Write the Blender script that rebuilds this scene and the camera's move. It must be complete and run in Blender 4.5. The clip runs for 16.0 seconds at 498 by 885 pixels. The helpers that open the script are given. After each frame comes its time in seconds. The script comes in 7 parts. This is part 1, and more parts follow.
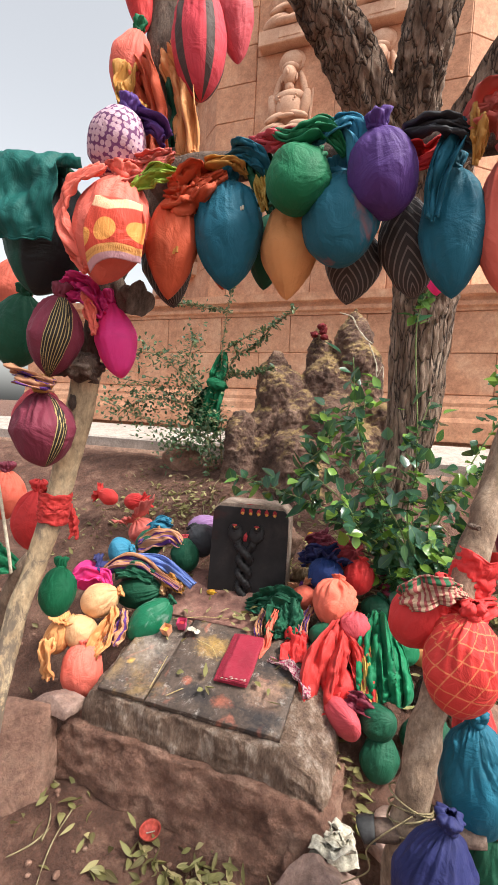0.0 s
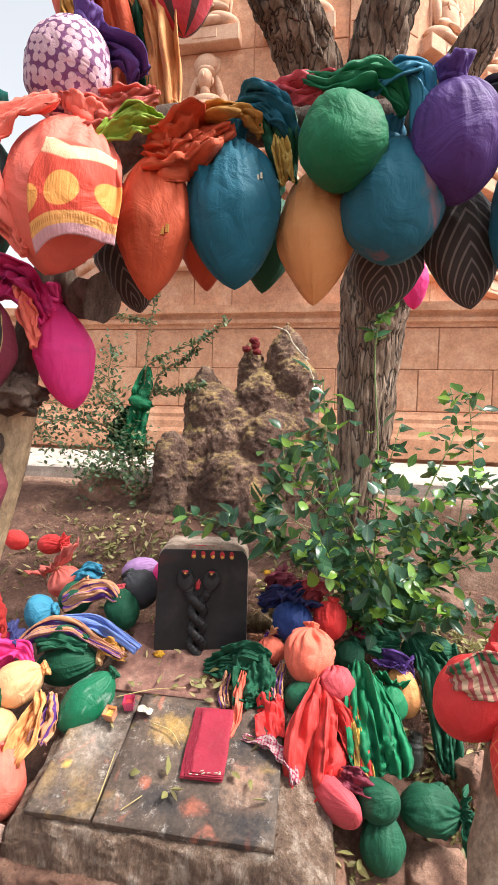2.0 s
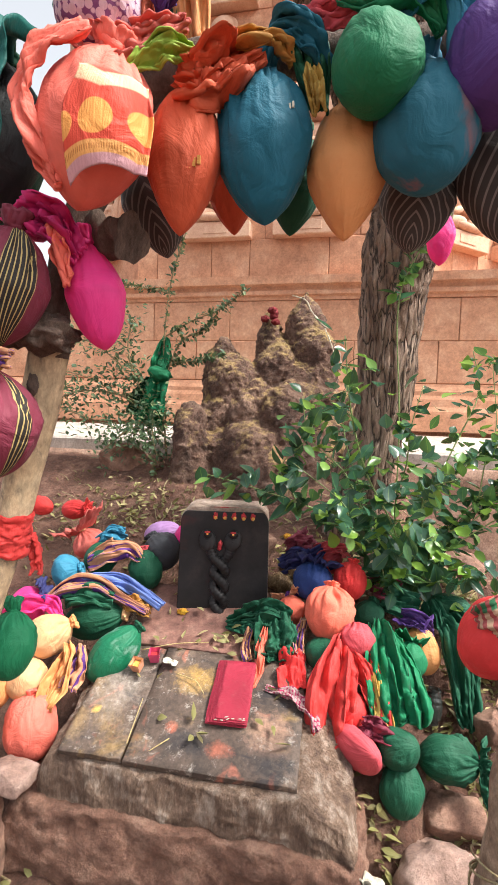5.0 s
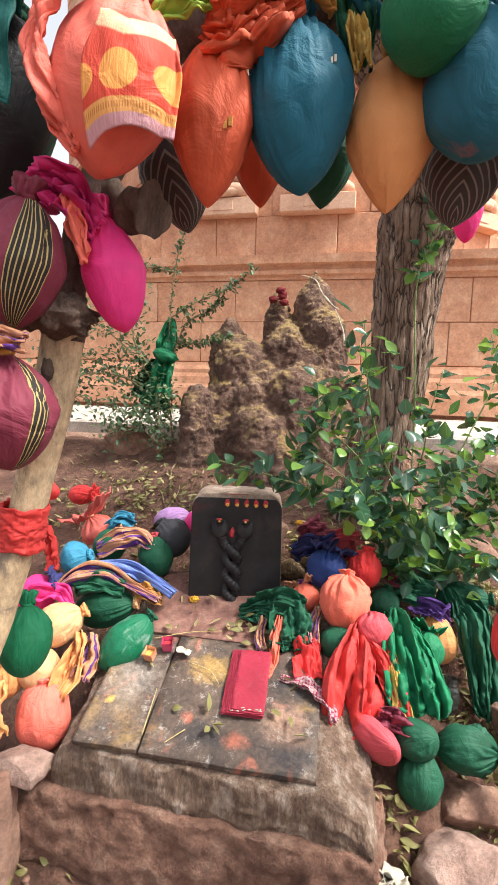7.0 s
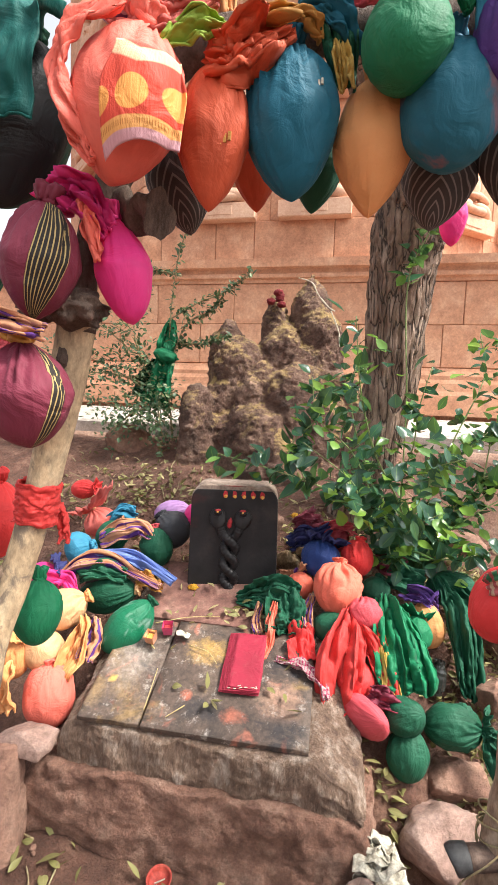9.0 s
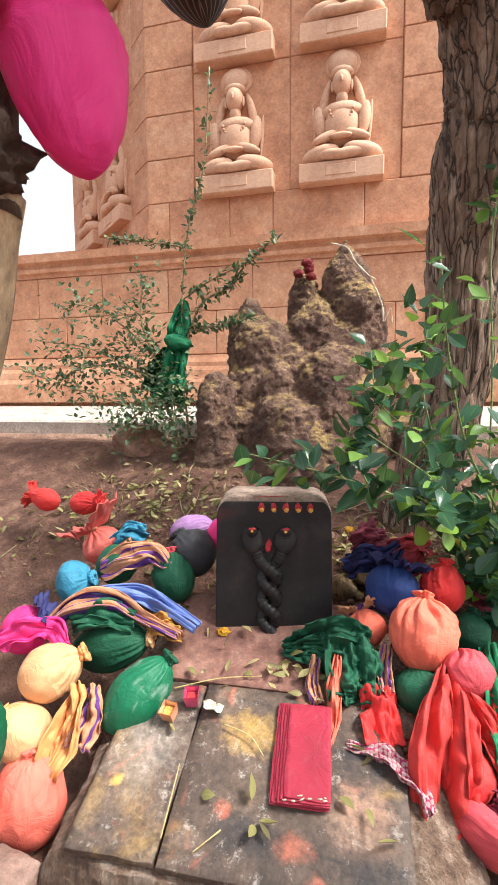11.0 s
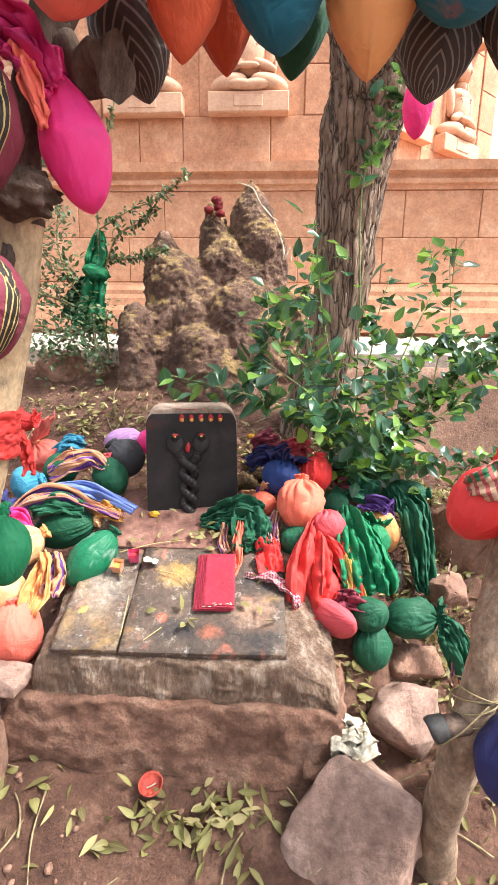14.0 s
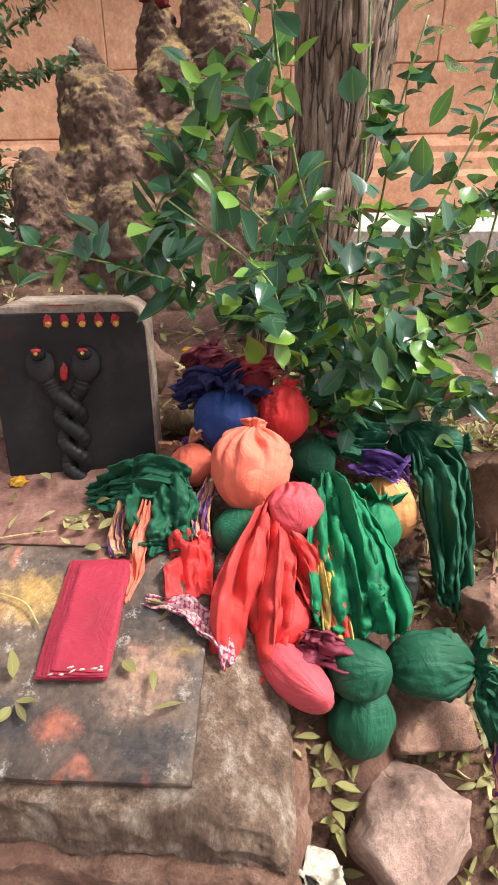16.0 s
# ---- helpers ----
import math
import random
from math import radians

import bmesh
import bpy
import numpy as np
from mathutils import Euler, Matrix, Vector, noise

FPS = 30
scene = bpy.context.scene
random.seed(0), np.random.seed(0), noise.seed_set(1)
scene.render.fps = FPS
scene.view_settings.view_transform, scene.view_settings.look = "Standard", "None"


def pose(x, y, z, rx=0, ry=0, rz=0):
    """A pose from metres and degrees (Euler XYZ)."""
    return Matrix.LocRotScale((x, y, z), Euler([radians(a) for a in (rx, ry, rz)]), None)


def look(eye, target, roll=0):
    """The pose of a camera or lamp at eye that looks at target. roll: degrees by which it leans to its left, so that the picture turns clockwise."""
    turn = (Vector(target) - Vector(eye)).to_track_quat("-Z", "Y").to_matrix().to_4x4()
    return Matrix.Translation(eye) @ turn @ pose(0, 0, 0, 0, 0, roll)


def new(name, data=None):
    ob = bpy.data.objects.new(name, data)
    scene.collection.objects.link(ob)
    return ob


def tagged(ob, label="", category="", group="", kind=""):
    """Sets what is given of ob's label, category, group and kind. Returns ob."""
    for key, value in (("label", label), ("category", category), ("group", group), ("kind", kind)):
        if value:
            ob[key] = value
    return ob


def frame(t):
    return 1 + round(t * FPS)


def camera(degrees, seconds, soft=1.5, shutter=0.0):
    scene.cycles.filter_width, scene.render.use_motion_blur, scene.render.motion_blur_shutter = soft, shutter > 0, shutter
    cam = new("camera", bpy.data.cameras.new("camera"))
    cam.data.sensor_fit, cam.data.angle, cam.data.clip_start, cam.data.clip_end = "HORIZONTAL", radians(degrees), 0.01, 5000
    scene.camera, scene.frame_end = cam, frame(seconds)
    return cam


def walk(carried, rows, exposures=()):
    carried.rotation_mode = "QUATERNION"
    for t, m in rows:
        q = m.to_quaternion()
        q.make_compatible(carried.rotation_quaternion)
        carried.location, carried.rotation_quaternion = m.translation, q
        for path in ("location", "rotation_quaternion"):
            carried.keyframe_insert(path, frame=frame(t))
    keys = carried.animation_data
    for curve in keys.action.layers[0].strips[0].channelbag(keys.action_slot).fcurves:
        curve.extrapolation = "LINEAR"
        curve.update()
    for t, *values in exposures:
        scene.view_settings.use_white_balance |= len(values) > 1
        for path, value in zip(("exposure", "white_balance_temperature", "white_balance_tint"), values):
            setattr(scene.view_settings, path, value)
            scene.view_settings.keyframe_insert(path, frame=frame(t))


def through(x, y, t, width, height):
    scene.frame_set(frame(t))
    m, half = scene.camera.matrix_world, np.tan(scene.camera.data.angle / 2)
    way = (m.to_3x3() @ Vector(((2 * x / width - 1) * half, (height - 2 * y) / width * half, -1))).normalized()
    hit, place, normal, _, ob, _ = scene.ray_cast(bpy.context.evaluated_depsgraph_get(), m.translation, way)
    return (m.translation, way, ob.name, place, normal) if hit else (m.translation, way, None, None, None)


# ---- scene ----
cam = camera(54.7, 16.0, 0.8)
METRES, EYE, TILT, LEAN, TURN = 2.4, 1.3, -4.0, 0.0, 19.5
PATH = [
    (0, (0.093, -0.038, 1.353), (-0.652, 1.814, 1.226), 2.9),
    (0.5, (-0.026, 0.069, 1.399), (-0.645, 1.971, 1.384), 1.7),
    (1, (-0.088, 0.135, 1.423), (-0.576, 2.075, 1.412), 2.3),
    (1.5, (-0.134, 0.143, 1.441), (-0.598, 2.089, 1.423), 1.4),
    (2, (-0.162, 0.152, 1.39), (-0.524, 2.118, 1.333), 1.8),
    (2.5, (-0.184, 0.162, 1.335), (-0.527, 2.127, 1.189), 1.9),
    (3, (-0.187, 0.16, 1.319), (-0.545, 2.121, 1.158), 1.8),
    (3.5, (-0.183, 0.146, 1.314), (-0.531, 2.11, 1.169), 2.0),
    (4, (-0.177, 0.14, 1.315), (-0.585, 2.093, 1.179), 1.8),
    (6.5, (-0.208, 0.135, 1.341), (-0.632, 2.084, 1.187), 1.7),
    (7, (-0.231, 0.173, 1.333), (-0.648, 2.117, 1.121), 1.8),
    (7.5, (-0.222, 0.177, 1.319), (-0.605, 2.13, 1.114), 2.0),
    (8, (-0.215, 0.173, 1.324), (-0.603, 2.124, 1.121), 2.1),
    (8.5, (-0.211, 0.13, 1.345), (-0.621, 2.077, 1.145), 2.0),
    (9, (-0.211, 0.102, 1.306), (-0.623, 2.05, 1.11), 2.0),
    (9.2, (-0.214, 0.102, 1.266), (-0.639, 2.047, 1.073), 2.0),
    (11.3, (-0.383, 0.535, 1.254), (-0.863, 2.466, 1.049), -0.6),
    (11.5, (-0.397, 0.54, 1.256), (-0.819, 2.48, 1.012), -0.8),
    (12, (-0.432, 0.539, 1.269), (-0.727, 2.494, 0.969), -0.3),
    (12.5, (-0.441, 0.48, 1.274), (-0.689, 2.43, 0.906), -0.3),
    (13, (-0.421, 0.335, 1.328), (-0.666, 2.279, 0.924), 0.5),
    (13.5, (-0.354, 0.163, 1.301), (-0.566, 2.106, 0.879), 0.7),
    (14, (-0.303, 0.142, 1.274), (-0.427, 2.077, 0.786), 0.6),
    (14.5, (-0.282, 0.301, 1.228), (-0.281, 2.219, 0.659), 1.6),
    (15, (-0.24, 0.486, 1.19), (-0.214, 2.373, 0.528), 1.4),
    (15.5, (-0.178, 0.713, 1.147), (-0.232, 2.55, 0.358), 0.8),
    (16, (-0.159, 0.819, 1.129), (-0.312, 2.63, 0.292), -0.1),
]
walk(cam, [(t, look(eye, target, roll)) for t, eye, target, roll in PATH], exposures=[(0, 0.98), (1, 1.24), (7, 1.26), (8, 1.36), (9, 1.34), (11.5, 1.26), (12, 1.12), (12.5, 1.16), (13.3, 1.44), (14, 1.66), (14.5, 1.29), (16, 1.22)])

# ---------- light ----------
SUN_AZ, SUN_EL = 96.0, 54.0
world = bpy.data.worlds.new("sky")
scene.world = world
world.use_nodes = True
wt = world.node_tree
sky = wt.nodes.new("ShaderNodeTexSky")
sky.sky_type = "NISHITA"
sky.sun_disc = False
sky.sun_elevation = radians(SUN_EL)
sky.sun_rotation = radians(SUN_AZ)
sky.dust_density = 4.0
sky.air_density = 1.3
pale = wt.nodes.new("ShaderNodeHueSaturation")
pale.inputs["Saturation"].default_value = 0.22
wt.links.new(sky.outputs[0], pale.inputs["Color"])
back = wt.nodes["Background"]
wt.links.new(pale.outputs[0], back.inputs["Color"])
back.inputs["Strength"].default_value = 0.132
sun_data = bpy.data.lights.new("sun", "SUN")
sun_data.energy = 2.6
sun_data.angle = radians(14)
sun_data.color = (1.0, 0.95, 0.86)
sun = new("sun", sun_data)
sun_way = Vector((math.sin(radians(SUN_AZ)) * math.cos(radians(SUN_EL)), math.cos(radians(SUN_AZ)) * math.cos(radians(SUN_EL)), math.sin(radians(SUN_EL))))
sun.matrix_world = look(sun_way * 30, (0, 0, 0))

# ---------- material helpers ----------


def shader(name, rough=0.8, metal=0.0):
    m = bpy.data.materials.new(name)
    m.use_nodes = True
    b = m.node_tree.nodes["Principled BSDF"]
    b.inputs["Roughness"].default_value = rough
    b.inputs["Metallic"].default_value = metal
    return m, m.node_tree, b


def coords(nt, kind="Object", stretch=(1, 1, 1), wander=0.0):
    tc = nt.nodes.new("ShaderNodeTexCoord")
    mp = nt.nodes.new("ShaderNodeMapping")
    mp.inputs["Scale"].default_value = stretch
    nt.links.new(tc.outputs[kind], mp.inputs["Vector"])
    if wander:
        info = nt.nodes.new("ShaderNodeObjectInfo")
        mul = nt.nodes.new("ShaderNodeMath")
        mul.operation = "MULTIPLY"
        mul.inputs[1].default_value = wander
        nt.links.new(info.outputs["Random"], mul.inputs[0])
        nt.links.new(mul.outputs[0], mp.inputs["Location"])
    return mp.outputs[0]


def grain(nt, vec, scale, detail=6.0, rough=0.6, distort=0.0):
    n = nt.nodes.new("ShaderNodeTexNoise")
    n.inputs["Scale"].default_value = scale
    n.inputs["Detail"].default_value = detail
    n.inputs["Roughness"].default_value = rough
    n.inputs["Distortion"].default_value = distort
    nt.links.new(vec, n.inputs["Vector"])
    return n.outputs["Fac"]


def ramp(nt, fac, *stops):
    r = nt.nodes.new("ShaderNodeValToRGB")
    el = r.color_ramp.elements
    while len(el) < len(stops):
        el.new(0.5)
    for e, (p, c) in zip(el, stops):
        e.position = p
        e.color = (c, c, c, 1) if isinstance(c, (int, float)) else (*c, 1)
    nt.links.new(fac, r.inputs[0])
    return r.outputs[0]


def blend(nt, fac, a, b, how="MIX"):
    n = nt.nodes.new("ShaderNodeMix")
    n.data_type = "RGBA"
    n.blend_type = how
    for value, slot in ((fac, 0), (a, 6), (b, 7)):
        if isinstance(value, (int, float)):
            n.inputs[slot].default_value = value
        elif isinstance(value, tuple):
            n.inputs[slot].default_value = (*value, 1)
        else:
            nt.links.new(value, n.inputs[slot])
    return n.outputs[2]


def relief(nt, b, height, strength=0.4, distance=0.01):
    n = nt.nodes.new("ShaderNodeBump")
    n.inputs["Strength"].default_value = strength
    n.inputs["Distance"].default_value = distance
    nt.links.new(height, n.inputs["Height"])
    old = b.inputs["Normal"]
    if old.is_linked:
        nt.links.new(old.links[0].from_socket, n.inputs["Normal"])
    nt.links.new(n.outputs[0], old)


def times(c, k):
    return tuple(min(1.0, v * k) for v in c)


def earthy(name, dark, mid, light, scale=8.0, rough=0.9, bump=0.6, depth=0.01, fine=90.0, stretch=(1, 1, 1), wander=0.0, kind="Object", fleck=0.6):
    """Stone, soil or plaster: three tones at a coarse scale, a fine grain over it, and relief from both."""
    m, nt, b = shader(name, rough)
    v = coords(nt, kind, stretch, wander)
    big, small = grain(nt, v, scale, 9, 0.7, 0.1), grain(nt, v, fine, 5, 0.7)
    c = ramp(nt, big, (0.3, dark), (0.5, mid), (0.7, light))
    mid = grain(nt, v, scale * 4.5, 7, 0.72)
    c = blend(nt, fleck * 0.9, c, ramp(nt, mid, (0.32, 0.28), (0.68, 0.78)), "OVERLAY")
    c = blend(nt, fleck, c, ramp(nt, small, (0.3, 0.3), (0.68, 0.75)), "OVERLAY")
    nt.links.new(c, b.inputs["Base Color"])
    relief(nt, b, big, bump, depth * 2)
    relief(nt, b, mid, bump, depth * 0.9)
    relief(nt, b, small, bump * 0.8, depth * 0.3)
    return m


def cloth(name, c, dirt=0.05, sheen=0.02, rough=0.68, through=0.0):
    """Cotton: uneven dye, dust, crumples and weave."""
    m, nt, b = shader(name, rough)
    v = coords(nt, "Object", (1, 1, 1), 7.0)
    fade, dust, weave = grain(nt, v, 9, 5, 0.6, 0.5), grain(nt, v, 38, 6, 0.7), grain(nt, v, 700, 2, 0.5)
    col = ramp(nt, fade, (0.25, times(c, 0.72)), (0.5, c), (0.8, tuple(1.08 * x + 0.004 for x in c)))
    col = blend(nt, ramp(nt, dust, (0.55, 0.0), (0.85, dirt)), col, (0.32, 0.25, 0.19))
    nt.links.new(col, b.inputs["Base Color"])
    b.inputs["Sheen Weight"].default_value = sheen
    b.inputs["Sheen Roughness"].default_value = 0.5
    b.inputs["Specular IOR Level"].default_value = 0.35
    relief(nt, b, grain(nt, v, 17, 4, 0.55, 1.2), 0.4, 0.02)
    pulls = grain(nt, coords(nt, "UV", (19, 1.7, 1), 9.0), 1.0, 2, 0.5, 0.8)
    relief(nt, b, pulls, 0.16, 0.012)
    relief(nt, b, weave, 0.25, 0.0012)
    if through:
        tr = nt.nodes.new("ShaderNodeBsdfTranslucent")
        nt.links.new(col, tr.inputs["Color"])
        mx = nt.nodes.new("ShaderNodeMixShader")
        mx.inputs[0].default_value = through
        nt.links.new(b.outputs[0], mx.inputs[1])
        nt.links.new(tr.outputs[0], mx.inputs[2])
        nt.links.new(mx.outputs[0], nt.nodes["Material Output"].inputs["Surface"])
    return m


def repeat(nt, value, k, lo, hi):
    """1 where the fraction of value * k lies between lo and hi."""
    mul = nt.nodes.new("ShaderNodeMath")
    mul.operation = "MULTIPLY"
    mul.inputs[1].default_value = k
    nt.links.new(value, mul.inputs[0])
    fr = nt.nodes.new("ShaderNodeMath")
    fr.operation = "FRACT"
    nt.links.new(mul.outputs[0], fr.inputs[0])
    return ramp(nt, fr.outputs[0], (max(lo - 0.03, 0), 0.0), (lo, 1.0), (hi, 1.0), (min(hi + 0.03, 1), 0.0))


def split_uv(nt):
    tc = nt.nodes.new("ShaderNodeTexCoord")
    s = nt.nodes.new("ShaderNodeSeparateXYZ")
    nt.links.new(tc.outputs["UV"], s.inputs[0])
    return s.outputs[0], s.outputs[1]


def arith(nt, how, a, b):
    n = nt.nodes.new("ShaderNodeMath")
    n.operation = how
    for k, v in enumerate((a, b)):
        if isinstance(v, (int, float)):
            n.inputs[k].default_value = v
        else:
            nt.links.new(v, n.inputs[k])
    return n.outputs[0]


def under_pattern(m, make):
    """Put make(nt, colour) between a cloth's colour and its shader."""
    nt = m.node_tree
    slot = nt.nodes["Principled BSDF"].inputs["Base Color"]
    old = slot.links[0].from_socket
    nt.links.new(make(nt, old), slot)
    return m


def chevrons(m, c, k=9.0, thick=0.3, fold=2.0):
    def make(nt, old):
        u, v = split_uv(nt)
        zig = arith(nt, "ABSOLUTE", arith(nt, "SUBTRACT", arith(nt, "FRACT", arith(nt, "MULTIPLY", u, fold), 0.0), 0.5), 0.0)
        line = arith(nt, "SUBTRACT", v, arith(nt, "MULTIPLY", zig, 0.9))
        return blend(nt, arith(nt, "MULTIPLY", repeat(nt, line, k, 0.1, 0.1 + thick), 0.8), old, c)
    return under_pattern(m, make)


def check(m, c, ku=14.0, kv=9.0, thin=0.06):
    def make(nt, old):
        u, v = split_uv(nt)
        a = arith(nt, "MAXIMUM", repeat(nt, arith(nt, "ADD", u, arith(nt, "MULTIPLY", v, 0.35)), ku, 0.1, 0.1 + thin), repeat(nt, arith(nt, "SUBTRACT", v, arith(nt, "MULTIPLY", u, 0.2)), kv, 0.1, 0.1 + thin))
        return blend(nt, arith(nt, "MULTIPLY", a, 0.55), old, c)
    return under_pattern(m, make)


def bands(m, c, lo, hi, axis=0, k=1.0):
    def make(nt, old):
        u, v = split_uv(nt)
        return blend(nt, repeat(nt, (u, v)[axis], k, lo, hi), old, c)
    return under_pattern(m, make)


def scales(m, c, size=34.0):
    """A net of round pale cells."""
    def make(nt, old):
        tc = nt.nodes.new("ShaderNodeTexCoord")
        vo = nt.nodes.new("ShaderNodeTexVoronoi")
        vo.feature = "F1"
        vo.inputs["Scale"].default_value = size
        vo.inputs["Randomness"].default_value = 0.2
        nt.links.new(tc.outputs["Object"], vo.inputs["Vector"])
        return blend(nt, ramp(nt, vo.outputs["Distance"], (0.52, 1.0), (0.58, 0.0)), old, c)
    return under_pattern(m, make)


def printed_corner(m):
    """Pale orange discs on red, a cream waved band above, a gold and a lavender border below."""
    def make(nt, old):
        u, v = split_uv(nt)
        c = old
        for u0, v0, r in ((0.42, 0.53, 0.2), (0.97, 0.5, 0.2), (0.0, 0.56, 0.13), (0.1, 0.98, 0.06)):
            du, dv = arith(nt, "SUBTRACT", u, u0), arith(nt, "MULTIPLY", arith(nt, "SUBTRACT", v, v0), 1.15)
            d = arith(nt, "SQRT", arith(nt, "ADD", arith(nt, "MULTIPLY", du, du), arith(nt, "MULTIPLY", dv, dv)), 0)
            c = blend(nt, ramp(nt, d, (r, 1.0), (r + 0.012, 0.0)), c, (0.84, 0.36, 0.09))
        bow = arith(nt, "ADD", v, arith(nt, "MULTIPLY", arith(nt, "ABSOLUTE", arith(nt, "SUBTRACT", u, 0.45), 0), 0.22))
        c = blend(nt, ramp(nt, bow, (0.06, 0.0), (0.08, 1.0), (0.22, 1.0), (0.24, 0.0)), c, (0.82, 0.5, 0.3))
        c = blend(nt, ramp(nt, arith(nt, "ADD", v, 0), (0.755, 0.0), (0.765, 1.0)), c, (0.8, 0.4, 0.13))
        weave = arith(nt, "MULTIPLY", repeat(nt, u, 34, 0.2, 0.6), ramp(nt, arith(nt, "ADD", v, 0), (0.79, 0.0), (0.8, 0.7), (0.84, 0.7), (0.85, 0.0)))
        c = blend(nt, weave, c, (0.5, 0.16, 0.03))
        return blend(nt, ramp(nt, arith(nt, "ADD", v, 0), (0.88, 0.0), (0.89, 1.0)), c, (0.62, 0.34, 0.38))
    return under_pattern(m, make)


def striped_border(m, u0, u1):
    """A black border with thin gold lines down one side of the cloth."""
    def make(nt, old):
        u, v = split_uv(nt)
        skew = arith(nt, "ADD", u, arith(nt, "MULTIPLY", arith(nt, "SUBTRACT", v, 0.5), 0.1))
        side = ramp(nt, arith(nt, "ADD", skew, 0.0), (u0 - 0.004, 0.0), (u0, 1.0), (u1, 1.0), (min(u1 + 0.004, 1.0), 0.0))
        c = blend(nt, repeat(nt, skew, 54, 0.2, 0.45), (0.018, 0.014, 0.012), (0.4, 0.3, 0.12))
        return blend(nt, side, old, c)
    return under_pattern(m, make)


def blotched(m, c):
    """Blotches of another colour: faded dye on the teal, painted highlights on the green."""
    def make(nt, old):
        return blend(nt, ramp(nt, grain(nt, coords(nt, "Object", (1, 1, 0.6), 3), 17, 4, 0.6, 0.3), (0.58, 0.0), (0.72, 0.6)), old, c)
    return under_pattern(m, make)


# ---------- materials ----------
SOIL = earthy("red_soil", (0.065, 0.029, 0.02), (0.13, 0.062, 0.042), (0.27, 0.15, 0.105), 9, 0.95, 1.0, 0.02, 110)
SANDSTONE = earthy("sandstone", (0.4, 0.188, 0.108), (0.53, 0.268, 0.16), (0.62, 0.365, 0.24), 3.5, 0.85, 0.35, 0.006, 60, wander=20, fleck=0.45)
MORTAR = earthy("mortar", (0.34, 0.16, 0.095), (0.42, 0.21, 0.13), (0.5, 0.26, 0.17), 9, 0.95, 0.4)
CARVED = earthy("carved_sandstone", (0.56, 0.32, 0.21), (0.63, 0.38, 0.26), (0.68, 0.44, 0.31), 7, 0.85, 0.25, 0.004, 90, fleck=0.3)
CONCRETE = earthy("pale_concrete", (0.3, 0.26, 0.23), (0.4, 0.35, 0.31), (0.48, 0.43, 0.39), 7, 0.9, 0.4)
PLASTER = earthy("stained_plaster", (0.17, 0.1, 0.075), (0.27, 0.16, 0.115), (0.36, 0.24, 0.18), 5, 0.95, 0.6)
ROCK = earthy("pink_rock", (0.16, 0.098, 0.078), (0.265, 0.168, 0.135), (0.4, 0.28, 0.235), 7, 0.88, 0.7, 0.012, 60, wander=9)
ROCK_RED = earthy("red_rock", (0.14, 0.07, 0.05), (0.22, 0.12, 0.085), (0.31, 0.19, 0.14), 7, 0.9, 0.7, 0.012, 60, wander=9)
MOUND = earthy("termite_earth", (0.05, 0.028, 0.022), (0.16, 0.09, 0.066), (0.33, 0.21, 0.155), 8, 0.95, 1.0, 0.03, 60)
BARK = earthy("grey_bark", (0.085, 0.052, 0.038), (0.21, 0.138, 0.098), (0.41, 0.31, 0.24), 14, 0.92, 0.7, 0.012, 70, (1, 1, 0.2))


def furrows(m, k=27.0, deep=(0.03, 0.02, 0.016)):
    """Dark cracks that run along the stem."""
    nt = m.node_tree
    b = nt.nodes["Principled BSDF"]
    old = b.inputs["Base Color"].links[0].from_socket
    vo = nt.nodes.new("ShaderNodeTexVoronoi")
    vo.feature = "DISTANCE_TO_EDGE"
    vo.inputs["Scale"].default_value = k
    warp = nt.nodes.new("ShaderNodeMix")
    warp.data_type = "VECTOR"
    warp.inputs[0].default_value = 0.1
    base = coords(nt, "Object", (1, 1, 0.12))
    n = nt.nodes.new("ShaderNodeTexNoise")
    n.inputs["Scale"].default_value = 18
    nt.links.new(base, n.inputs["Vector"])
    nt.links.new(base, warp.inputs[4])
    nt.links.new(n.outputs["Color"], warp.inputs[5])
    nt.links.new(warp.outputs[1], vo.inputs["Vector"])
    nt.links.new(blend(nt, ramp(nt, vo.outputs["Distance"], (0.01, 0.9), (0.06, 0.0)), old, deep), b.inputs["Base Color"])
    relief(nt, b, ramp(nt, vo.outputs["Distance"], (0.0, 0.0), (0.12, 1.0)), 0.8, 0.012)


furrows(BARK)
BARK_PALE = earthy("pale_bark", (0.2, 0.13, 0.075), (0.4, 0.29, 0.175), (0.54, 0.43, 0.28), 16, 0.8, 0.35, 0.004, 120, (1, 1, 0.5))


def mottled(m, low, high):
    """Grey lichen patches, thicker towards the foot of the stem."""
    nt = m.node_tree
    b = nt.nodes["Principled BSDF"]
    old = b.inputs["Base Color"].links[0].from_socket
    v = coords(nt)
    s = nt.nodes.new("ShaderNodeSeparateXYZ")
    nt.links.new(v, s.inputs[0])
    lift = ramp(nt, arith(nt, "DIVIDE", arith(nt, "SUBTRACT", s.outputs[2], low), high - low), (0.0, 0.34), (1.0, 0.0))
    patch = ramp(nt, arith(nt, "ADD", grain(nt, coords(nt, "Object", (1, 1, 0.6)), 26, 6, 0.7, 0.4), lift), (0.56, 0.0), (0.66, 0.85))
    nt.links.new(blend(nt, patch, old, (0.13, 0.1, 0.078)), b.inputs["Base Color"])


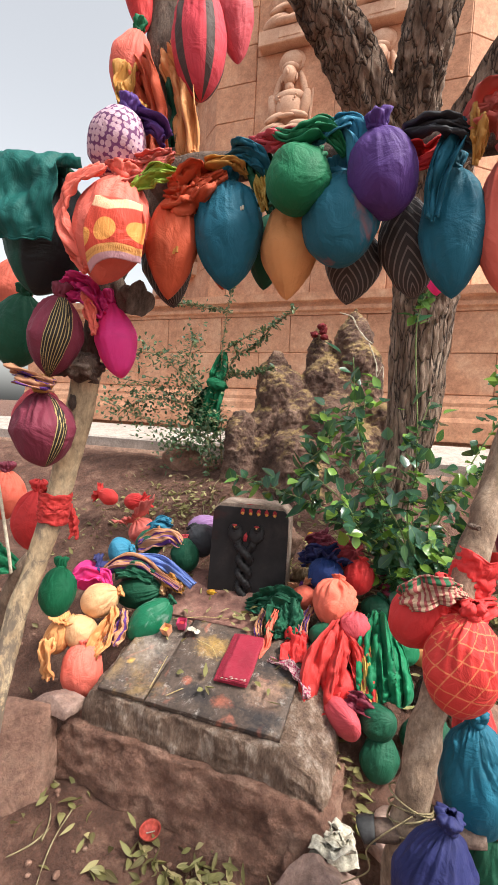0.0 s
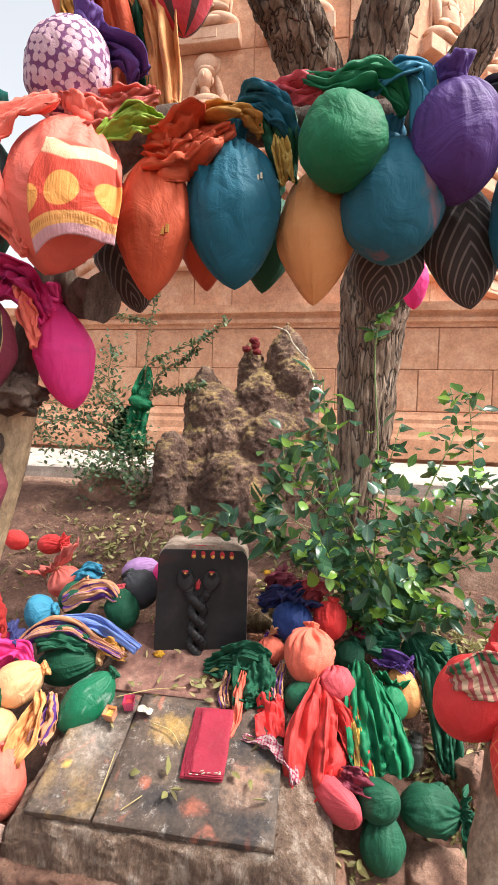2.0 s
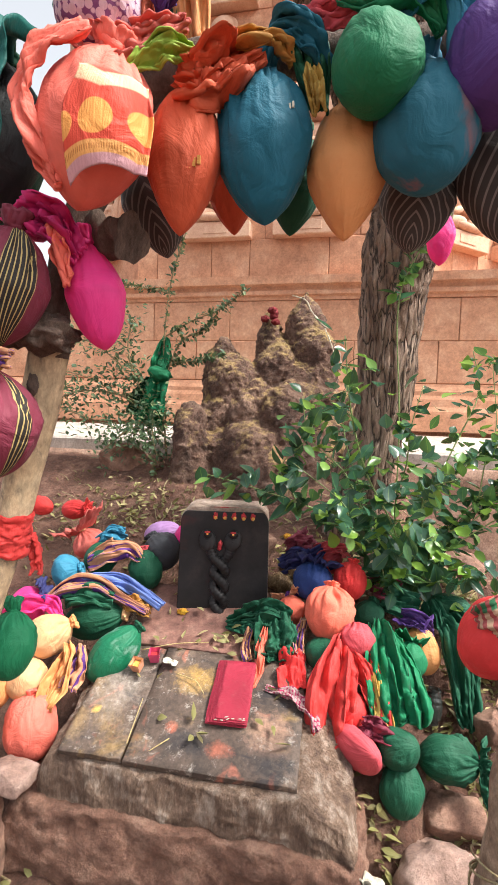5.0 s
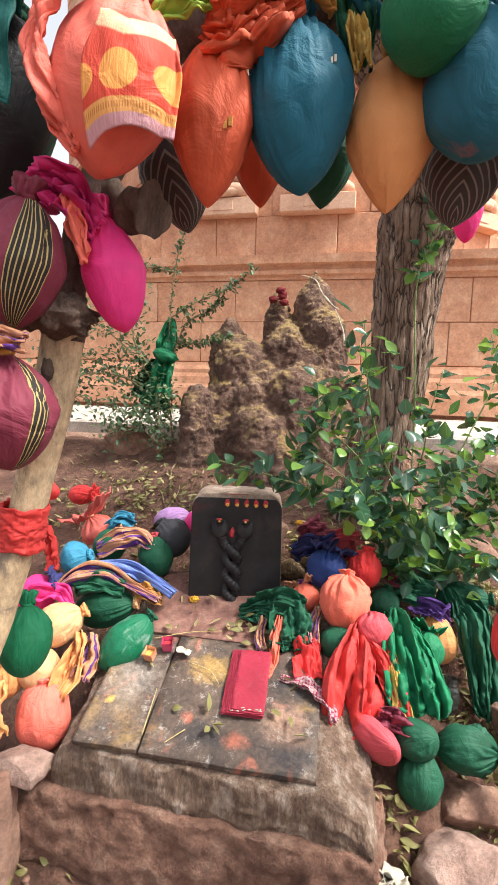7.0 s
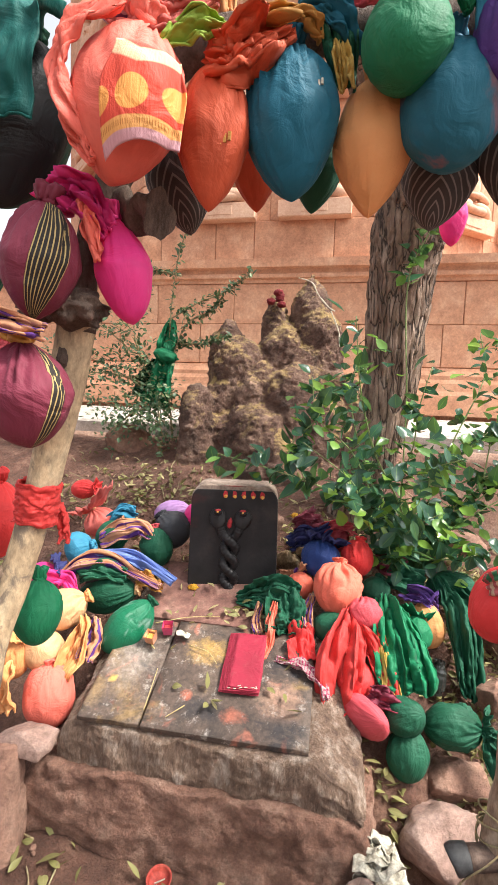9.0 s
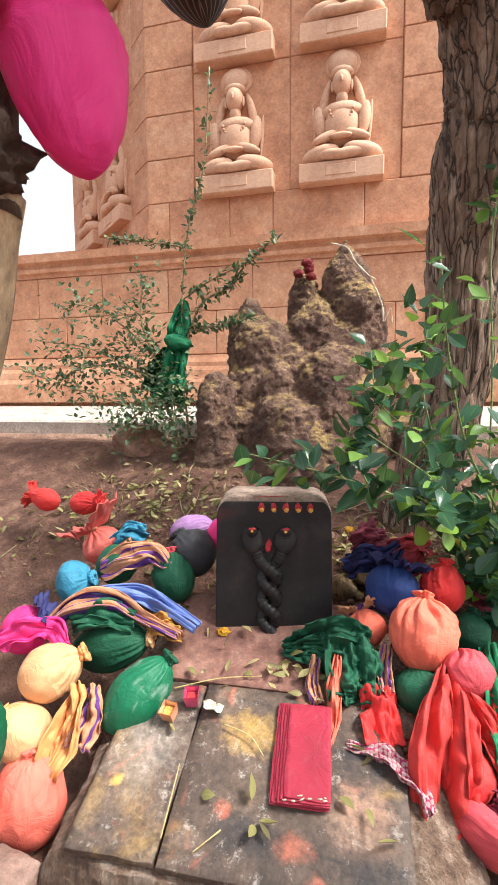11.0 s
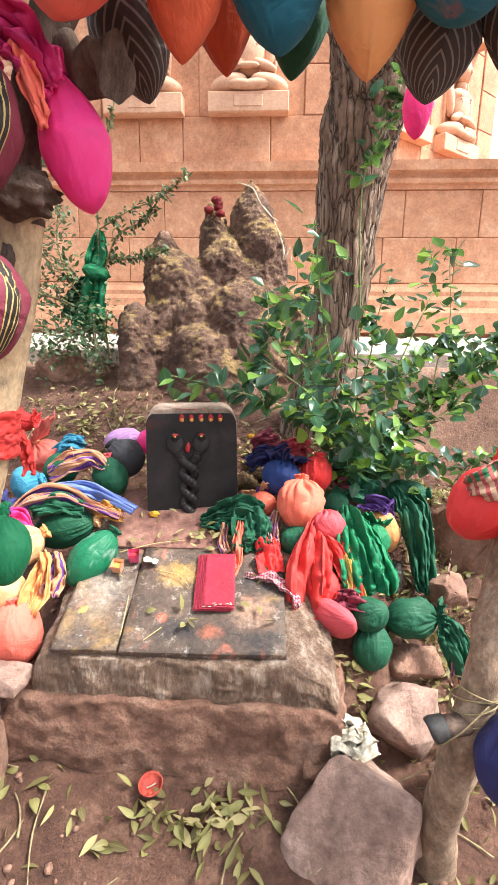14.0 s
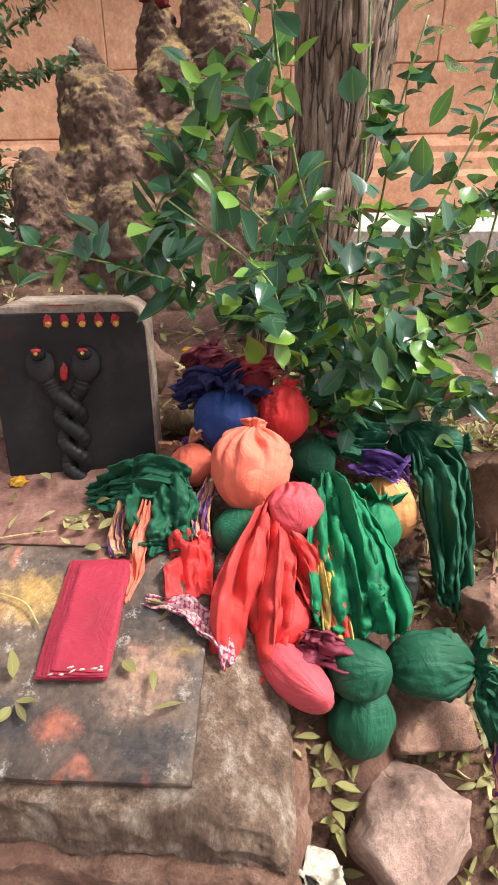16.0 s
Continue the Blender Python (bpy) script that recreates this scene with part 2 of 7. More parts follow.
mottled(BARK_PALE, 0.3, 1.15)
BARK_THIN = earthy("mottled_bark", (0.1, 0.062, 0.042), (0.23, 0.155, 0.105), (0.38, 0.29, 0.215), 22, 0.85, 0.5, 0.006, 120, (1, 1, 0.6))
BARK_DARK = earthy("dark_branch", (0.05, 0.032, 0.025), (0.12, 0.08, 0.06), (0.2, 0.14, 0.11), 24, 0.9, 0.8, 0.01, 110, (1, 1, 0.5))
TWIG = earthy("twig", (0.16, 0.12, 0.06), (0.24, 0.19, 0.1), (0.3, 0.26, 0.15), 40, 0.7, 0.2)
STEM = earthy("green_stem", (0.12, 0.17, 0.05), (0.17, 0.24, 0.08), (0.24, 0.3, 0.12), 40, 0.6, 0.2)
MASONRY = earthy("altar_masonry", (0.1, 0.06, 0.045), (0.26, 0.17, 0.12), (0.58, 0.47, 0.39), 24, 0.93, 1.0, 0.015, 130, (1, 1, 0.33))
FOOT = earthy("altar_mud", (0.12, 0.055, 0.038), (0.235, 0.122, 0.085), (0.4, 0.25, 0.185), 9, 0.95, 1.0, 0.014, 130)
IRON = earthy("rusty_pipe", (0.07, 0.045, 0.036), (0.13, 0.085, 0.065), (0.2, 0.14, 0.11), 20, 0.75, 0.4)
RUBBER = earthy("black_rubber", (0.02, 0.02, 0.021), (0.032, 0.032, 0.034), (0.05, 0.05, 0.05), 30, 0.6, 0.2)
PAPER = earthy("crumpled_paper", (0.28, 0.24, 0.18), (0.4, 0.37, 0.3), (0.5, 0.47, 0.4), 20, 0.95, 0.12)
CORD = earthy("white_cord", (0.4, 0.34, 0.24), (0.52, 0.46, 0.35), (0.6, 0.55, 0.46), 30, 0.6, 0.2)
CLAY = earthy("red_clay", (0.24, 0.025, 0.018), (0.33, 0.04, 0.026), (0.4, 0.08, 0.05), 30, 0.6, 0.3)
HUSK = earthy("coconut_husk", (0.22, 0.13, 0.06), (0.4, 0.27, 0.15), (0.55, 0.42, 0.28), 30, 0.95, 1.0, 0.01, 160, (1, 1, 0.3))
PETAL = earthy("marigold", (0.6, 0.22, 0.01), (0.7, 0.34, 0.02), (0.75, 0.45, 0.05), 60, 0.8, 0.6)
ROSE = earthy("dried_rose", (0.12, 0.006, 0.01), (0.2, 0.012, 0.018), (0.27, 0.02, 0.025), 60, 0.8, 0.6)
STRAW = earthy("straw", (0.3, 0.22, 0.09), (0.42, 0.32, 0.14), (0.52, 0.42, 0.2), 60, 0.8, 0.2)


# soot, turmeric, ash and vermilion on the slate: place, reach, colour, weight
SOOT, YELLOW, ASH, RUSTY = (0.022, 0.021, 0.024), (0.5, 0.3, 0.07), (0.33, 0.28, 0.24), (0.5, 0.13, 0.07)
STAINS = [(-0.21, 0.2, 0.1, 0.14, ASH, 0.5), (0.0, 0.25, 0.1, 0.07, YELLOW, 0.6), (0.23, 0.12, 0.08, 0.09, (0.34, 0.2, 0.14), 0.7), (0.25, 0.035, 0.09, 0.05, SOOT, 0.9), (0.02, 0.06, 0.09, 0.05, SOOT, 0.85), (-0.24, 0.05, 0.06, 0.04, SOOT, 0.5), (-0.03, 0.1, 0.025, 0.025, RUSTY, 0.7), (0.11, 0.055, 0.05, 0.03, RUSTY, 0.45), (-0.25, 0.12, 0.018, 0.02, YELLOW, 0.9)]


def slab_material():
    """Grey slate of the altar top with soot, turmeric and vermilion on it."""
    m, nt, b = shader("altar_slate", 0.7)
    v = coords(nt)
    big, small = grain(nt, v, 6, 8, 0.65, 0.6), grain(nt, v, 80, 5, 0.7)
    c = ramp(nt, big, (0.3, (0.03, 0.023, 0.02)), (0.5, (0.082, 0.056, 0.043)), (0.72, (0.19, 0.135, 0.1)))
    soot = ramp(nt, grain(nt, coords(nt, "Object", (1, 2.2, 1)), 6.5, 6, 0.65, 0.3), (0.56, 0.0), (0.64, 0.8))
    c = blend(nt, soot, c, (0.018, 0.017, 0.02))
    gold = ramp(nt, grain(nt, coords(nt, "Object", (1, 1, 1)), 4.3, 5, 0.65, 0.8), (0.55, 0.0), (0.68, 0.42))
    c = blend(nt, gold, c, (0.38, 0.23, 0.06))
    red = ramp(nt, grain(nt, coords(nt, "Object", (1.3, 1, 1), 0), 9, 3, 0.6, 1.0), (0.6, 0.0), (0.7, 0.5))
    c = blend(nt, red, c, (0.42, 0.13, 0.08))
    for x, y, rx, ry, colour, most in STAINS:
        s = nt.nodes.new("ShaderNodeSeparateXYZ")
        nt.links.new(v, s.inputs[0])
        dx = arith(nt, "DIVIDE", arith(nt, "SUBTRACT", s.outputs[0], x), rx)
        dy = arith(nt, "DIVIDE", arith(nt, "SUBTRACT", s.outputs[1], y), ry)
        far = arith(nt, "ADD", arith(nt, "ADD", arith(nt, "MULTIPLY", dx, dx), arith(nt, "MULTIPLY", dy, dy)), arith(nt, "MULTIPLY", grain(nt, v, 26, 8, 0.8), 2.6))
        c = blend(nt, ramp(nt, arith(nt, "MULTIPLY", far, 0.5), (0.6, most), (0.98, 0.0)), c, colour)
    white = ramp(nt, grain(nt, v, 30, 7, 0.8), (0.56, 0.0), (0.68, 0.7))
    c = blend(nt, white, c, (0.42, 0.38, 0.34))
    c = blend(nt, 0.75, c, ramp(nt, small, (0.3, 0.25), (0.65, 0.8)), "OVERLAY")
    nt.links.new(c, b.inputs["Base Color"])
    relief(nt, b, big, 0.25, 0.01)
    relief(nt, b, small, 0.35, 0.002)
    return m


def mound_material():
    m = MOUND
    nt = m.node_tree
    b = nt.nodes["Principled BSDF"]
    old = b.inputs["Base Color"].links[0].from_socket
    geo = nt.nodes.new("ShaderNodeNewGeometry")
    s = nt.nodes.new("ShaderNodeSeparateXYZ")
    nt.links.new(geo.outputs["Normal"], s.inputs[0])
    v = coords(nt)
    spots = arith(nt, "ADD", grain(nt, v, 5, 8, 0.8, 0.5), arith(nt, "MULTIPLY", s.outputs[2], 0.2))
    dust = blend(nt, ramp(nt, spots, (0.58, 0.0), (0.72, 0.75)), old, (0.52, 0.36, 0.14))
    soot = ramp(nt, grain(nt, coords(nt, "Object", (1, 1, 0.5)), 5, 3, 0.5), (0.58, 0.0), (0.68, 0.6))
    nt.links.new(blend(nt, soot, dust, (0.06, 0.04, 0.033)), b.inputs["Base Color"])


mound_material()
SLATE = slab_material()
SLAB_RED = earthy("reddened_slab", (0.1, 0.045, 0.036), (0.19, 0.09, 0.07), (0.31, 0.18, 0.14), 9, 0.85, 0.4, 0.008, 70)


def oiled_stone():
    m, nt, b = shader("oiled_black_stone", 0.5)
    b.inputs["Specular IOR Level"].default_value = 0.2
    v = coords(nt)
    c = ramp(nt, grain(nt, v, 9, 6, 0.65), (0.3, (0.012, 0.011, 0.012)), (0.55, (0.022, 0.02, 0.021)), (0.8, (0.055, 0.045, 0.042)))
    c = blend(nt, ramp(nt, grain(nt, v, 5, 4, 0.6, 0.7), (0.6, 0.0), (0.72, 0.5)), c, (0.11, 0.018, 0.016))
    nt.links.new(c, b.inputs["Base Color"])
    nt.links.new(ramp(nt, grain(nt, v, 14, 4, 0.6), (0.3, 0.34), (0.7, 0.62)), b.inputs["Roughness"])
    relief(nt, b, grain(nt, v, 55, 5, 0.7), 0.25, 0.004)
    return m


OILED = oiled_stone()
STONE_RIM = earthy("dusty_stone_rim", (0.16, 0.115, 0.09), (0.3, 0.225, 0.18), (0.42, 0.34, 0.29), 14, 0.9, 0.6)
VERMILION = earthy("vermilion_paste", (0.32, 0.02, 0.03), (0.42, 0.03, 0.04), (0.5, 0.08, 0.07), 30, 0.9, 0.4)
TURMERIC = earthy("turmeric_paste", (0.62, 0.26, 0.05), (0.72, 0.36, 0.08), (0.78, 0.46, 0.14), 40, 0.9, 0.4)


def leaf_material(name, dark, light, glow, through=0.35, rough=0.38):
    m, nt, b = shader(name, rough)
    info = nt.nodes.new("ShaderNodeObjectInfo")
    geo = nt.nodes.new("ShaderNodeNewGeometry")
    mixed = arith(nt, "FRACT", arith(nt, "ADD", info.outputs["Random"], geo.outputs["Random Per Island"]), 0)
    u, v = split_uv(nt)
    vein = ramp(nt, arith(nt, "ABSOLUTE", arith(nt, "SUBTRACT", u, 0.5), 0), (0.0, 1.0), (0.05, 0.0))
    c = ramp(nt, mixed, (0.0, dark), (0.6, light), (0.74, light), (0.9, glow))
    c = blend(nt, arith(nt, "MULTIPLY", vein, 0.35), c, times(glow, 1.2))
    spots = ramp(nt, grain(nt, coords(nt, "Object", (1, 1, 1), 5), 60, 4, 0.7), (0.62, 0.0), (0.75, 0.5))
    c = blend(nt, spots, c, times(dark, 0.6))
    nt.links.new(c, b.inputs["Base Color"])
    relief(nt, b, grain(nt, coords(nt), 90, 3), 0.3, 0.002)
    tr = nt.nodes.new("ShaderNodeBsdfTranslucent")
    nt.links.new(blend(nt, 0.5, c, glow), tr.inputs["Color"])
    mx = nt.nodes.new("ShaderNodeMixShader")
    mx.inputs[0].default_value = through
    nt.links.new(b.outputs[0], mx.inputs[1])
    nt.links.new(tr.outputs[0], mx.inputs[2])
    nt.links.new(mx.outputs[0], nt.nodes["Material Output"].inputs["Surface"])
    return m


LEAF = leaf_material("shrub_leaf", (0.017, 0.055, 0.04), (0.04, 0.118, 0.07), (0.2, 0.36, 0.06), 0.3, 0.2)
LEAF_SMALL = leaf_material("creeper_leaf", (0.03, 0.065, 0.035), (0.07, 0.125, 0.06), (0.17, 0.23, 0.1), 0.3, 0.45)
LEAF_DRY = leaf_material("fallen_leaf", (0.11, 0.09, 0.035), (0.24, 0.23, 0.08), (0.44, 0.37, 0.18), 0.2, 0.6)

RUST = cloth("rust_orange_cotton", (0.56, 0.09, 0.035))
CORAL = cloth("coral_cotton", (0.78, 0.16, 0.115))
CORAL_PRINT = printed_corner(cloth("coral_printed_cotton", (0.66, 0.07, 0.04)))
TEAL = cloth("teal_cotton", (0.006, 0.115, 0.18))
TEAL_WORN = blotched(cloth("worn_teal_cotton", (0.01, 0.12, 0.18)), (0.42, 0.1, 0.07))
# the pale blotches are highlights of glossy cloth, put into its colour
GREEN_SHEEN = blotched(cloth("painted_sheen_green_cotton", (0.003, 0.13, 0.06), 0.09, 0.02, 0.5), (0.4, 0.5, 0.46))
GREEN = cloth("bright_green_cotton", (0.003, 0.15, 0.06))
DKGREEN = cloth("dark_green_cotton", (0.004, 0.075, 0.037))
BLACKGREEN = bands(cloth("dark_green_black_cotton", (0.008, 0.075, 0.052)), (0.012, 0.014, 0.016), 0.72, 0.97)
TEAL_GREEN = cloth("teal_green_cotton", (0.004, 0.12, 0.105), 0.09, 0.02, 0.6, 0.2)
TAN = cloth("tan_orange_cotton", (0.68, 0.3, 0.11))
CREAM = cloth("cream_orange_cotton", (0.68, 0.38, 0.19))
PURPLE = cloth("purple_cotton", (0.085, 0.034, 0.2))
NETTED = scales(cloth("netted_purple_cotton", (0.16, 0.045, 0.14)), (0.55, 0.36, 0.42), 92)
STRIPED = chevrons(cloth("charcoal_striped_cotton", (0.05, 0.042, 0.04)), (0.24, 0.21, 0.19), 11, 0.22, 2)
MAROON = cloth("maroon_cotton", (0.17, 0.022, 0.045))
MAROON_STRIPE = striped_border(cloth("maroon_border_cotton", (0.17, 0.022, 0.045)), 0.8, 0.95)
MAROON_EDGED = striped_border(cloth("maroon_edged_cotton", (0.17, 0.022, 0.045)), 0.93, 0.995)
MAGENTA = cloth("magenta_cotton", (0.9, 0.06, 0.32), 0.03, 0.02, 0.5, 0.35)
PINK = cloth("pinkish_red_cotton", (0.55, 0.07, 0.09))
RED = cloth("red_cotton", (0.62, 0.035, 0.035))
RED_CHECK = check(cloth("red_check_cotton", (0.62, 0.04, 0.035)), (0.75, 0.3, 0.12))
RED_STRIPE = bands(cloth("red_striped_cotton", (0.55, 0.04, 0.06)), (0.06, 0.035, 0.03), 0.3, 0.55, 0, 5)
NAVY = cloth("navy_cotton", (0.016, 0.02, 0.1))
BLUE = cloth("royal_blue_cotton", (0.014, 0.04, 0.17))
ORANGE = cloth("orange_cotton", (0.74, 0.15, 0.095))
LAVENDER = cloth("lavender_cotton", (0.36, 0.2, 0.42))
CHARCOAL = cloth("charcoal_cotton", (0.03, 0.032, 0.038))
LIME = cloth("lime_cotton", (0.24, 0.36, 0.04))
GOLD = cloth("gold_brocade", (0.5, 0.33, 0.08))
MUSTARD = cloth("mustard_cotton", (0.46, 0.22, 0.045))
SKYBLUE = cloth("sky_blue_cotton", (0.03, 0.2, 0.32))
PERIWINKLE = cloth("periwinkle_cotton", (0.13, 0.2, 0.5))
SHEER_RED = cloth("thin_red_cotton", (0.75, 0.06, 0.055), 0.08, 0.08, 0.6, 0.3)
SHEER_GREEN = cloth("thin_green_cotton", (0.006, 0.24, 0.1), 0.08, 0.08, 0.6, 0.3)
SHEER_CORAL = cloth("thin_coral_cotton", (0.7, 0.17, 0.14), 0.08, 0.08, 0.6, 0.35)
SCARF = bands(cloth("striped_scarf_cotton", (0.5, 0.24, 0.13)), (0.1, 0.03, 0.2), 0.2, 0.5, 0, 3)
CRIMSON = cloth("crimson_cloth", (0.3, 0.018, 0.042), 0.15)

# ---------- mesh helpers ----------


def sheet(func, nu, nv, closed=False):
    """A surface from func(u, v) with u and v in 0 to 1, with its UVs. closed: u runs round."""
    bm = bmesh.new()
    uv = bm.loops.layers.uv.new("UVMap")
    cols = nu if closed else nu + 1
    grid = [[bm.verts.new(func(i / nu, j / nv)) for i in range(cols)] for j in range(nv + 1)]
    for j in range(nv):
        for i in range(nu):
            k = (i + 1) % cols
            f = bm.faces.new((grid[j][i], grid[j][k], grid[j + 1][k], grid[j + 1][i]))
            f.smooth = True
            for loop, (a, b) in zip(f.loops, ((i, j), (i + 1, j), (i + 1, j + 1), (i, j + 1))):
                loop[uv].uv = (a / nu, b / nv)
    return bm


def mesh_of(name, bm, material):
    me = bpy.data.meshes.new(name)
    bm.to_mesh(me)
    bm.free()
    if material:
        me.materials.append(material)
    return me


def part(name, bm, material, parent=None, label="", thick=0.0):
    ob = new(name, mesh_of(name, bm, material))
    ob.parent = parent
    if label:
        tagged(ob, label)
    if thick:
        mod = ob.modifiers.new("thickness", "SOLIDIFY")
        mod.thickness = thick
        mod.offset = 0
    return ob


def thing(name, label, category, m=None, group="", kind=""):
    ob = new(name)
    if m is not None:
        ob.matrix_basis = m
    return tagged(ob, label, category, group, kind)


def wob(p, k, seed=0.0):
    return noise.noise(Vector((p[0] * k + seed * 7.31, p[1] * k - seed * 3.7, p[2] * k + seed * 1.9)))


def smooth_path(points, n):
    """n + 1 points on a Catmull-Rom curve through points."""
    p = [Vector(q) for q in points]
    p = [p[0] * 2 - p[1], *p, p[-1] * 2 - p[-2]]
    out = []
    for k in range(n + 1):
        s = k / n * (len(p) - 3)
        i = min(int(s), len(p) - 4)
        t = s - i
        a, b, c, d = p[i:i + 4]
        out.append(0.5 * (2 * b + (c - a) * t + (2 * a - 5 * b + 4 * c - d) * t * t + (3 * b - a - 3 * c + d) * t ** 3))
    return out


def along(values, s):
    x = s * (len(values) - 1)
    i = min(int(x), len(values) - 2)
    return values[i] + (values[i + 1] - values[i]) * (x - i)


def tube(points, radii, around=16, steps=24, rough=0.0, k=20.0, seed=0.0, ridges=0.0, n_ridges=9, caps=True):
    """A bent round stem through points, with uneven girth and, for bark, ridges along it."""
    path = smooth_path(points, steps)
    frames = []
    side = Vector((1, 0, 0))
    for j, p in enumerate(path):
        t = (path[min(j + 1, steps)] - path[max(j - 1, 0)]).normalized()
        side = (side - t * side.dot(t))
        side = side.normalized() if side.length > 1e-4 else t.orthogonal().normalized()
        frames.append((p, side.copy(), t.cross(side)))

    def func(u, v):
        j = round(v * steps)
        p, a, b = frames[j]
        ang = u * math.tau
        d = a * math.cos(ang) + b * math.sin(ang)
        r = along(radii, v)
        q = p + d * r
        if ridges:
            w = noise.noise(Vector((math.cos(ang) * n_ridges * 0.5, math.sin(ang) * n_ridges * 0.5, v * steps * 0.11 + seed)))
            w2 = noise.noise(Vector((math.cos(ang) * n_ridges * 1.1, math.sin(ang) * n_ridges * 1.1, v * steps * 0.3 + seed + 5)))
            r += ridges * (0.6 - abs(w) * 2.4) + ridges * 0.7 * w2
        return p + d * (r + rough * wob(q, k, seed))

    bm = sheet(func, around, steps, True)
    if caps:
        bm.verts.ensure_lookup_table()
        for ring in (bm.verts[:around], bm.verts[-around:]):
            try:
                bm.faces.new(ring)
            except ValueError:
                pass
    bmesh.ops.recalc_face_normals(bm, faces=bm.faces)
    return bm


def blob(bm, centre, radii, turn=(0, 0, 0), rough=0.0, k=6.0, seed=0.0, detail=3):
    """Add a noisy ellipsoid to bm."""
    made = bmesh.ops.create_icosphere(bm, subdivisions=detail, radius=1.0)["verts"]
    m = pose(*centre, *turn)
    for v in made:
        n = v.co.normalized()
        q = Vector(n[i] * radii[i] for i in range(3))
        q *= 1 + rough * wob(n, k, seed) + rough * 0.5 * wob(n, k * 2.7, seed + 3)
        v.co = m @ q
    for v in made:
        for f in v.link_faces:
            f.smooth = True
    return bm


def box(bm, lo, hi, bevel=0.0, seg=1):
    made = bmesh.ops.create_cube(bm, size=1.0)["verts"]
    for v in made:
        v.co = Vector(lo[i] + (v.co[i] + 0.5) * (hi[i] - lo[i]) for i in range(3))
    if bevel:
        edges = {e for v in made for e in v.link_edges}
        bmesh.ops.bevel(bm, geom=list(edges), offset=bevel, segments=seg, affect="EDGES", profile=0.6)
    return bm


def profile_bar(points, x0, x1):
    """A moulding: an outline of (y, z) pairs drawn out from x0 to x1, closed at both ends."""
    bm = bmesh.new()
    a = [bm.verts.new((x0, y, z)) for y, z in points]
    b = [bm.verts.new((x1, y, z)) for y, z in points]
    n = len(points)
    for i in range(n):
        bm.faces.new((a[i], a[(i + 1) % n], b[(i + 1) % n], b[i]))
    bm.faces.new(a[::-1])
    bm.faces.new(b)
    bmesh.ops.recalc_face_normals(bm, faces=bm.faces)
    return bm


# ---------- ground ----------
def step(a, b, x):
    t = max(0.0, min(1.0, (x - a) / (b - a)))
    return t * t * (3 - 2 * t)


def lie(x, y):
    """Height of the ground."""
    z = 0.55 * step(1.12, 1.9, y) + 0.2 * step(1.8, 2.4, y) + 0.24 * step(2.3, 3.0, y)
    z += 0.1 * step(-0.75, -1.1, x) * step(1.5, 1.0, y)
    z += 0.12 * step(0.75, 1.17, y) * step(1.5, 1.2, y) * step(-1.15, -0.85, x) * step(0.0, -0.2, x)
    z += 0.09 * math.exp(-((x + 1.15) ** 2 + (y - 2.55) ** 2) / 0.1)
    z -= 0.5 * step(0.0, 0.5, x) * step(1.9, 2.7, y) * step(3.35, 3.2, y)
    z -= 0.17 * step(0.14, 0.34, x) * step(1.35, 1.65, y) * step(2.3, 1.95, y)
    z += 0.16 * step(-0.32, -0.17, x) * step(0.12, -0.03, x) * step(1.17, 1.36, y) * step(1.85, 1.55, y)
    near = step(6, 3, abs(x)) * step(5, 3.5, abs(y - 1))
    return z + near * (0.025 * noise.noise(Vector((x * 2.1, y * 2.1, 1))) + 0.012 * noise.noise(Vector((x * 7, y * 7, 4))) + 0.006 * noise.noise(Vector((x * 22, y * 22, 9))))


def spread(s):
    """Even in the middle, far at both ends."""
    t = s * 2 - 1
    return t * 2.2 + 400 * abs(t) ** 13 * (1 if t > 0 else -1)


def ground_point(u, v):
    x, y = spread(u) - 0.4, spread(v) + 1.6
    return Vector((x, y, lie(x, y)))


tagged(part("ground", sheet(ground_point, 230, 230), SOIL), "bare red earth with pebbles, rising towards the wall", "ground", kind="structure")

# ---------- temple ----------
PLINTH_L, PLINTH_R = -4.2, 1.38
bm = box(bmesh.new(), (PLINTH_L, 4.02, 0.9), (PLINTH_R, 7.5, 2.36))
plinth = tagged(part("wall_plinth", bm, MORTAR), "long sandstone temple plinth of dressed blocks", "wall", kind="structure")
part("cornice", profile_bar([(4.03, 2.2), (3.985, 2.2), (3.98, 2.225), (3.955, 2.235), (3.955, 2.262), (3.975, 2.275), (3.965, 2.3), (3.93, 2.312), (3.925, 2.375), (4.1, 2.39)], PLINTH_L, PLINTH_R + 0.07), SANDSTONE, plinth, "moulded sandstone cornice")
part("base_moulding", profile_bar([(4.03, 1.2), (3.93, 1.2), (3.93, 1.35), (3.945, 1.385), (3.948, 1.44), (3.96, 1.47), (3.958, 1.5), (3.974, 1.535), (3.978, 1.555), (4.03, 1.56)], PLINTH_L, PLINTH_R + 0.1), SANDSTONE, plinth, "stepped sandstone base moulding")
kerb = tagged(part("kerb", profile_bar([(3.2, 0.98), (3.19, 1.085), (3.21, 1.1), (3.9, 1.17), (4.0, 1.0)], -4.5, 3.2), CONCRETE), "pale worn concrete walkway edge below the wall", "kerb", kind="structure")


def low_wall_point(u, v):
    x, z = -4.5 + 7.7 * u, 0.35 + 0.66 * v
    return Vector((x, 3.2 + 0.03 * noise.noise(Vector((x * 3, 2, z * 3))) - 0.05 * (1 - v), z))


tagged(part("low_wall", sheet(low_wall_point, 120, 12), PLASTER, None, "", 0.12), "stained reddish plaster retaining wall with cracks", "wall", kind="structure")


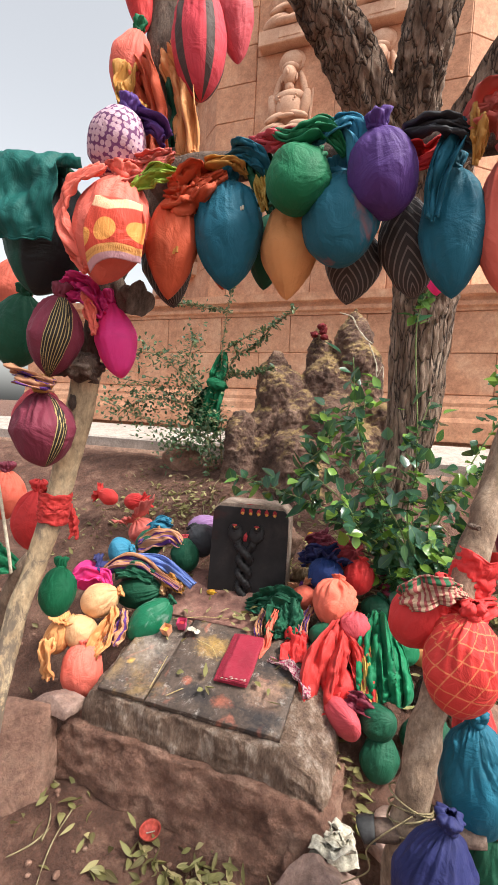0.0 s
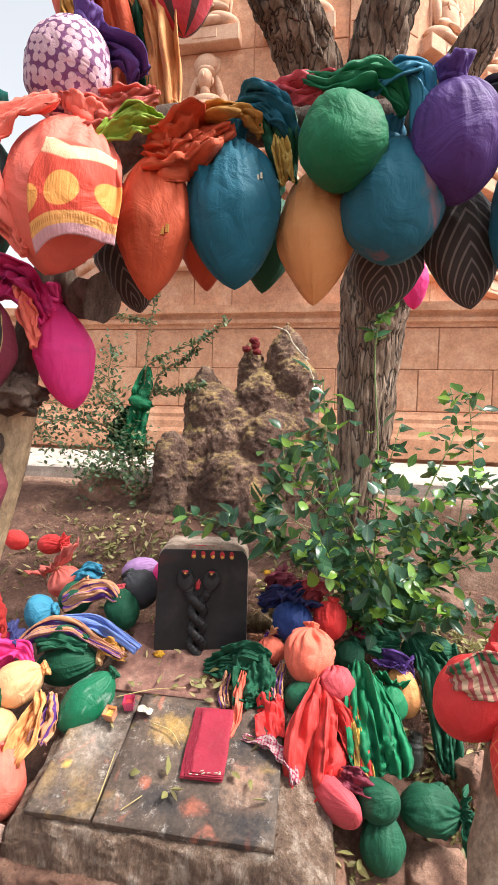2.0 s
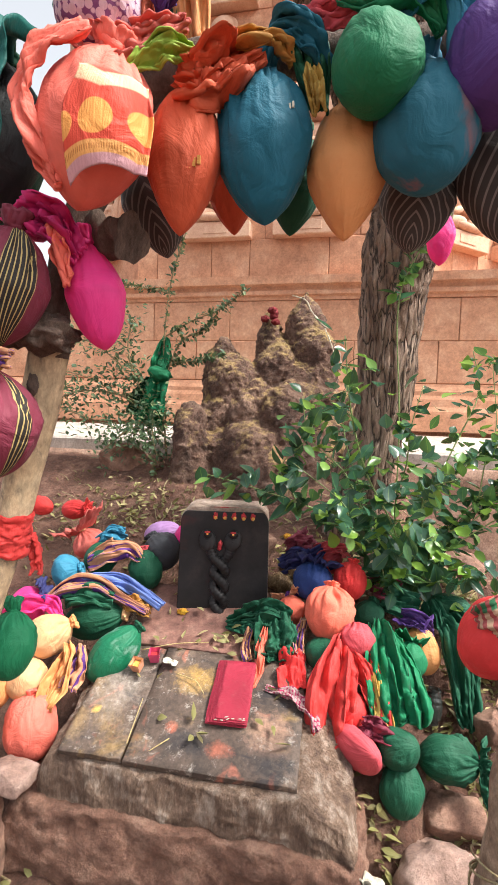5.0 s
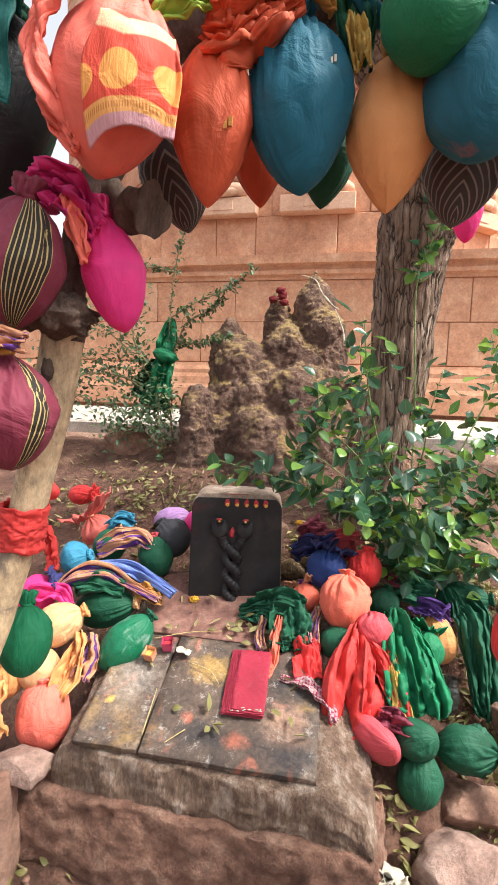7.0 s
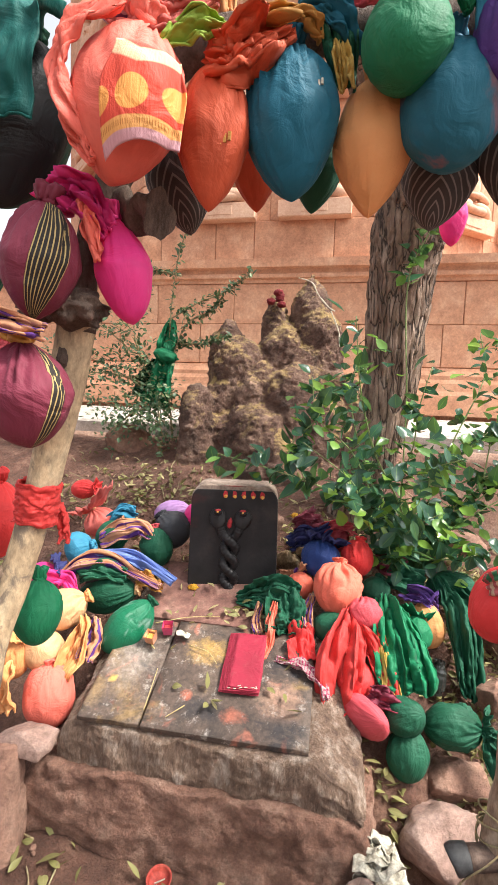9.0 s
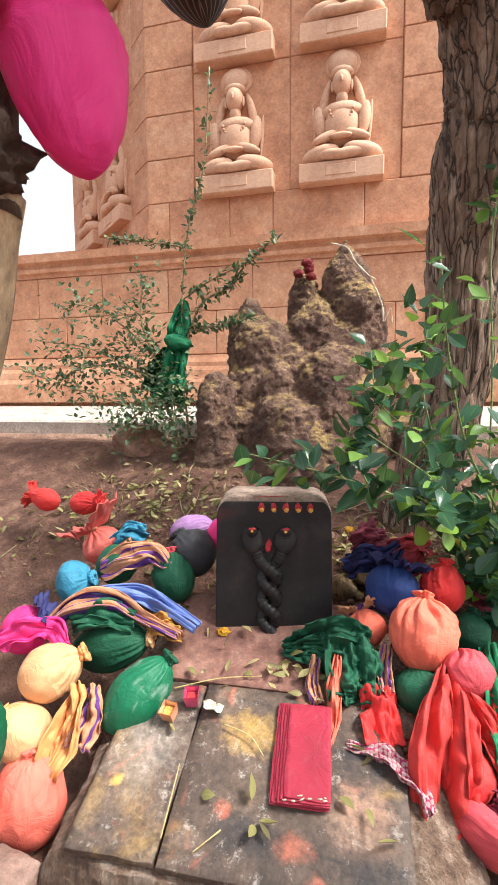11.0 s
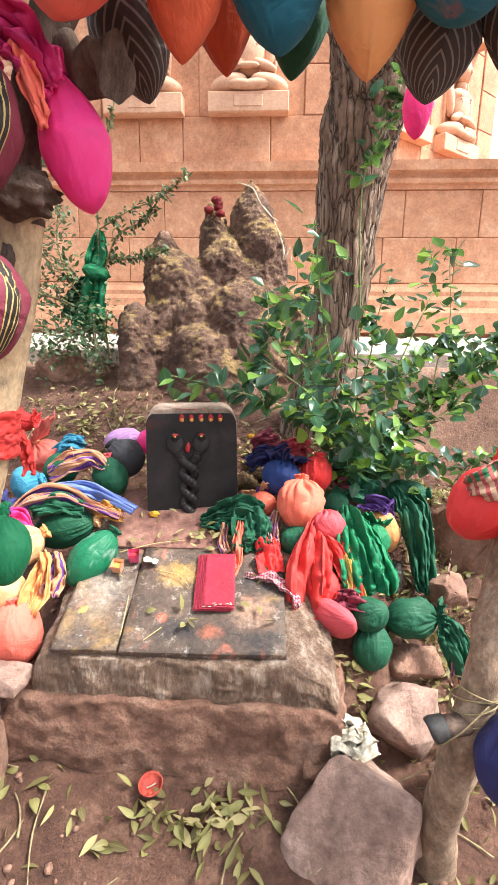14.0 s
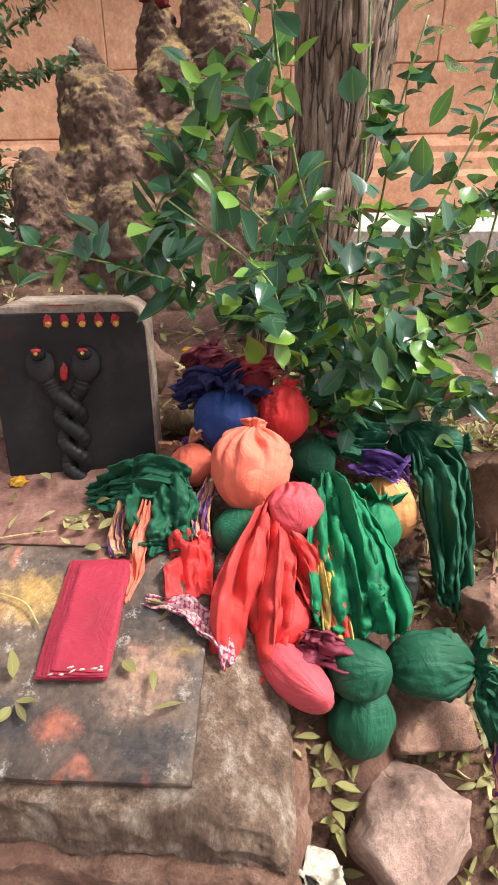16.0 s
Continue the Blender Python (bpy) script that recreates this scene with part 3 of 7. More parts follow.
def block(parent, x0, x1, z0, z1, front, m=None, depth=0.06, material=None):
    g = 0.0018
    ob = part("block", box(bmesh.new(), (x0 + g, front, z0 + g), (x1 - g, front + depth, z1 - g), 0.005), material or SANDSTONE, parent)
    if m is not None:
        ob.matrix_basis = m
    return ob


# plinth courses
rng = random.Random(4)
for z0, z1, joints in ((1.56, 1.88, (-4.2, -3.4, -2.75, -2.2, -1.48, -0.82, -0.2, 0.42, 0.95, 1.38)), (1.88, 2.2, (-4.2, -3.7, -3.0, -2.42, -1.86, -1.2, -0.55, 0.1, 0.56, 1.1, 1.38))):
    for a, b in zip(joints, joints[1:]):
        block(plinth, a, b, z0, z1, 3.995 + rng.uniform(-0.003, 0.003))

# the eight-sided hall on the plinth: one face to the front, two turned away
FACE = 2.09


def facet(name, m, top, label):
    wall = tagged(part(name, box(bmesh.new(), (0, 0.02, 2.37), (FACE, 0.4, top)), MORTAR), label, "wall", kind="structure")
    wall.matrix_basis = m
    r = random.Random(len(name))
    for a, b in ((0, 0.17), (0.17, 0.64), (0.64, 0.96), (0.96, 1.59), (1.59, FACE)):
        block(wall, a, b, 2.375, 2.685, r.uniform(-0.003, 0.003))
    z = 2.685
    while z < top:
        hi = min(top, z + 0.31)
        block(wall, 0, 0.37, z, hi, 0.0)
        block(wall, 1.825, FACE, z, hi, 0.0)
        z = hi
    z = 2.685
    while z < top:
        hi = min(top, z + 0.875)
        for a, b in ((0.37, 0.66), (0.66, 1.08), (1.08, 1.4), (1.4, 1.825)):
            block(wall, a, b, z, hi, 0.012 + r.uniform(-0.002, 0.002))
        z = hi
    return wall


FRONT = pose(-2.01, 4.0, 0)
RIGHT = pose(0.08, 4.0, 0, 0, 0, 42)
LEFT = pose(-2.01, 4.0, 0, 0, 0, -42) @ pose(-FACE, 0, 0)
facet("wall_front", FRONT, 6.0, "orange sandstone temple wall with carved seated figures")
facet("wall_right", RIGHT, 6.0, "angled sandstone temple wall in bright light")
facet("wall_left", LEFT, 6.0, "angled sandstone temple wall catching the sky")


def relief_figure():
    """A carved seated figure with tall cap and halo on a block, as one plain mesh."""
    bm = bmesh.new()
    box(bm, (-0.28, -0.1, 0), (0.28, 0.03, 0.125), 0.006)
    box(bm, (-0.1, -0.106, 0.03), (0.1, -0.09, 0.1), 0.004)
    for s in (-1, 1):
        blob(bm, (s * 0.14, -0.045, 0.185), (0.135, 0.075, 0.058), (0, s * 8, s * 14))
        blob(bm, (s * 0.06, -0.095, 0.165), (0.13, 0.04, 0.034), (0, s * -7, s * 8))
        blob(bm, (s * 0.145, -0.02, 0.4), (0.042, 0.045, 0.115), (0, s * 8, 0))
        blob(bm, (s * 0.1, -0.075, 0.285), (0.1, 0.032, 0.03), (0, s * 22, s * -8))
        blob(bm, (s * 0.115, 0.0, 0.56), (0.03, 0.03, 0.13), (0, s * -16, 0))
        blob(bm, (s * 0.185, 0.005, 0.38), (0.014, 0.02, 0.15), (0, s * 4, 0))
        blob(bm, (s * 0.062, -0.05, 0.61), (0.012, 0.014, 0.035))
    blob(bm, (0, -0.03, 0.37), (0.115, 0.07, 0.14))
    blob(bm, (0, -0.03, 0.46), (0.135, 0.06, 0.06))
    blob(bm, (0, -0.1, 0.275), (0.075, 0.025, 0.02))
    blob(bm, (0, -0.03, 0.54), (0.04, 0.045, 0.05))
    blob(bm, (0, -0.045, 0.63), (0.062, 0.065, 0.078))
    blob(bm, (0, -0.108, 0.625), (0.011, 0.014, 0.022))
    blob(bm, (0, -0.03, 0.7), (0.075, 0.06, 0.035))
    blob(bm, (0, -0.02, 0.765), (0.095, 0.05, 0.08))
    blob(bm, (0, 0.005, 0.77), (0.118, 0.03, 0.1))
    for k in range(11):
        a = math.pi * (0.12 + 0.76 * k / 10)
        blob(bm, (0.085 * math.cos(a), -0.085, 0.485 - 0.11 * math.sin(a)), (0.012, 0.01, 0.012), detail=1)
    return mesh_of("carved_figure", bm, CARVED)


FIGURE = relief_figure()
for wall_m in (FRONT, RIGHT, LEFT):
    for row in range(3):
        for x in (0.695, 1.435):
            ob = new("carved_figure", FIGURE)
            ob.matrix_basis = wall_m @ pose(x, 0.005, 2.678 + 0.88 * row)
            tagged(ob, "seated figure carved from pale sandstone on a wall block", "statue", "figures on the temple wall")

# ---------- trees ----------


def big_tree():
    tree = thing("tree", "old tree with deeply furrowed grey bark, forking above the branch", "tree")
    part("trunk", tube([(-0.2, 2.46, 0.5), (-0.165, 2.42, 0.84), (-0.06, 2.4, 1.31), (-0.038, 2.35, 1.75), (-0.02, 2.29, 2.0), (0.015, 2.23, 2.2), (-0.08, 2.08, 2.52)], [0.17, 0.115, 0.115, 0.132, 0.148, 0.16, 0.14], 120, 170, 0.011, 11, 1, 0.009, 13), BARK, tree)
    part("limb", tube([(-0.12, 2.1, 2.4), (-0.25, 1.93, 2.56), (-0.345, 1.79, 2.72), (-0.47, 1.66, 2.9), (-0.7, 1.45, 3.4), (-0.9, 1.3, 4.0)], [0.1, 0.1, 0.092, 0.085, 0.07, 0.05], 64, 90, 0.006, 12, 3, 0.016, 10), BARK, tree)
    part("limb", tube([(-0.13, 2.1, 2.42), (-0.1, 1.98, 2.62), (-0.05, 1.9, 2.82), (0.05, 1.8, 3.15), (0.2, 1.7, 3.9)], [0.1, 0.092, 0.09, 0.075, 0.05], 64, 90, 0.006, 12, 5, 0.016, 10), BARK, tree)
    part("limb", tube([(-0.03, 2.2, 2.1), (0.06, 2.02, 2.38), (0.16, 1.93, 2.56), (0.33, 1.85, 2.8), (0.7, 1.8, 3.3)], [0.09, 0.085, 0.07, 0.055, 0.035], 48, 70, 0.005, 12, 7, 0.008, 8), BARK, tree)
    return tree


big_tree()


def ring_cut(bm, centre, r, seed):
    blob(bm, centre, r, (0, 0, 0), 0.28, 2.2, seed, 4)


def left_tree():
    tree = thing("small_tree", "slim tree with smooth pale bark and a dark sawn-off stump", "tree")
    part("trunk", tube([(-0.76, 0.6, -0.05), (-0.765, 0.64, 0.25), (-0.78, 0.69, 0.6), (-0.775, 0.755, 0.85), (-0.753, 0.785, 0.97), (-0.73, 0.82, 1.11), (-0.69, 0.838, 1.29), (-0.664, 0.84, 1.42)], [0.038, 0.033, 0.026, 0.023, 0.024, 0.026, 0.031, 0.03], 32, 70, 0.004, 14, 2), BARK_PALE, tree)
    bm = bmesh.new()
    blob(bm, (-0.70, 0.815, 1.44), (0.05, 0.045, 0.026), (0, -12, 0), 0.3, 3, 2, 4)
    blob(bm, (-0.655, 0.805, 1.435), (0.052, 0.045, 0.03), (0, 8, 0), 0.35, 3, 4, 4)
    part("burl", bm, BARK_DARK, tree, "dark cracked stump of a cut branch")
    part("knot", blob(bmesh.new(), (-0.672, 0.806, 1.355), (0.009, 0.008, 0.017), (0, 0, 0), 0.3, 3, 1), BARK_DARK, tree, "dark bark knot")
    part("stem", tube([(-0.66, 0.84, 1.4), (-0.65, 0.84, 1.52), (-0.615, 0.845, 1.62), (-0.545, 0.86, 1.78), (-0.525, 0.885, 1.95), (-0.53, 0.9, 2.12), (-0.528, 0.9, 2.4)], [0.024, 0.022, 0.026, 0.034, 0.04, 0.038, 0.034], 24, 60, 0.005, 16, 4), BARK_DARK, tree)
    part("branch", tube([(-0.56, 0.87, 1.8), (-0.45, 0.87, 1.845), (-0.2, 0.88, 1.84), (0.05, 0.88, 1.835), (0.3, 0.9, 1.83), (0.6, 0.92, 1.84)], [0.035, 0.032, 0.028, 0.026, 0.026, 0.024], 20, 60, 0.004, 16, 6), BARK_DARK, tree)
    part("cut_branch", tube([(-0.6, 0.85, 1.6), (-0.56, 0.84, 1.588), (-0.515, 0.825, 1.575)], [0.028, 0.024, 0.03], 24, 30, 0.022, 34, 8), BARK_DARK, tree, "short broken branch")
    part("low_branch", tube([(-0.93, 0.82, 0.6), (-0.88, 0.81, 0.78), (-0.82, 0.8, 0.92), (-0.755, 0.79, 1.0)], [0.024, 0.024, 0.024, 0.022], 20, 30, 0.005, 16, 9), BARK_THIN, tree)
    return tree


left_tree()


def right_tree():
    tree = thing("small_tree", "slim leaning tree with mottled brown bark", "tree")
    part("trunk", tube([(0.1, 1.07, -0.05), (0.085, 1.02, 0.2), (0.075, 0.95, 0.44), (0.09, 0.94, 0.64), (0.11, 0.97, 0.78), (0.177, 1.09, 1.1), (0.222, 1.17, 1.27), (0.29, 1.2, 1.6), (0.32, 1.05, 1.9)], [0.05, 0.042, 0.037, 0.033, 0.031, 0.033, 0.032, 0.03, 0.028], 32, 90, 0.007, 20, 12), BARK_THIN, tree)
    for k, (x, y, z) in enumerate(((0.072, 0.915, 0.5), (0.085, 0.912, 0.6), (0.1, 0.93, 0.72), (0.165, 1.05, 1.14))):
        part("bark_scar", blob(bmesh.new(), (x, y, z), (0.014, 0.008, 0.006), (0, 10, 0), 0.4, 3, k), BARK_DARK, tree, "dark bark scar")
    pipe = thing("pipe", "short dark pipe with black rubber cap lashed to a tree", "pipe")
    barrel = part("tube", tube([(0.02, 0.915, 0.535), (0.1, 0.93, 0.545), (0.22, 0.96, 0.56)], [0.021, 0.021, 0.021], 24, 12, 0.001, 20), IRON, pipe)
    cap = tube([(-0.005, 0.91, 0.53), (0.0, 0.911, 0.532), (0.022, 0.915, 0.535)], [0.021, 0.025, 0.024], 28, 6)
    part("end_cap", cap, RUBBER, barrel, "black rubber end cap")
    for k in range(5):
        z = 0.55 + 0.012 * k
        ring = [(0.085 + 0.043 * math.cos(a), 0.945 + 0.043 * math.sin(a), z + 0.02 * math.sin(a + k)) for a in np.linspace(0, math.tau, 14)]
        part("lashing", tube(ring, [0.0018, 0.0018], 6, 40), TWIG, pipe, "thin wire lashing")
    part("loose_cord", tube([(0.09, 0.9, 0.6), (0.04, 0.88, 0.56), (0.01, 0.9, 0.5), (0.015, 0.92, 0.44), (-0.04, 0.95, 0.36)], [0.0016, 0.0016], 6, 40), TWIG, pipe)


right_tree()

# ---------- termite mound ----------


def termite_mound():
    bm = bmesh.new()
    shape = random.Random(11)
    for x, y, z, r in ((-0.5, 3.2, 2.07, 0.14), (-0.43, 3.12, 1.85, 0.15), (-0.71, 3.15, 1.92, 0.1), (-0.66, 3.08, 1.75, 0.17), (-1.0, 3.12, 1.79, 0.12), (-0.9, 2.98, 1.66, 0.165), (-0.78, 3.02, 1.55, 0.19), (-1.065, 2.72, 1.36, 0.1), (-0.8, 2.86, 1.42, 0.085), (-0.97, 2.88, 1.42, 0.1), (-0.73, 2.82, 1.27, 0.2), (-0.9, 2.82, 1.22, 0.14), (-0.55, 2.94, 1.5, 0.19), (-0.38, 3.05, 1.62, 0.1), (-0.25, 3.0, 1.45, 0.1), (-0.4, 2.95, 1.35, 0.18), (-0.18, 2.95, 1.15, 0.14), (-0.6, 2.78, 1.1, 0.16), (-0.56, 3.12, 1.7, 0.2)):
        seed = shape.uniform(0, 50)
        h = z - 0.75

        def peak(u, v, x=x, y=y, z=z, r=r, h=h, seed=seed):
            a = u * math.tau
            rr = r * (math.sin(min(1, v * 4) * math.pi / 2)) * (0.8 + 0.5 * v)
            q = Vector((x + rr * math.cos(a), y + rr * math.sin(a), z - h * v ** 1.3))
            w = 0.028 * wob(Vector((q.x, q.y, q.z * 0.5)), 6, seed) + 0.016 * wob(Vector((q.x, q.y, q.z * 0.4)), 15, seed)
            return q + Vector((math.cos(a), math.sin(a), 0.6)) * w

        extra = sheet(peak, 28, 26, True)
        me = bpy.data.meshes.new("peak")
        extra.to_mesh(me)
        extra.free()
        bm.from_mesh(me)
        bpy.data.meshes.remove(me)
    bmesh.ops.remove_doubles(bm, verts=bm.verts, dist=0.0005)
    bmesh.ops.holes_fill(bm, edges=bm.edges, sides=60)
    bmesh.ops.recalc_face_normals(bm, faces=bm.faces)
    ob = part("termite_mound", bm, MOUND)
    rm = ob.modifiers.new("fuse", "REMESH")
    rm.mode = "VOXEL"
    rm.voxel_size = 0.0105
    rm.use_smooth_shade = True
    for size, strength in ((0.1, 0.03), (0.035, 0.03), (0.014, 0.018)):
        tex = bpy.data.textures.new("crust", "CLOUDS")
        tex.noise_scale = size
        tex.noise_depth = 3
        d = ob.modifiers.new("crust", "DISPLACE")
        d.texture = tex
        d.strength = strength
        d.mid_level = 0.5
    tagged(ob, "craggy brown termite mound dusted with turmeric", "termite mound")


termite_mound()
flower = thing("dried_garland", "dried dark red rose garland lying on the mound", "garland", pose(-0.7, 3.06, 1.95))
rng = random.Random(5)
for k in range(5):
    part("rose", blob(bmesh.new(), (rng.uniform(-0.03, 0.04), rng.uniform(-0.03, 0.01), -0.02 - 0.018 * k), (0.026, 0.022, 0.019), (0, 0, 0), 0.5, 4, k), ROSE, flower)
string = thing("string", "white knotted string lying over the mound peak", "string")
part("strand", tube([(-0.56, 3.0, 2.0), (-0.48, 2.99, 1.97), (-0.44, 2.98, 1.9), (-0.38, 2.96, 1.83), (-0.34, 2.95, 1.8)], [0.0035, 0.003], 8, 40, 0.004, 40), CORD, string)
part("strand", tube([(-0.36, 2.95, 1.8), (-0.31, 2.94, 1.68), (-0.3, 2.93, 1.6), (-0.27, 2.93, 1.66), (-0.26, 2.93, 1.58)], [0.003, 0.0025], 8, 40, 0.004, 40), CORD, string)

# ---------- altar ----------


def rough_box(lo, hi, cuts, rough, k=9.0, seed=0.0, taper=0.0, soft=0.05):
    bm = bmesh.new()
    bmesh.ops.create_cube(bm, size=2.0)
    bmesh.ops.subdivide_edges(bm, edges=bm.edges, cuts=cuts, use_grid_fill=True)
    for v in bm.verts:
        c = v.co.copy()
        round_off = 1 - soft * (c.x ** 4 * c.y ** 4 + c.y ** 4 * c.z ** 4 + c.x ** 4 * c.z ** 4)
        c *= round_off
        c.x *= 1 + taper * (1 - c.z) / 2
        q = Vector(lo[i] + (c[i] + 1) / 2 * (hi[i] - lo[i]) for i in range(3))
        w = Vector((wob(q, k, seed), wob(q, k, seed + 5), wob(q, k, seed + 9) * 0.6))
        w2 = Vector((wob(q, k * 3.3, seed), wob(q, k * 3.3, seed + 5), wob(q, k * 3.3, seed + 9) * 0.6))
        w3 = wob(q, k * 9, seed)
        v.co = q + w * rough + w2 * rough * 0.5 + Vector((w3, w3, w3)) * rough * 0.16
    for f in bm.faces:
        f.smooth = True
    return bm


altar = thing("altar", "low stone altar with a soot-stained slate top smeared with turmeric", "altar")
part("foot", rough_box((-1.03, 1.132, -0.14), (-0.105, 1.95, 0.335), 64, 0.022, 8, 3, -0.05, 0.03), FOOT, altar, "rough red mud foot")
TOP = pose(-0.58, 1.195, 0.447, 18.5, 0, 2.5)


def on_top(x, y, z=0.0):
    return TOP @ Vector((x, y, z))


bm = rough_box((-0.935, 1.172, 0.28), (-0.135, 1.85, 0.432), 54, 0.013, 15, 5, 0.0, 0.015)
for v in bm.verts:
    up = step(0.28, 0.42, v.co.z)
    v.co.z += 0.334 * (v.co.y - 1.19) * up - 0.62 * max(0.0, v.co.x + 0.255) * up - 0.5 * max(0.0, -0.885 - v.co.x) * up
part("masonry", bm, MASONRY, altar, "flaking mortared edge")
for lo, hi, material in (((-0.298, -0.004, -0.012), (-0.127, 0.355, 0.006), SLATE), ((-0.124, -0.009, -0.012), (0.312, 0.36, 0.008), SLATE), ((-0.27, 0.364, -0.012), (0.25, 0.66, 0.006), SLAB_RED)):
    ob = part("slab", rough_box(lo, hi, 14, 0.003, 10, lo[0], 0.0, 0.006), material, altar)
    ob.matrix_basis = TOP

# ---------- serpent stone ----------


def serpent_stone():
    m = pose(-0.601, 1.728, 0.596, -6, 0, 10)
    stone = thing("serpent_stone", "black oiled stone tablet carved with two entwined snakes, dusty rim", "shrine stone", m)
    w, h, d, r = 0.161, 0.385, 0.145, 0.05
    outline = [(-w, -0.06), (w, -0.06)]
    outline += [(w - 0.004 - r + r * math.cos(a), h - r + r * math.sin(a)) for a in np.linspace(0, math.pi / 2, 9)]
    outline += [(-w + 0.004 + r - r * math.cos(a), h - r + r * math.sin(a)) for a in np.linspace(math.pi / 2, 0, 9)]
    bm = bmesh.new()
    face = bm.faces.new([bm.verts.new((x, 0, z)) for x, z in outline])
    out = bmesh.ops.extrude_face_region(bm, geom=[face])
    for v in out["geom"]:
        if isinstance(v, bmesh.types.BMVert):
            v.co.y += d
            v.co.z += 0.014 if v.co.z > 0.3 else 0.0
    bmesh.ops.recalc_face_normals(bm, faces=bm.faces)
    bmesh.ops.bevel(bm, geom=[e for e in bm.edges if abs((e.verts[0].co - e.verts[1].co).y) < 0.01], offset=0.007, segments=3, affect="EDGES", profile=0.6)
    bmesh.ops.triangulate(bm, faces=[f for f in bm.faces if len(f.verts) > 4])
    bmesh.ops.subdivide_edges(bm, edges=[e for e in bm.edges if e.calc_length() > 0.06], cuts=2)
    body = part("tablet", bm, STONE_RIM, stone)
    bm = bmesh.new()
    inner = [(x * 0.992, min(z, h - 0.01) if z > 0 else z + 0.004) for x, z in outline]
    inner = [(x, z * 0.985) for x, z in inner]
    face = bm.faces.new([bm.verts.new((x, -0.008, z)) for x, z in inner])
    out = bmesh.ops.extrude_face_region(bm, geom=[face])
    for v in out["geom"]:
        if isinstance(v, bmesh.types.BMVert):
            v.co.y += 0.02
    bmesh.ops.recalc_face_normals(bm, faces=bm.faces)
    bmesh.ops.bevel(bm, geom=[e for e in bm.edges if abs((e.verts[0].co - e.verts[1].co).y) < 0.001 and e.verts[0].co.y < 0], offset=0.005, segments=3, affect="EDGES", profile=0.6)
    part("face", bm, OILED, stone, "black oiled front face")
    for s in (-1, 1):
        pts = []
        for k in range(25):
            t = k / 24
            z = 0.0 + 0.277 * t
            amp = 0.02 + 0.025 * step(0.66, 1.0, t)
            turn = math.pi * 4.0 * min(t / 0.78, 1.0)
            pts.append((-0.012 + s * amp * math.cos(turn), -0.01 - 0.008 * s * math.sin(turn), z))
        n = 120
        snake = tube(pts, [0.0155 + 0.0012 * math.sin(k * 1.6) + 0.002 * k / n for k in range(n)], 14, n)
        one = part("snake", snake, OILED, stone, "carved ringed snake")
        hx = pts[-1][0]
        bm = bmesh.new()
        blob(bm, (hx, -0.015, 0.268), (0.03, 0.012, 0.038), (-12, s * 10, 0), 0.05)
        blob(bm, (hx, -0.021, 0.29), (0.016, 0.012, 0.013), (0, 0, 0), 0.05)
        part("hood", bm, OILED, one, "carved snake hood")
        part("paste_mark", blob(bmesh.new(), (hx, -0.031, 0.299), (0.01, 0.004, 0.004), (0, 0, 0), 0.4, 3, s), VERMILION, one, "vermilion paste")
        part("paste_mark", blob(bmesh.new(), (hx, -0.034, 0.293), (0.004, 0.003, 0.0035), (0, 0, 0), 0.3, 3, s + 4), TURMERIC, one, "turmeric paste")
    part("paste_mark", blob(bmesh.new(), (-0.014, -0.012, 0.25), (0.008, 0.003, 0.018), (0, 10, 0), 0.4, 3, 7), VERMILION, stone, "vermilion paste")
    part("paste_mark", blob(bmesh.new(), (0.0, 0.03, h - 0.001), (0.085, 0.03, 0.0022), (0, 0, 0), 0.6, 3, 40), VERMILION, stone, "smeared vermilion")
    for k in range(5):
        x = -0.033 + 0.033 * k
        part("paste_mark", blob(bmesh.new(), (x, -0.008, 0.354), (0.008, 0.0022, 0.012), (0, 0, 0), 0.5, 3, k + 9), VERMILION, stone, "vermilion paste")
        part("paste_mark", blob(bmesh.new(), (x + 0.001, -0.0105, 0.347), (0.006, 0.0024, 0.006), (0, 0, 0), 0.4, 3, k + 19), TURMERIC, stone, "turmeric paste")


serpent_stone()

# ---------- rocks ----------


def rock(label, centre, size, seed, material, turn=0.0, name="rock"):
    r = random.Random(seed)
    bm = bmesh.new()
    for _ in range(15):
        v = Vector((r.gauss(0, 1), r.gauss(0, 1), r.gauss(0, 1))).normalized()
        k = 1 / max(abs(v.x), abs(v.y), abs(v.z)) ** 0.75
        bm.verts.new(Vector(v[i] * size[i] * 0.5 * k for i in range(3)))
    out = bmesh.ops.convex_hull(bm, input=bm.verts)
    bmesh.ops.delete(bm, geom=[g for g in out["geom_interior"] if isinstance(g, bmesh.types.BMVert)], context="VERTS")
    bmesh.ops.bevel(bm, geom=bm.edges[:], offset=min(size) * 0.06, segments=2, affect="EDGES", profile=0.6)
    bmesh.ops.triangulate(bm, faces=bm.faces)
    for _ in range(2):
        bmesh.ops.subdivide_edges(bm, edges=[e for e in bm.edges if e.calc_length() > max(0.012, min(size) * 0.1)], cuts=1)
        bmesh.ops.triangulate(bm, faces=bm.faces)
    for v in bm.verts:
        v.co += v.co.normalized() * min(size) * (0.07 * wob(v.co / max(size), 5, seed) + 0.03 * wob(v.co / max(size), 16, seed))
    for f in bm.faces:
        f.smooth = True
    ob = part(name, bm, material)
    ob.matrix_basis = pose(*centre, 0, 0, turn)
    return tagged(ob, label, "rock", "rocks round the altar")


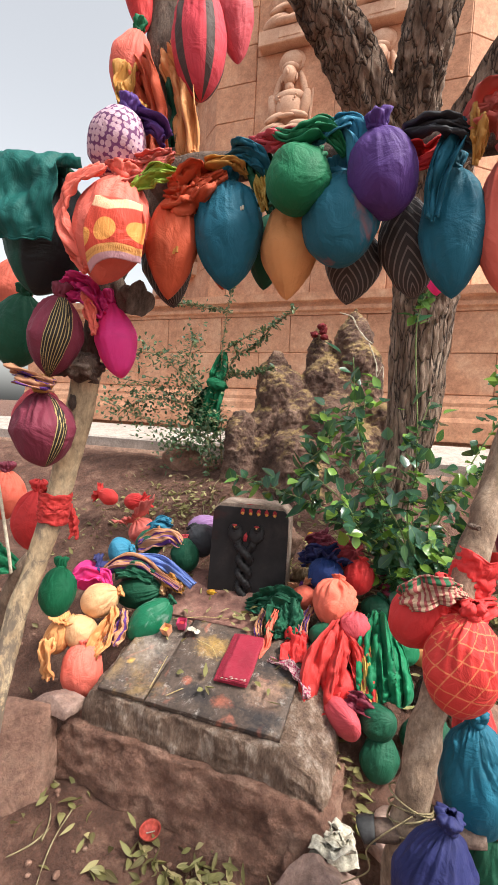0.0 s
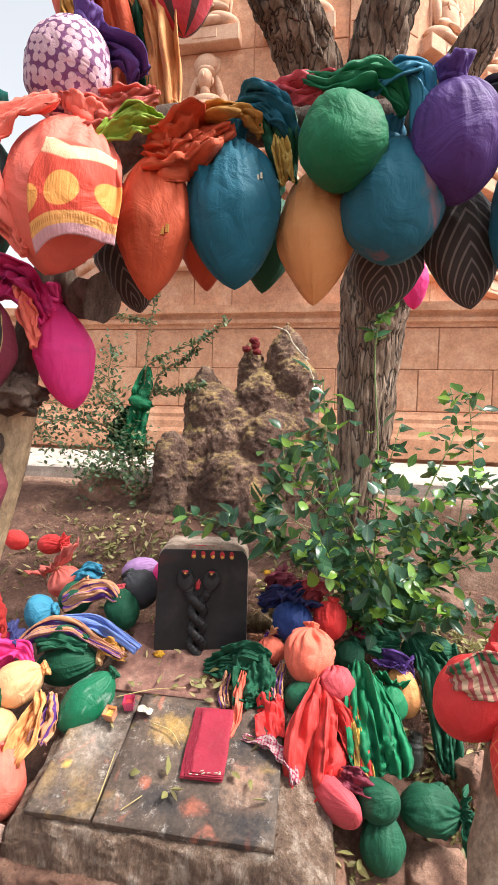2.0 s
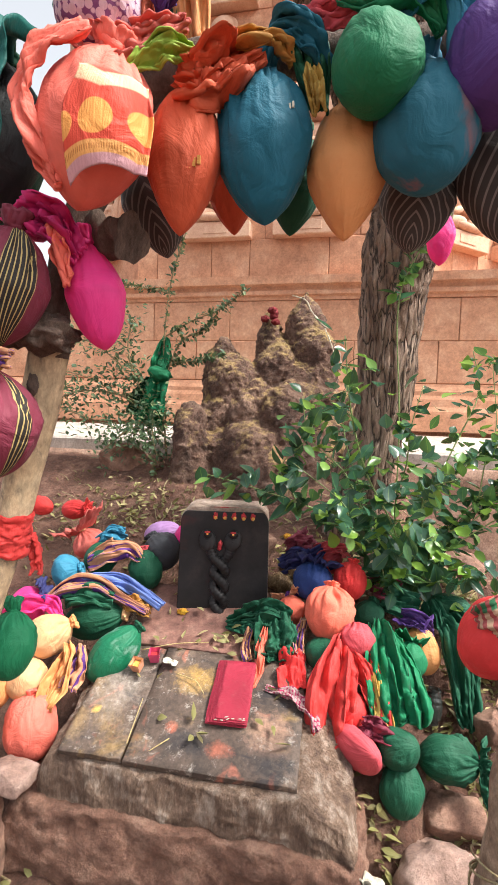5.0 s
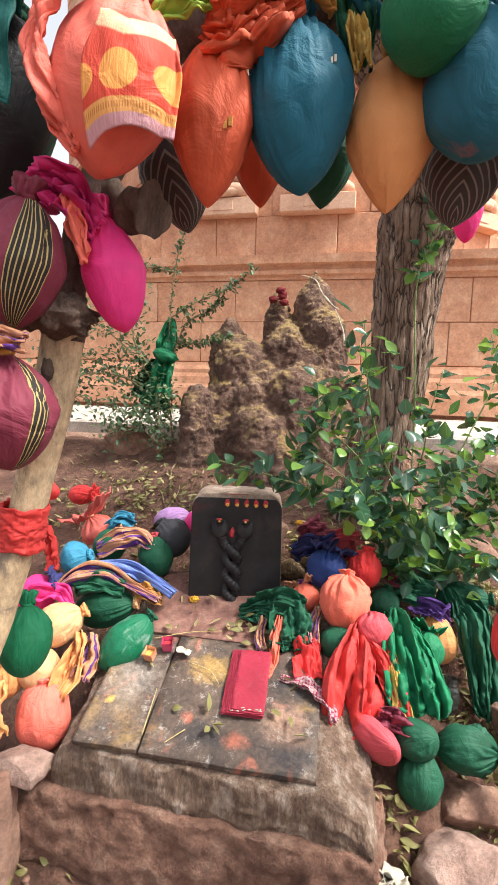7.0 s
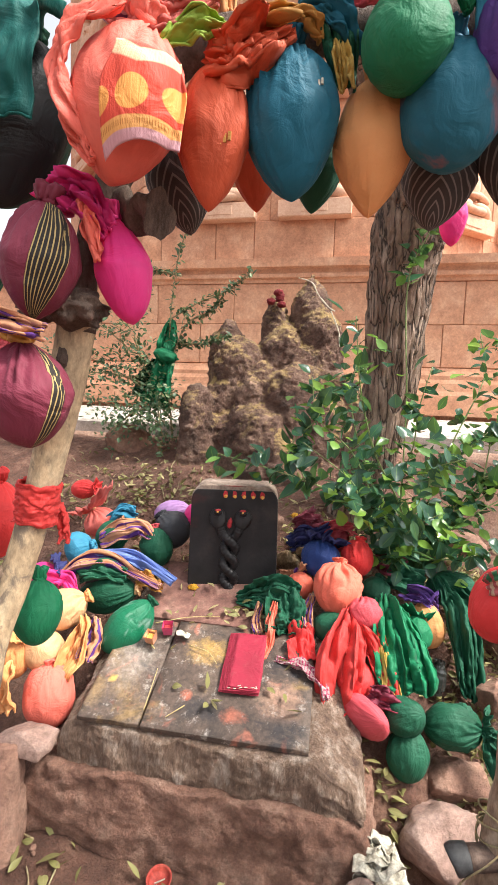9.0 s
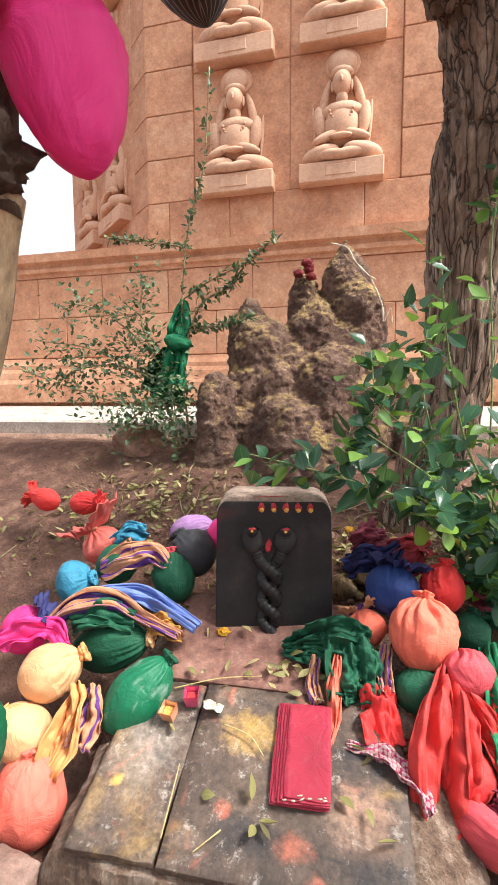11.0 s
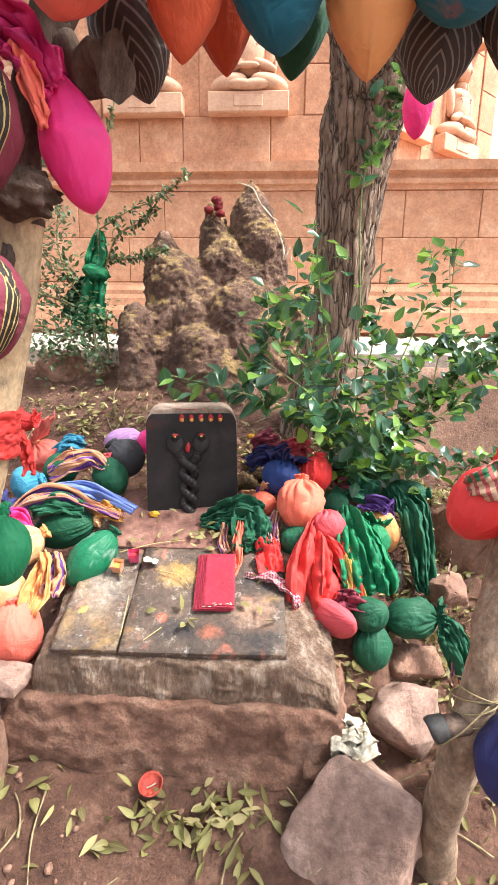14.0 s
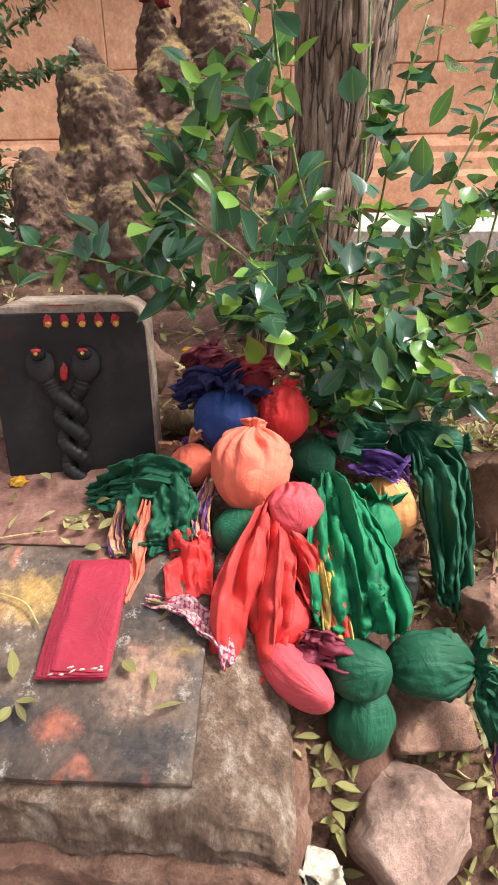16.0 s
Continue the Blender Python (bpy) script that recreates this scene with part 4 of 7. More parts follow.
rock("large flat-topped pinkish sandstone rock before the altar", (-0.12, 1.06, 0.105), (0.38, 0.3, 0.34), 3, ROCK, 12)
rock("pinkish sandstone rock leaning beside crumpled paper", (0.06, 1.3, 0.175), (0.2, 0.21, 0.26), 8, ROCK, 35)
rock("red sandstone block under the green bundle", (0.13, 1.46, 0.235), (0.19, 0.15, 0.14), 5, ROCK_RED, 10)
rock("large dark red block beside the bundles", (0.46, 1.93, 0.46), (0.36, 0.25, 0.31), 6, ROCK_RED, -12)
rock("tall dark red rock beside the slim tree", (-1.1, 1.05, 0.2), (0.27, 0.22, 0.44), 9, ROCK_RED, 20)
rock("flat pinkish stone on the soil", (-1.02, 1.16, 0.37), (0.17, 0.12, 0.06), 12, ROCK, -10)
rock("small red stone between rocks", (-0.19, 1.16, 0.16), (0.09, 0.08, 0.09), 14, ROCK_RED, 40)
rock("small pinkish stone at the foot of the slim tree", (0.16, 1.2, 0.12), (0.12, 0.1, 0.1), 15, ROCK, 70)
rock("rounded brown stone behind the tablet", (-0.55, 2.0, 0.78), (0.2, 0.14, 0.16), 17, ROCK_RED, 0)
rock("broken red rock on the bank", (0.27, 1.62, 0.42), (0.15, 0.14, 0.1), 18, ROCK_RED, 5)
rock("pale red rock on the slope beneath the shrub", (0.3, 2.35, 0.66), (0.2, 0.15, 0.14), 20, ROCK_RED, 5)
rock("dark hollow boulder at the foot of the creeper", (-1.55, 2.85, 0.98), (0.3, 0.22, 0.24), 21, ROCK_RED, 15)
rng = random.Random(31)
bm = bmesh.new()
for k in range(800):
    x, y = rng.uniform(-1.9, 1.2), rng.uniform(0.4, 3.0)
    s = rng.uniform(0.004, 0.013)
    blob(bm, (x, y, lie(x, y) + s * 0.3), (s, s * rng.uniform(0.7, 1.2), s * 0.7), (0, 0, rng.uniform(0, 180)), 0.4, 2, k, 1)
tagged(part("pebbles", bm, ROCK_RED), "scattered small reddish pebbles on the soil", "pebbles", kind="stuff")

# ---------- cloth bundles ----------


def body_shape(w, h, depth, tip, tear, pleat, folds, seed, seam, neck=0.17):
    r = random.Random(seed)
    ph = [r.uniform(0, math.tau) for _ in range(6)]
    off = r.uniform(0, 60)

    def func(u, v):
        a = u * math.tau
        if v < 0.5:
            s = 1 - v / 0.5
            zr, rr = math.sin(s * math.pi / 2), math.cos(s * math.pi / 2)
            zt, rt = s, (1 - s) ** 0.75
            z, rad = zr + (zt - zr) * tear, rr + (rt - rr) * tear
            rad = max(rad, neck)
            pull = s
        else:
            s = v / 0.5 - 1
            zr, rr = math.sin(s * math.pi / 2), math.cos(s * math.pi / 2)
            zt, rt = s, max(1 - s, 0.0) ** 0.8 * (1 + 0.25 * s)
            z, rad = -(zr + (zt - zr) * tip), rr + (rt - rr) * tip
            pull = 0.12 * s * tip
        wander = a + 0.5 * noise.noise(Vector((math.cos(a) * 1.3, math.sin(a) * 1.3, v * 2.5 + off)))
        lines = abs(math.sin(folds * 0.5 * wander + ph[0])) * 0.6 + abs(math.sin(folds * 0.81 * wander + ph[1])) * 0.4
        patch = 0.45 + 0.9 * abs(noise.noise(Vector((math.cos(a) * 1.1, math.sin(a) * 1.1, off + 3 + v)))) * 2
        rad *= 1 + 1.5 * pleat * patch * (lines - 0.55) * (0.07 + 1.3 * pull)
        q = Vector((math.cos(a) * rad, math.sin(a) * rad, z))
        swell = 1 + 0.085 * noise.noise(q * 1.4 + Vector((off, 0, 0))) + 0.04 * noise.noise(Vector((q.x * 3.6, q.y * 3.6, q.z * 1.6 + off))) + 0.015 * noise.noise(q * 8 + Vector((0, off, 0)))
        q.x, q.y = q.x * swell, q.y * swell
        if seam:
            da = (a - math.pi * 1.5 + math.pi) % math.tau - math.pi
            k = math.exp(-(da / 0.07) ** 2) * step(0.35, 0.7, v)
            q *= 1 + 0.035 * k
        return Vector((q.x * w / 2, q.y * w / 2 * depth, q.z * h / 2))

    return func


def gathered(rn, H, seed):
    """The cloth above the tie, drawn up in a crumpled column."""
    off = random.Random(seed).uniform(0, 50)

    def func(u, v):
        a = u * math.tau
        c, d = math.cos(a), math.sin(a)
        w1 = noise.noise(Vector((c * 2.6, d * 2.6, v * 1.6 + off)))
        w2 = noise.noise(Vector((c * 5.0, d * 5.0, v * 2.5 + off)))
        rad = rn * (1 + 1.1 * v ** 0.7 + 0.7 * w1 + 0.4 * w2) * (1 if v < 0.8 else 1 - 3.2 * (v - 0.8))
        return Vector((rad * c + 0.25 * rn * v * math.sin(off), rad * d, H * v * (1 + 0.25 * w1)))

    return func


def ruffle(rn, R, H, waves, seed, droop=0.0):
    r = random.Random(seed)
    p1, p2, off = r.uniform(0, 6), r.uniform(0, 6), r.uniform(0, 50)

    def func(u, v):
        a = u * math.tau
        c, d = math.cos(a), math.sin(a)
        k = 1 + 0.3 * math.sin(2 * a + p1) * v + 0.5 * noise.noise(Vector((c * 1.3, d * 1.3, off))) * v
        w1 = noise.noise(Vector((c * waves * 0.9, d * waves * 0.9, v * 1.2 + off)))
        w2 = noise.noise(Vector((c * waves * 2.0, d * waves * 2.0, v * 2.4 + off + 9)))
        rad = rn + (R - rn) * v ** 0.8 * k * (1 + 0.55 * w1 * v)
        z = H * k * (v - droop * v * v * 1.8) + R * (0.5 * w1 + 0.25 * w2) * v
        return Vector((rad * c, rad * d, z))

    return func


COUNT = [0]
HUNG = "bundles tied along the branch"
LAID = "bundles laid round the altar"


def bundle(label, at, w, h, material, turn=(0, 0, 0), tip=0.0, tear=0.25, depth=0.92, pleat=0.3, folds=17, top=None, top_size=(0.32, 0.2), droop=0.35, group=HUNG, seam=False, tie=None, seed=None):
    """A coconut tied up in cloth: body, tie round its neck, and the gathered loose ends above."""
    COUNT[0] += 1
    seed = seed or COUNT[0] * 13 + 1
    b = thing("cloth_bundle", label, "cloth bundle", pose(*at, *turn), group)
    part("body", sheet(body_shape(w, h, depth, tip, tear, pleat, folds, seed, seam, 0.0 if top is False else 0.17), 72, 44, True), material, b)
    if top is not False:
        top = top or material
        R, H = w * top_size[0] * 0.85, h * min(top_size[1], 0.3) * 0.8
        rn = w * 0.085
        ring = [(rn * 1.15 * math.cos(a), rn * 1.15 * math.sin(a), h / 2 + 0.004 * math.sin(a * 2)) for a in np.linspace(0, math.tau * 0.97, 12)]
        knot = part("tie", tube(ring, [rn * 0.55, rn * 0.5], 10, 30, rn * 0.3, 60, seed), tie or top, b, "knotted tie")
        ends = part("ruffle", sheet(ruffle(rn, R, H, 5, seed + 1, droop) if group == LAID and top_size[0] >= 0.45 else gathered(rn, 0.016 if group == LAID else 0.027, seed + 1), 64, 14, True), top, knot, "gathered cloth end", 0.0022)
        ends.location = (0, 0, h / 2 - 0.004)
    return b


def drape(name, label, points, widths, material, folds=3.0, amp=0.012, across=(1, 0, 0), seed=0, group="", category="cloth", parent=None, n=48, m=40, curl=0.0, crush=0.0):
    """A length of cloth laid or hung along points, gathered into folds across its width."""
    path = smooth_path(points, n)
    if name == "hanging_scarf":
        widths = [0.82 * w for w in widths]
    r = random.Random(seed + 77)
    p1, off = r.uniform(0, 6), r.uniform(0, 40)
    rows = []
    for j, p in enumerate(path):
        t = (path[min(j + 1, n)] - path[max(j - 1, 0)]).normalized()
        s = Vector(across)
        s = (s - t * s.dot(t)).normalized()
        rows.append((p, s, t.cross(s), t))

    def func(u, v):
        j = round(v * n)
        p, s, nrm, t = rows[j]
        w = along(widths, v) * (1 + 0.12 * noise.noise(Vector((v * 4, off, 0))))
        x = u - 0.5
        big = noise.noise(Vector((x * folds * 1.5, v * 1.1, off)))
        mid = noise.noise(Vector((x * folds * 3.4, v * 1.8 + x, off + 7)))
        a = amp * (0.45 + 0.55 * min(1, w / max(widths)))
        ph = folds * math.tau * x * 0.7 + p1 + 3.2 * noise.noise(Vector((x * 2.4, v * 1.7, off)))
        z = a * (0.55 * math.sin(ph) + 1.9 * big + 0.9 * (0.5 - abs(mid) * 2)) + 0.03 * noise.noise(Vector((x * 3, v * 4, off + 9))) * min(1, w / 0.06) + 0.008 * noise.noise(Vector((x * 11, v * 9, off)))
        z += crush * (0.5 - abs(noise.noise(Vector((x * 6 + v * 5, v * 7 - x * 4, off + 3)))) * 2.2) + crush * 0.5 * noise.noise(Vector((x * 15, v * 17, off + 5)))
        sway = 0.8 * a * mid
        edge = 0.014 * noise.noise(Vector((x * 5, off, 5))) * step(0.8, 1.0, abs(2 * v - 1))
        return p + s * (x * w + sway) + nrm * (z - curl * w * (2 * x) ** 2) + t * edge

    if parent:
        return part(name, sheet(func, m, n), material, parent, label, 0.0022)
    cl = thing(name, label, category, None, group)
    panel = part("panel", sheet(func, m, n), material, cl, "", 0.0022)
    part("hem", tube([func(k / m, 1.0) for k in range(0, m + 1, 2)], [0.0024, 0.0024], 6, m), material, panel)
    part("selvedge", tube([func(0.0, k / n) for k in range(0, n + 1, 2)], [0.0018, 0.0018], 6, n), material, panel)
    return cl


def wrap(name, label, centre, r, height, material, seed, parent=None, axis=(0, 0, 0)):
    """Cloth wound several times round a stem."""
    def band(u, v):
        a = u * math.tau
        c, d = math.cos(a), math.sin(a)
        ply = abs(math.sin(v * 11 + 1.2 * c + seed)) * 0.09 + 0.1 * noise.noise(Vector((c * 2, d * 2, v * 9 + seed)))
        rad = r * (1.17 + ply) + 0.006 * noise.noise(Vector((c * 5, d * 5, v * 16 + seed)))
        ragged = height * 0.1 * noise.noise(Vector((c * 1.6, d * 1.6, seed + 4 * v)))
        return Vector((rad * c, rad * d, height * 1.15 * (v - 0.5) + ragged))

    ob = part(name, sheet(band, 64, 32, True), material, parent, label if parent else "", 0.002)
    ob.matrix_basis = pose(*centre, *axis)
    return ob if parent else tagged(ob, label, "cloth")


# --- hung from the branch ---
bundle("large dark green and black cotton bundle on the branch", (-0.765, 0.815, 1.725), 0.185, 0.27, BLACKGREEN, (0, 10, 20), 0.25, 0.2, 0.8, 0.22, 13, DKGREEN, (0.2, 0.08))
bundle("round purple bundle covered with a pale netted weave", (-0.535, 0.755, 1.862), 0.112, 0.13, NETTED, (0, 20, 0), 0.0, 0.1, 0.95, 0.15, 12, PURPLE, (0.42, 0.3))
bundle("coral bundle with a printed orange disc patch", (-0.533, 0.745, 1.69), 0.158, 0.21, CORAL, (0, 14, 0), 0.55, 0.3, 0.85, 0.3, 15, CORAL, (0.36, 0.26))
rust = bundle("rust orange bundle hanging to a pointed corner", (-0.424, 0.79, 1.664), 0.107, 0.2, RUST, (0, 2, 0), 0.85, 0.25, 0.85, 0.22, 13, RUST, (0.55, 0.32), 0.35)
teal = bundle("deep teal bundle with pleated neck and pointed end", (-0.319, 0.825, 1.69), 0.136, 0.208, TEAL, (0, -3, 0), 0.6, 0.15, 0.9, 0.34, 19, TEAL, (0.25, 0.16))
bundle("smooth round bright green bundle", (-0.17, 0.78, 1.755), 0.112, 0.122, GREEN, (-35, 15, 0), 0.0, 0.0, 0.98, 0.12, 12, GREEN, (0.5, 0.5))
bundle("tan orange bundle with a centre seam and pointed end", (-0.204, 0.855, 1.667), 0.112, 0.195, TAN, (0, 0, 0), 0.8, 0.3, 0.85, 0.16, 12, TAN, (0.3, 0.2), seam=True)
bundle("faded teal blue bundle with pleated neck", (-0.105, 0.83, 1.7), 0.138, 0.166, TEAL_WORN, (0, -4, 0), 0.15, 0.3, 0.92, 0.3, 18, SKYBLUE, (0.3, 0.3))
bundle("round purple bundle drawn tight at the top", (-0.031, 0.805, 1.757), 0.118, 0.142, PURPLE, (20, -8, 0), 0.1, 0.05, 0.95, 0.16, 11, PURPLE, (0.25, 0.12))
bundle("charcoal bundle with fine chevron stripes", (0.008, 0.92, 1.676), 0.112, 0.2, STRIPED, (0, -10, 0), 0.6, 0.3, 0.85, 0.12, 10, CHARCOAL, (0.34, 0.2))
bundle("charcoal striped bundle tucked behind the teal one", (-0.099, 0.945, 1.652), 0.115, 0.15, STRIPED, (0, 6, 0), 0.8, 0.2, 0.85, 0.12, 10, CHARCOAL, (0.3, 0.2))
bundle("long dark teal bundle with crossed wrapping folds", (0.084, 0.855, 1.669), 0.112, 0.217, TEAL, (0, -3, 0), 0.6, 0.2, 0.9, 0.3, 11, TEAL, (0.38, 0.28))
bundle("long coral bundle with frayed peach ends", (0.172, 0.86, 1.672), 0.112, 0.24, CORAL, (0, -6, 0), 0.4, 0.35, 0.9, 0.3, 15, SHEER_CORAL, (0.6, 0.3))
bundle("charcoal striped bundle with a hanging corner", (-0.528, 0.945, 1.682), 0.128, 0.2, STRIPED, (0, -12, 0), 0.9, 0.3, 0.8, 0.12, 10, CHARCOAL, (0.3, 0.2))
bundle("orange bundle with a pointed corner, behind others", (-0.4, 0.965, 1.71), 0.095, 0.17, RUST, (0, -4, 0), 0.9, 0.2, 0.85, 0.2, 12, ORANGE, (0.4, 0.25))
bundle("dark green bundle with a pointed corner, behind others", (-0.292, 0.975, 1.705), 0.1, 0.165, DKGREEN, (0, 5, 0), 0.9, 0.2, 0.85, 0.2, 12, DKGREEN, (0.5, 0.3))
bundle("small magenta bundle hanging from a far limb", (0.04, 1.62, 1.83), 0.08, 0.16, MAGENTA, (0, 0, 0), 0.4, 0.6, 0.9, 0.3, 14, MAGENTA, (0.3, 0.3))
drape("hanging_scarf", "coral cloth fold lapped over the side of the bundle", [(-0.52, 0.7, 1.79), (-0.575, 0.685, 1.765), (-0.603, 0.69, 1.715), (-0.588, 0.7, 1.65), (-0.565, 0.715, 1.61)], [0.02, 0.04, 0.05, 0.035, 0.012], CORAL, 1.2, 0.004, (1, -0.4, 0), seed=25, crush=0.006, curl=0.2)


def hugging(u, v):
    """A cloth corner lying on the front of the coral bundle."""
    x = -0.478 + (u - 0.5) * (0.055 + 0.026 * step(0.0, 0.4, v)) - 0.014 * v + 0.006 * (u - 0.5)
    z = 1.722 - 0.104 * v + 0.02 * (u - 0.5) * v - 0.012 * (2 * u - 1) ** 2 * v
    ex, ez = (x + 0.533) / 0.086, (z - 1.69) / 0.115
    out = 0.073 * math.sqrt(max(0.02, 1 - ex * ex - ez * ez)) + 0.01 + 0.003 * noise.noise(Vector((u * 4, v * 3, 2)))
    return Vector((x, 0.745 - out, z))


flap = thing("hanging_scarf", "coral cloth corner printed with pale orange discs and a lavender border", "cloth")
part("panel", sheet(hugging, 40, 44), CORAL_PRINT, flap, "", 0.002)


def stick(b, x, z, size, material, label):
    """A small mark on the front of a bundle's body."""
    mesh = b.children[0].data
    spot = min((v.co for v in mesh.vertices if v.co.y < 0), key=lambda q: (q.x - x) ** 2 + (q.z - z) ** 2)
    for k in range(3):
        part("print_mark", box(bmesh.new(), (spot.x + size * (0.7 * k - 1), spot.y - 0.0014, spot.z - size * (0.7 - 0.3 * k)), (spot.x + size * (0.7 * k - 0.55), spot.y + 0.002, spot.z + size * (0.5 + 0.3 * k))), material, b, label)


stick(rust, 0.027, -0.02, 0.009, MUSTARD, "yellow woven mark")
stick(teal, 0.044, 0.026, 0.006, CORD, "pale woven mark")
# --- upper stem ---
bundle("tall red bundle with dark stripes", (-0.42, 0.86, 2.095), 0.116, 0.24, RED_STRIPE, (0, -4, 0), 0.35, 0.3, 0.9, 0.2, 12, RED, (0.4, 0.25))
bundle("red ribbed bundle hanging on the upper stem", (-0.375, 0.93, 2.18), 0.08, 0.19, PINK, (0, -6, 0), 0.6, 0.4, 0.85, 0.35, 18, PINK, (0.4, 0.25))
bundle("coral bundle with green ties on the upper stem", (-0.58, 0.85, 2.075), 0.092, 0.145, CORAL, (0, 14, 0), 0.3, 0.3, 0.9, 0.3, 14, GREEN, (0.6, 0.4))
bundle("thin red bundle high on the upper stem", (-0.57, 0.86, 2.22), 0.06, 0.16, RED, (0, -10, 0), 0.5, 0.5, 0.9, 0.3, 14, RED, (0.4, 0.3))
drape("hanging_scarf", "orange scarf with a dark green edge hung on the stem", [(-0.5, 0.87, 2.1), (-0.47, 0.85, 2.06), (-0.445, 0.85, 1.98), (-0.44, 0.86, 1.88)], [0.04, 0.085, 0.075, 0.06], TAN, 2.5, 0.012, seed=1)
drape("hanging_scarf", "dark green scarf hung on the stem", [(-0.5, 0.88, 2.08), (-0.488, 0.87, 2.0), (-0.482, 0.87, 1.9)], [0.03, 0.06, 0.05], DKGREEN, 2.5, 0.012, seed=2)
drape("hanging_scarf", "brick red scarf twisted round the stem", [(-0.58, 0.845, 2.09), (-0.53, 0.83, 2.04), (-0.51, 0.835, 1.96), (-0.5, 0.84, 1.86)], [0.06, 0.085, 0.07, 0.06], RUST, 3.5, 0.012, seed=3)
drape("hanging_scarf", "mustard cloth tail folded over the stem", [(-0.555, 0.82, 2.05), (-0.565, 0.8, 2.0), (-0.545, 0.8, 1.965), (-0.515, 0.81, 1.955)], [0.03, 0.05, 0.045, 0.02], MUSTARD, 1.6, 0.012, seed=4)
drape("hanging_scarf", "purple cloth knotted above the netted bundle", [(-0.58, 0.8, 1.91), (-0.53, 0.78, 1.925), (-0.48, 0.79, 1.91), (-0.455, 0.81, 1.885)], [0.03, 0.055, 0.05, 0.045], PURPLE, 3, 0.014, (0, 0, 1), seed=5)
drape("hanging_scarf", "dark green cloth end over the branch", [(-0.64, 0.84, 1.9), (-0.6, 0.81, 1.93), (-0.56, 0.82, 1.92)], [0.05, 0.07, 0.04], DKGREEN, 3, 0.012, (0, 0, 1), seed=6)
drape("hanging_scarf", "teal sheet hanging over the dark bundle", [(-0.7, 0.805, 1.87), (-0.73, 0.725, 1.845), (-0.745, 0.707, 1.765), (-0.75, 0.71, 1.685)], [0.12, 0.2, 0.22, 0.2], TEAL_GREEN, 1.5, 0.008, (1, 0.1, 0), seed=7)
drape("hanging_scarf", "pale teal gauze draped over the bundle's edge", [(-0.81, 0.81, 1.86), (-0.835, 0.75, 1.835), (-0.845, 0.74, 1.765)], [0.04, 0.07, 0.06], SKYBLUE, 2, 0.008, (1, 0.1, 0), seed=8)
drape("hanging_scarf", "coral cloth ends spread over the knot", [(-0.55, 0.745, 1.81), (-0.515, 0.735, 1.79), (-0.465, 0.745, 1.805), (-0.425, 0.775, 1.83)], [0.07, 0.09, 0.06, 0.03], SHEER_CORAL, 3.5, 0.013, (0, 0, 1), seed=9, crush=0.01)
drape("hanging_scarf", "lime green cloth end sticking out of the knots", [(-0.405, 0.78, 1.8), (-0.44, 0.75, 1.785), (-0.48, 0.74, 1.755)], [0.015, 0.045, 0.012], LIME, 1.5, 0.008, (0, 0, 1), seed=10)
drape("hanging_scarf", "crumpled orange cloth wound round the branch", [(-0.432, 0.79, 1.763), (-0.402, 0.76, 1.753), (-0.367, 0.77, 1.773), (-0.337, 0.8, 1.798)], [0.054, 0.09, 0.081, 0.045], RUST, 4.5, 0.014, (0, 0, 1), seed=11, crush=0.012)
drape("hanging_scarf", "patterned blue and yellow cloth knot on the branch", [(-0.367, 0.81, 1.82), (-0.332, 0.78, 1.805), (-0.302, 0.79, 1.81), (-0.282, 0.81, 1.795)], [0.0096, 0.0192, 0.0176, 0.0096], MUSTARD, 3, 0.01, (0, 0, 1), seed=12)
drape("hanging_scarf", "deep blue cloth knotted over the branch", [(-0.33, 0.833, 1.83), (-0.29, 0.793, 1.83), (-0.255, 0.793, 1.815), (-0.23, 0.823, 1.785)], [0.0213, 0.0382, 0.034, 0.017], TEAL, 3.5, 0.01, (0, 0, 1), seed=13)
drape("hanging_scarf", "dark green cloth with gold border on the branch", [(-0.285, 0.84, 1.85), (-0.262, 0.82, 1.82), (-0.25, 0.825, 1.78), (-0.245, 0.835, 1.74)], [0.05, 0.06, 0.05, 0.03], DKGREEN, 2.5, 0.012, seed=14)
drape("hanging_scarf", "gold brocade border hanging from the knots", [(-0.262, 0.83, 1.8), (-0.25, 0.81, 1.77), (-0.243, 0.815, 1.73)], [0.025, 0.035, 0.02], GOLD, 1.5, 0.008, seed=15)
drape("hanging_scarf", "pink cloth wound along the branch", [(-0.27, 0.805, 1.845), (-0.22, 0.795, 1.84), (-0.17, 0.805, 1.84)], [0.03, 0.045, 0.03], PINK, 2.5, 0.01, (0, 0, 1), seed=16)
drape("hanging_scarf", "bright green cloth ends tied over the branch", [(-0.225, 0.805, 1.86), (-0.18, 0.775, 1.825), (-0.13, 0.775, 1.835), (-0.09, 0.795, 1.8)], [0.0072, 0.0288, 0.0378, 0.027], GREEN, 3.5, 0.014, (0, 0, 1), seed=17)
drape("hanging_scarf", "sky blue cloth tuft standing over the branch", [(-0.15, 0.795, 1.825), (-0.11, 0.775, 1.835), (-0.08, 0.785, 1.835), (-0.07, 0.795, 1.765)], [0.018, 0.0405, 0.045, 0.0315], SKYBLUE, 3.5, 0.013, (0, 0, 1), seed=18)
drape("hanging_scarf", "red cloth between the bundles", [(-0.05, 0.825, 1.83), (-0.03, 0.815, 1.79), (0.03, 0.815, 1.78), (0.06, 0.825, 1.81)], [0.032, 0.048, 0.048, 0.024], RED, 3.5, 0.012, (0, 0, 1), seed=19)
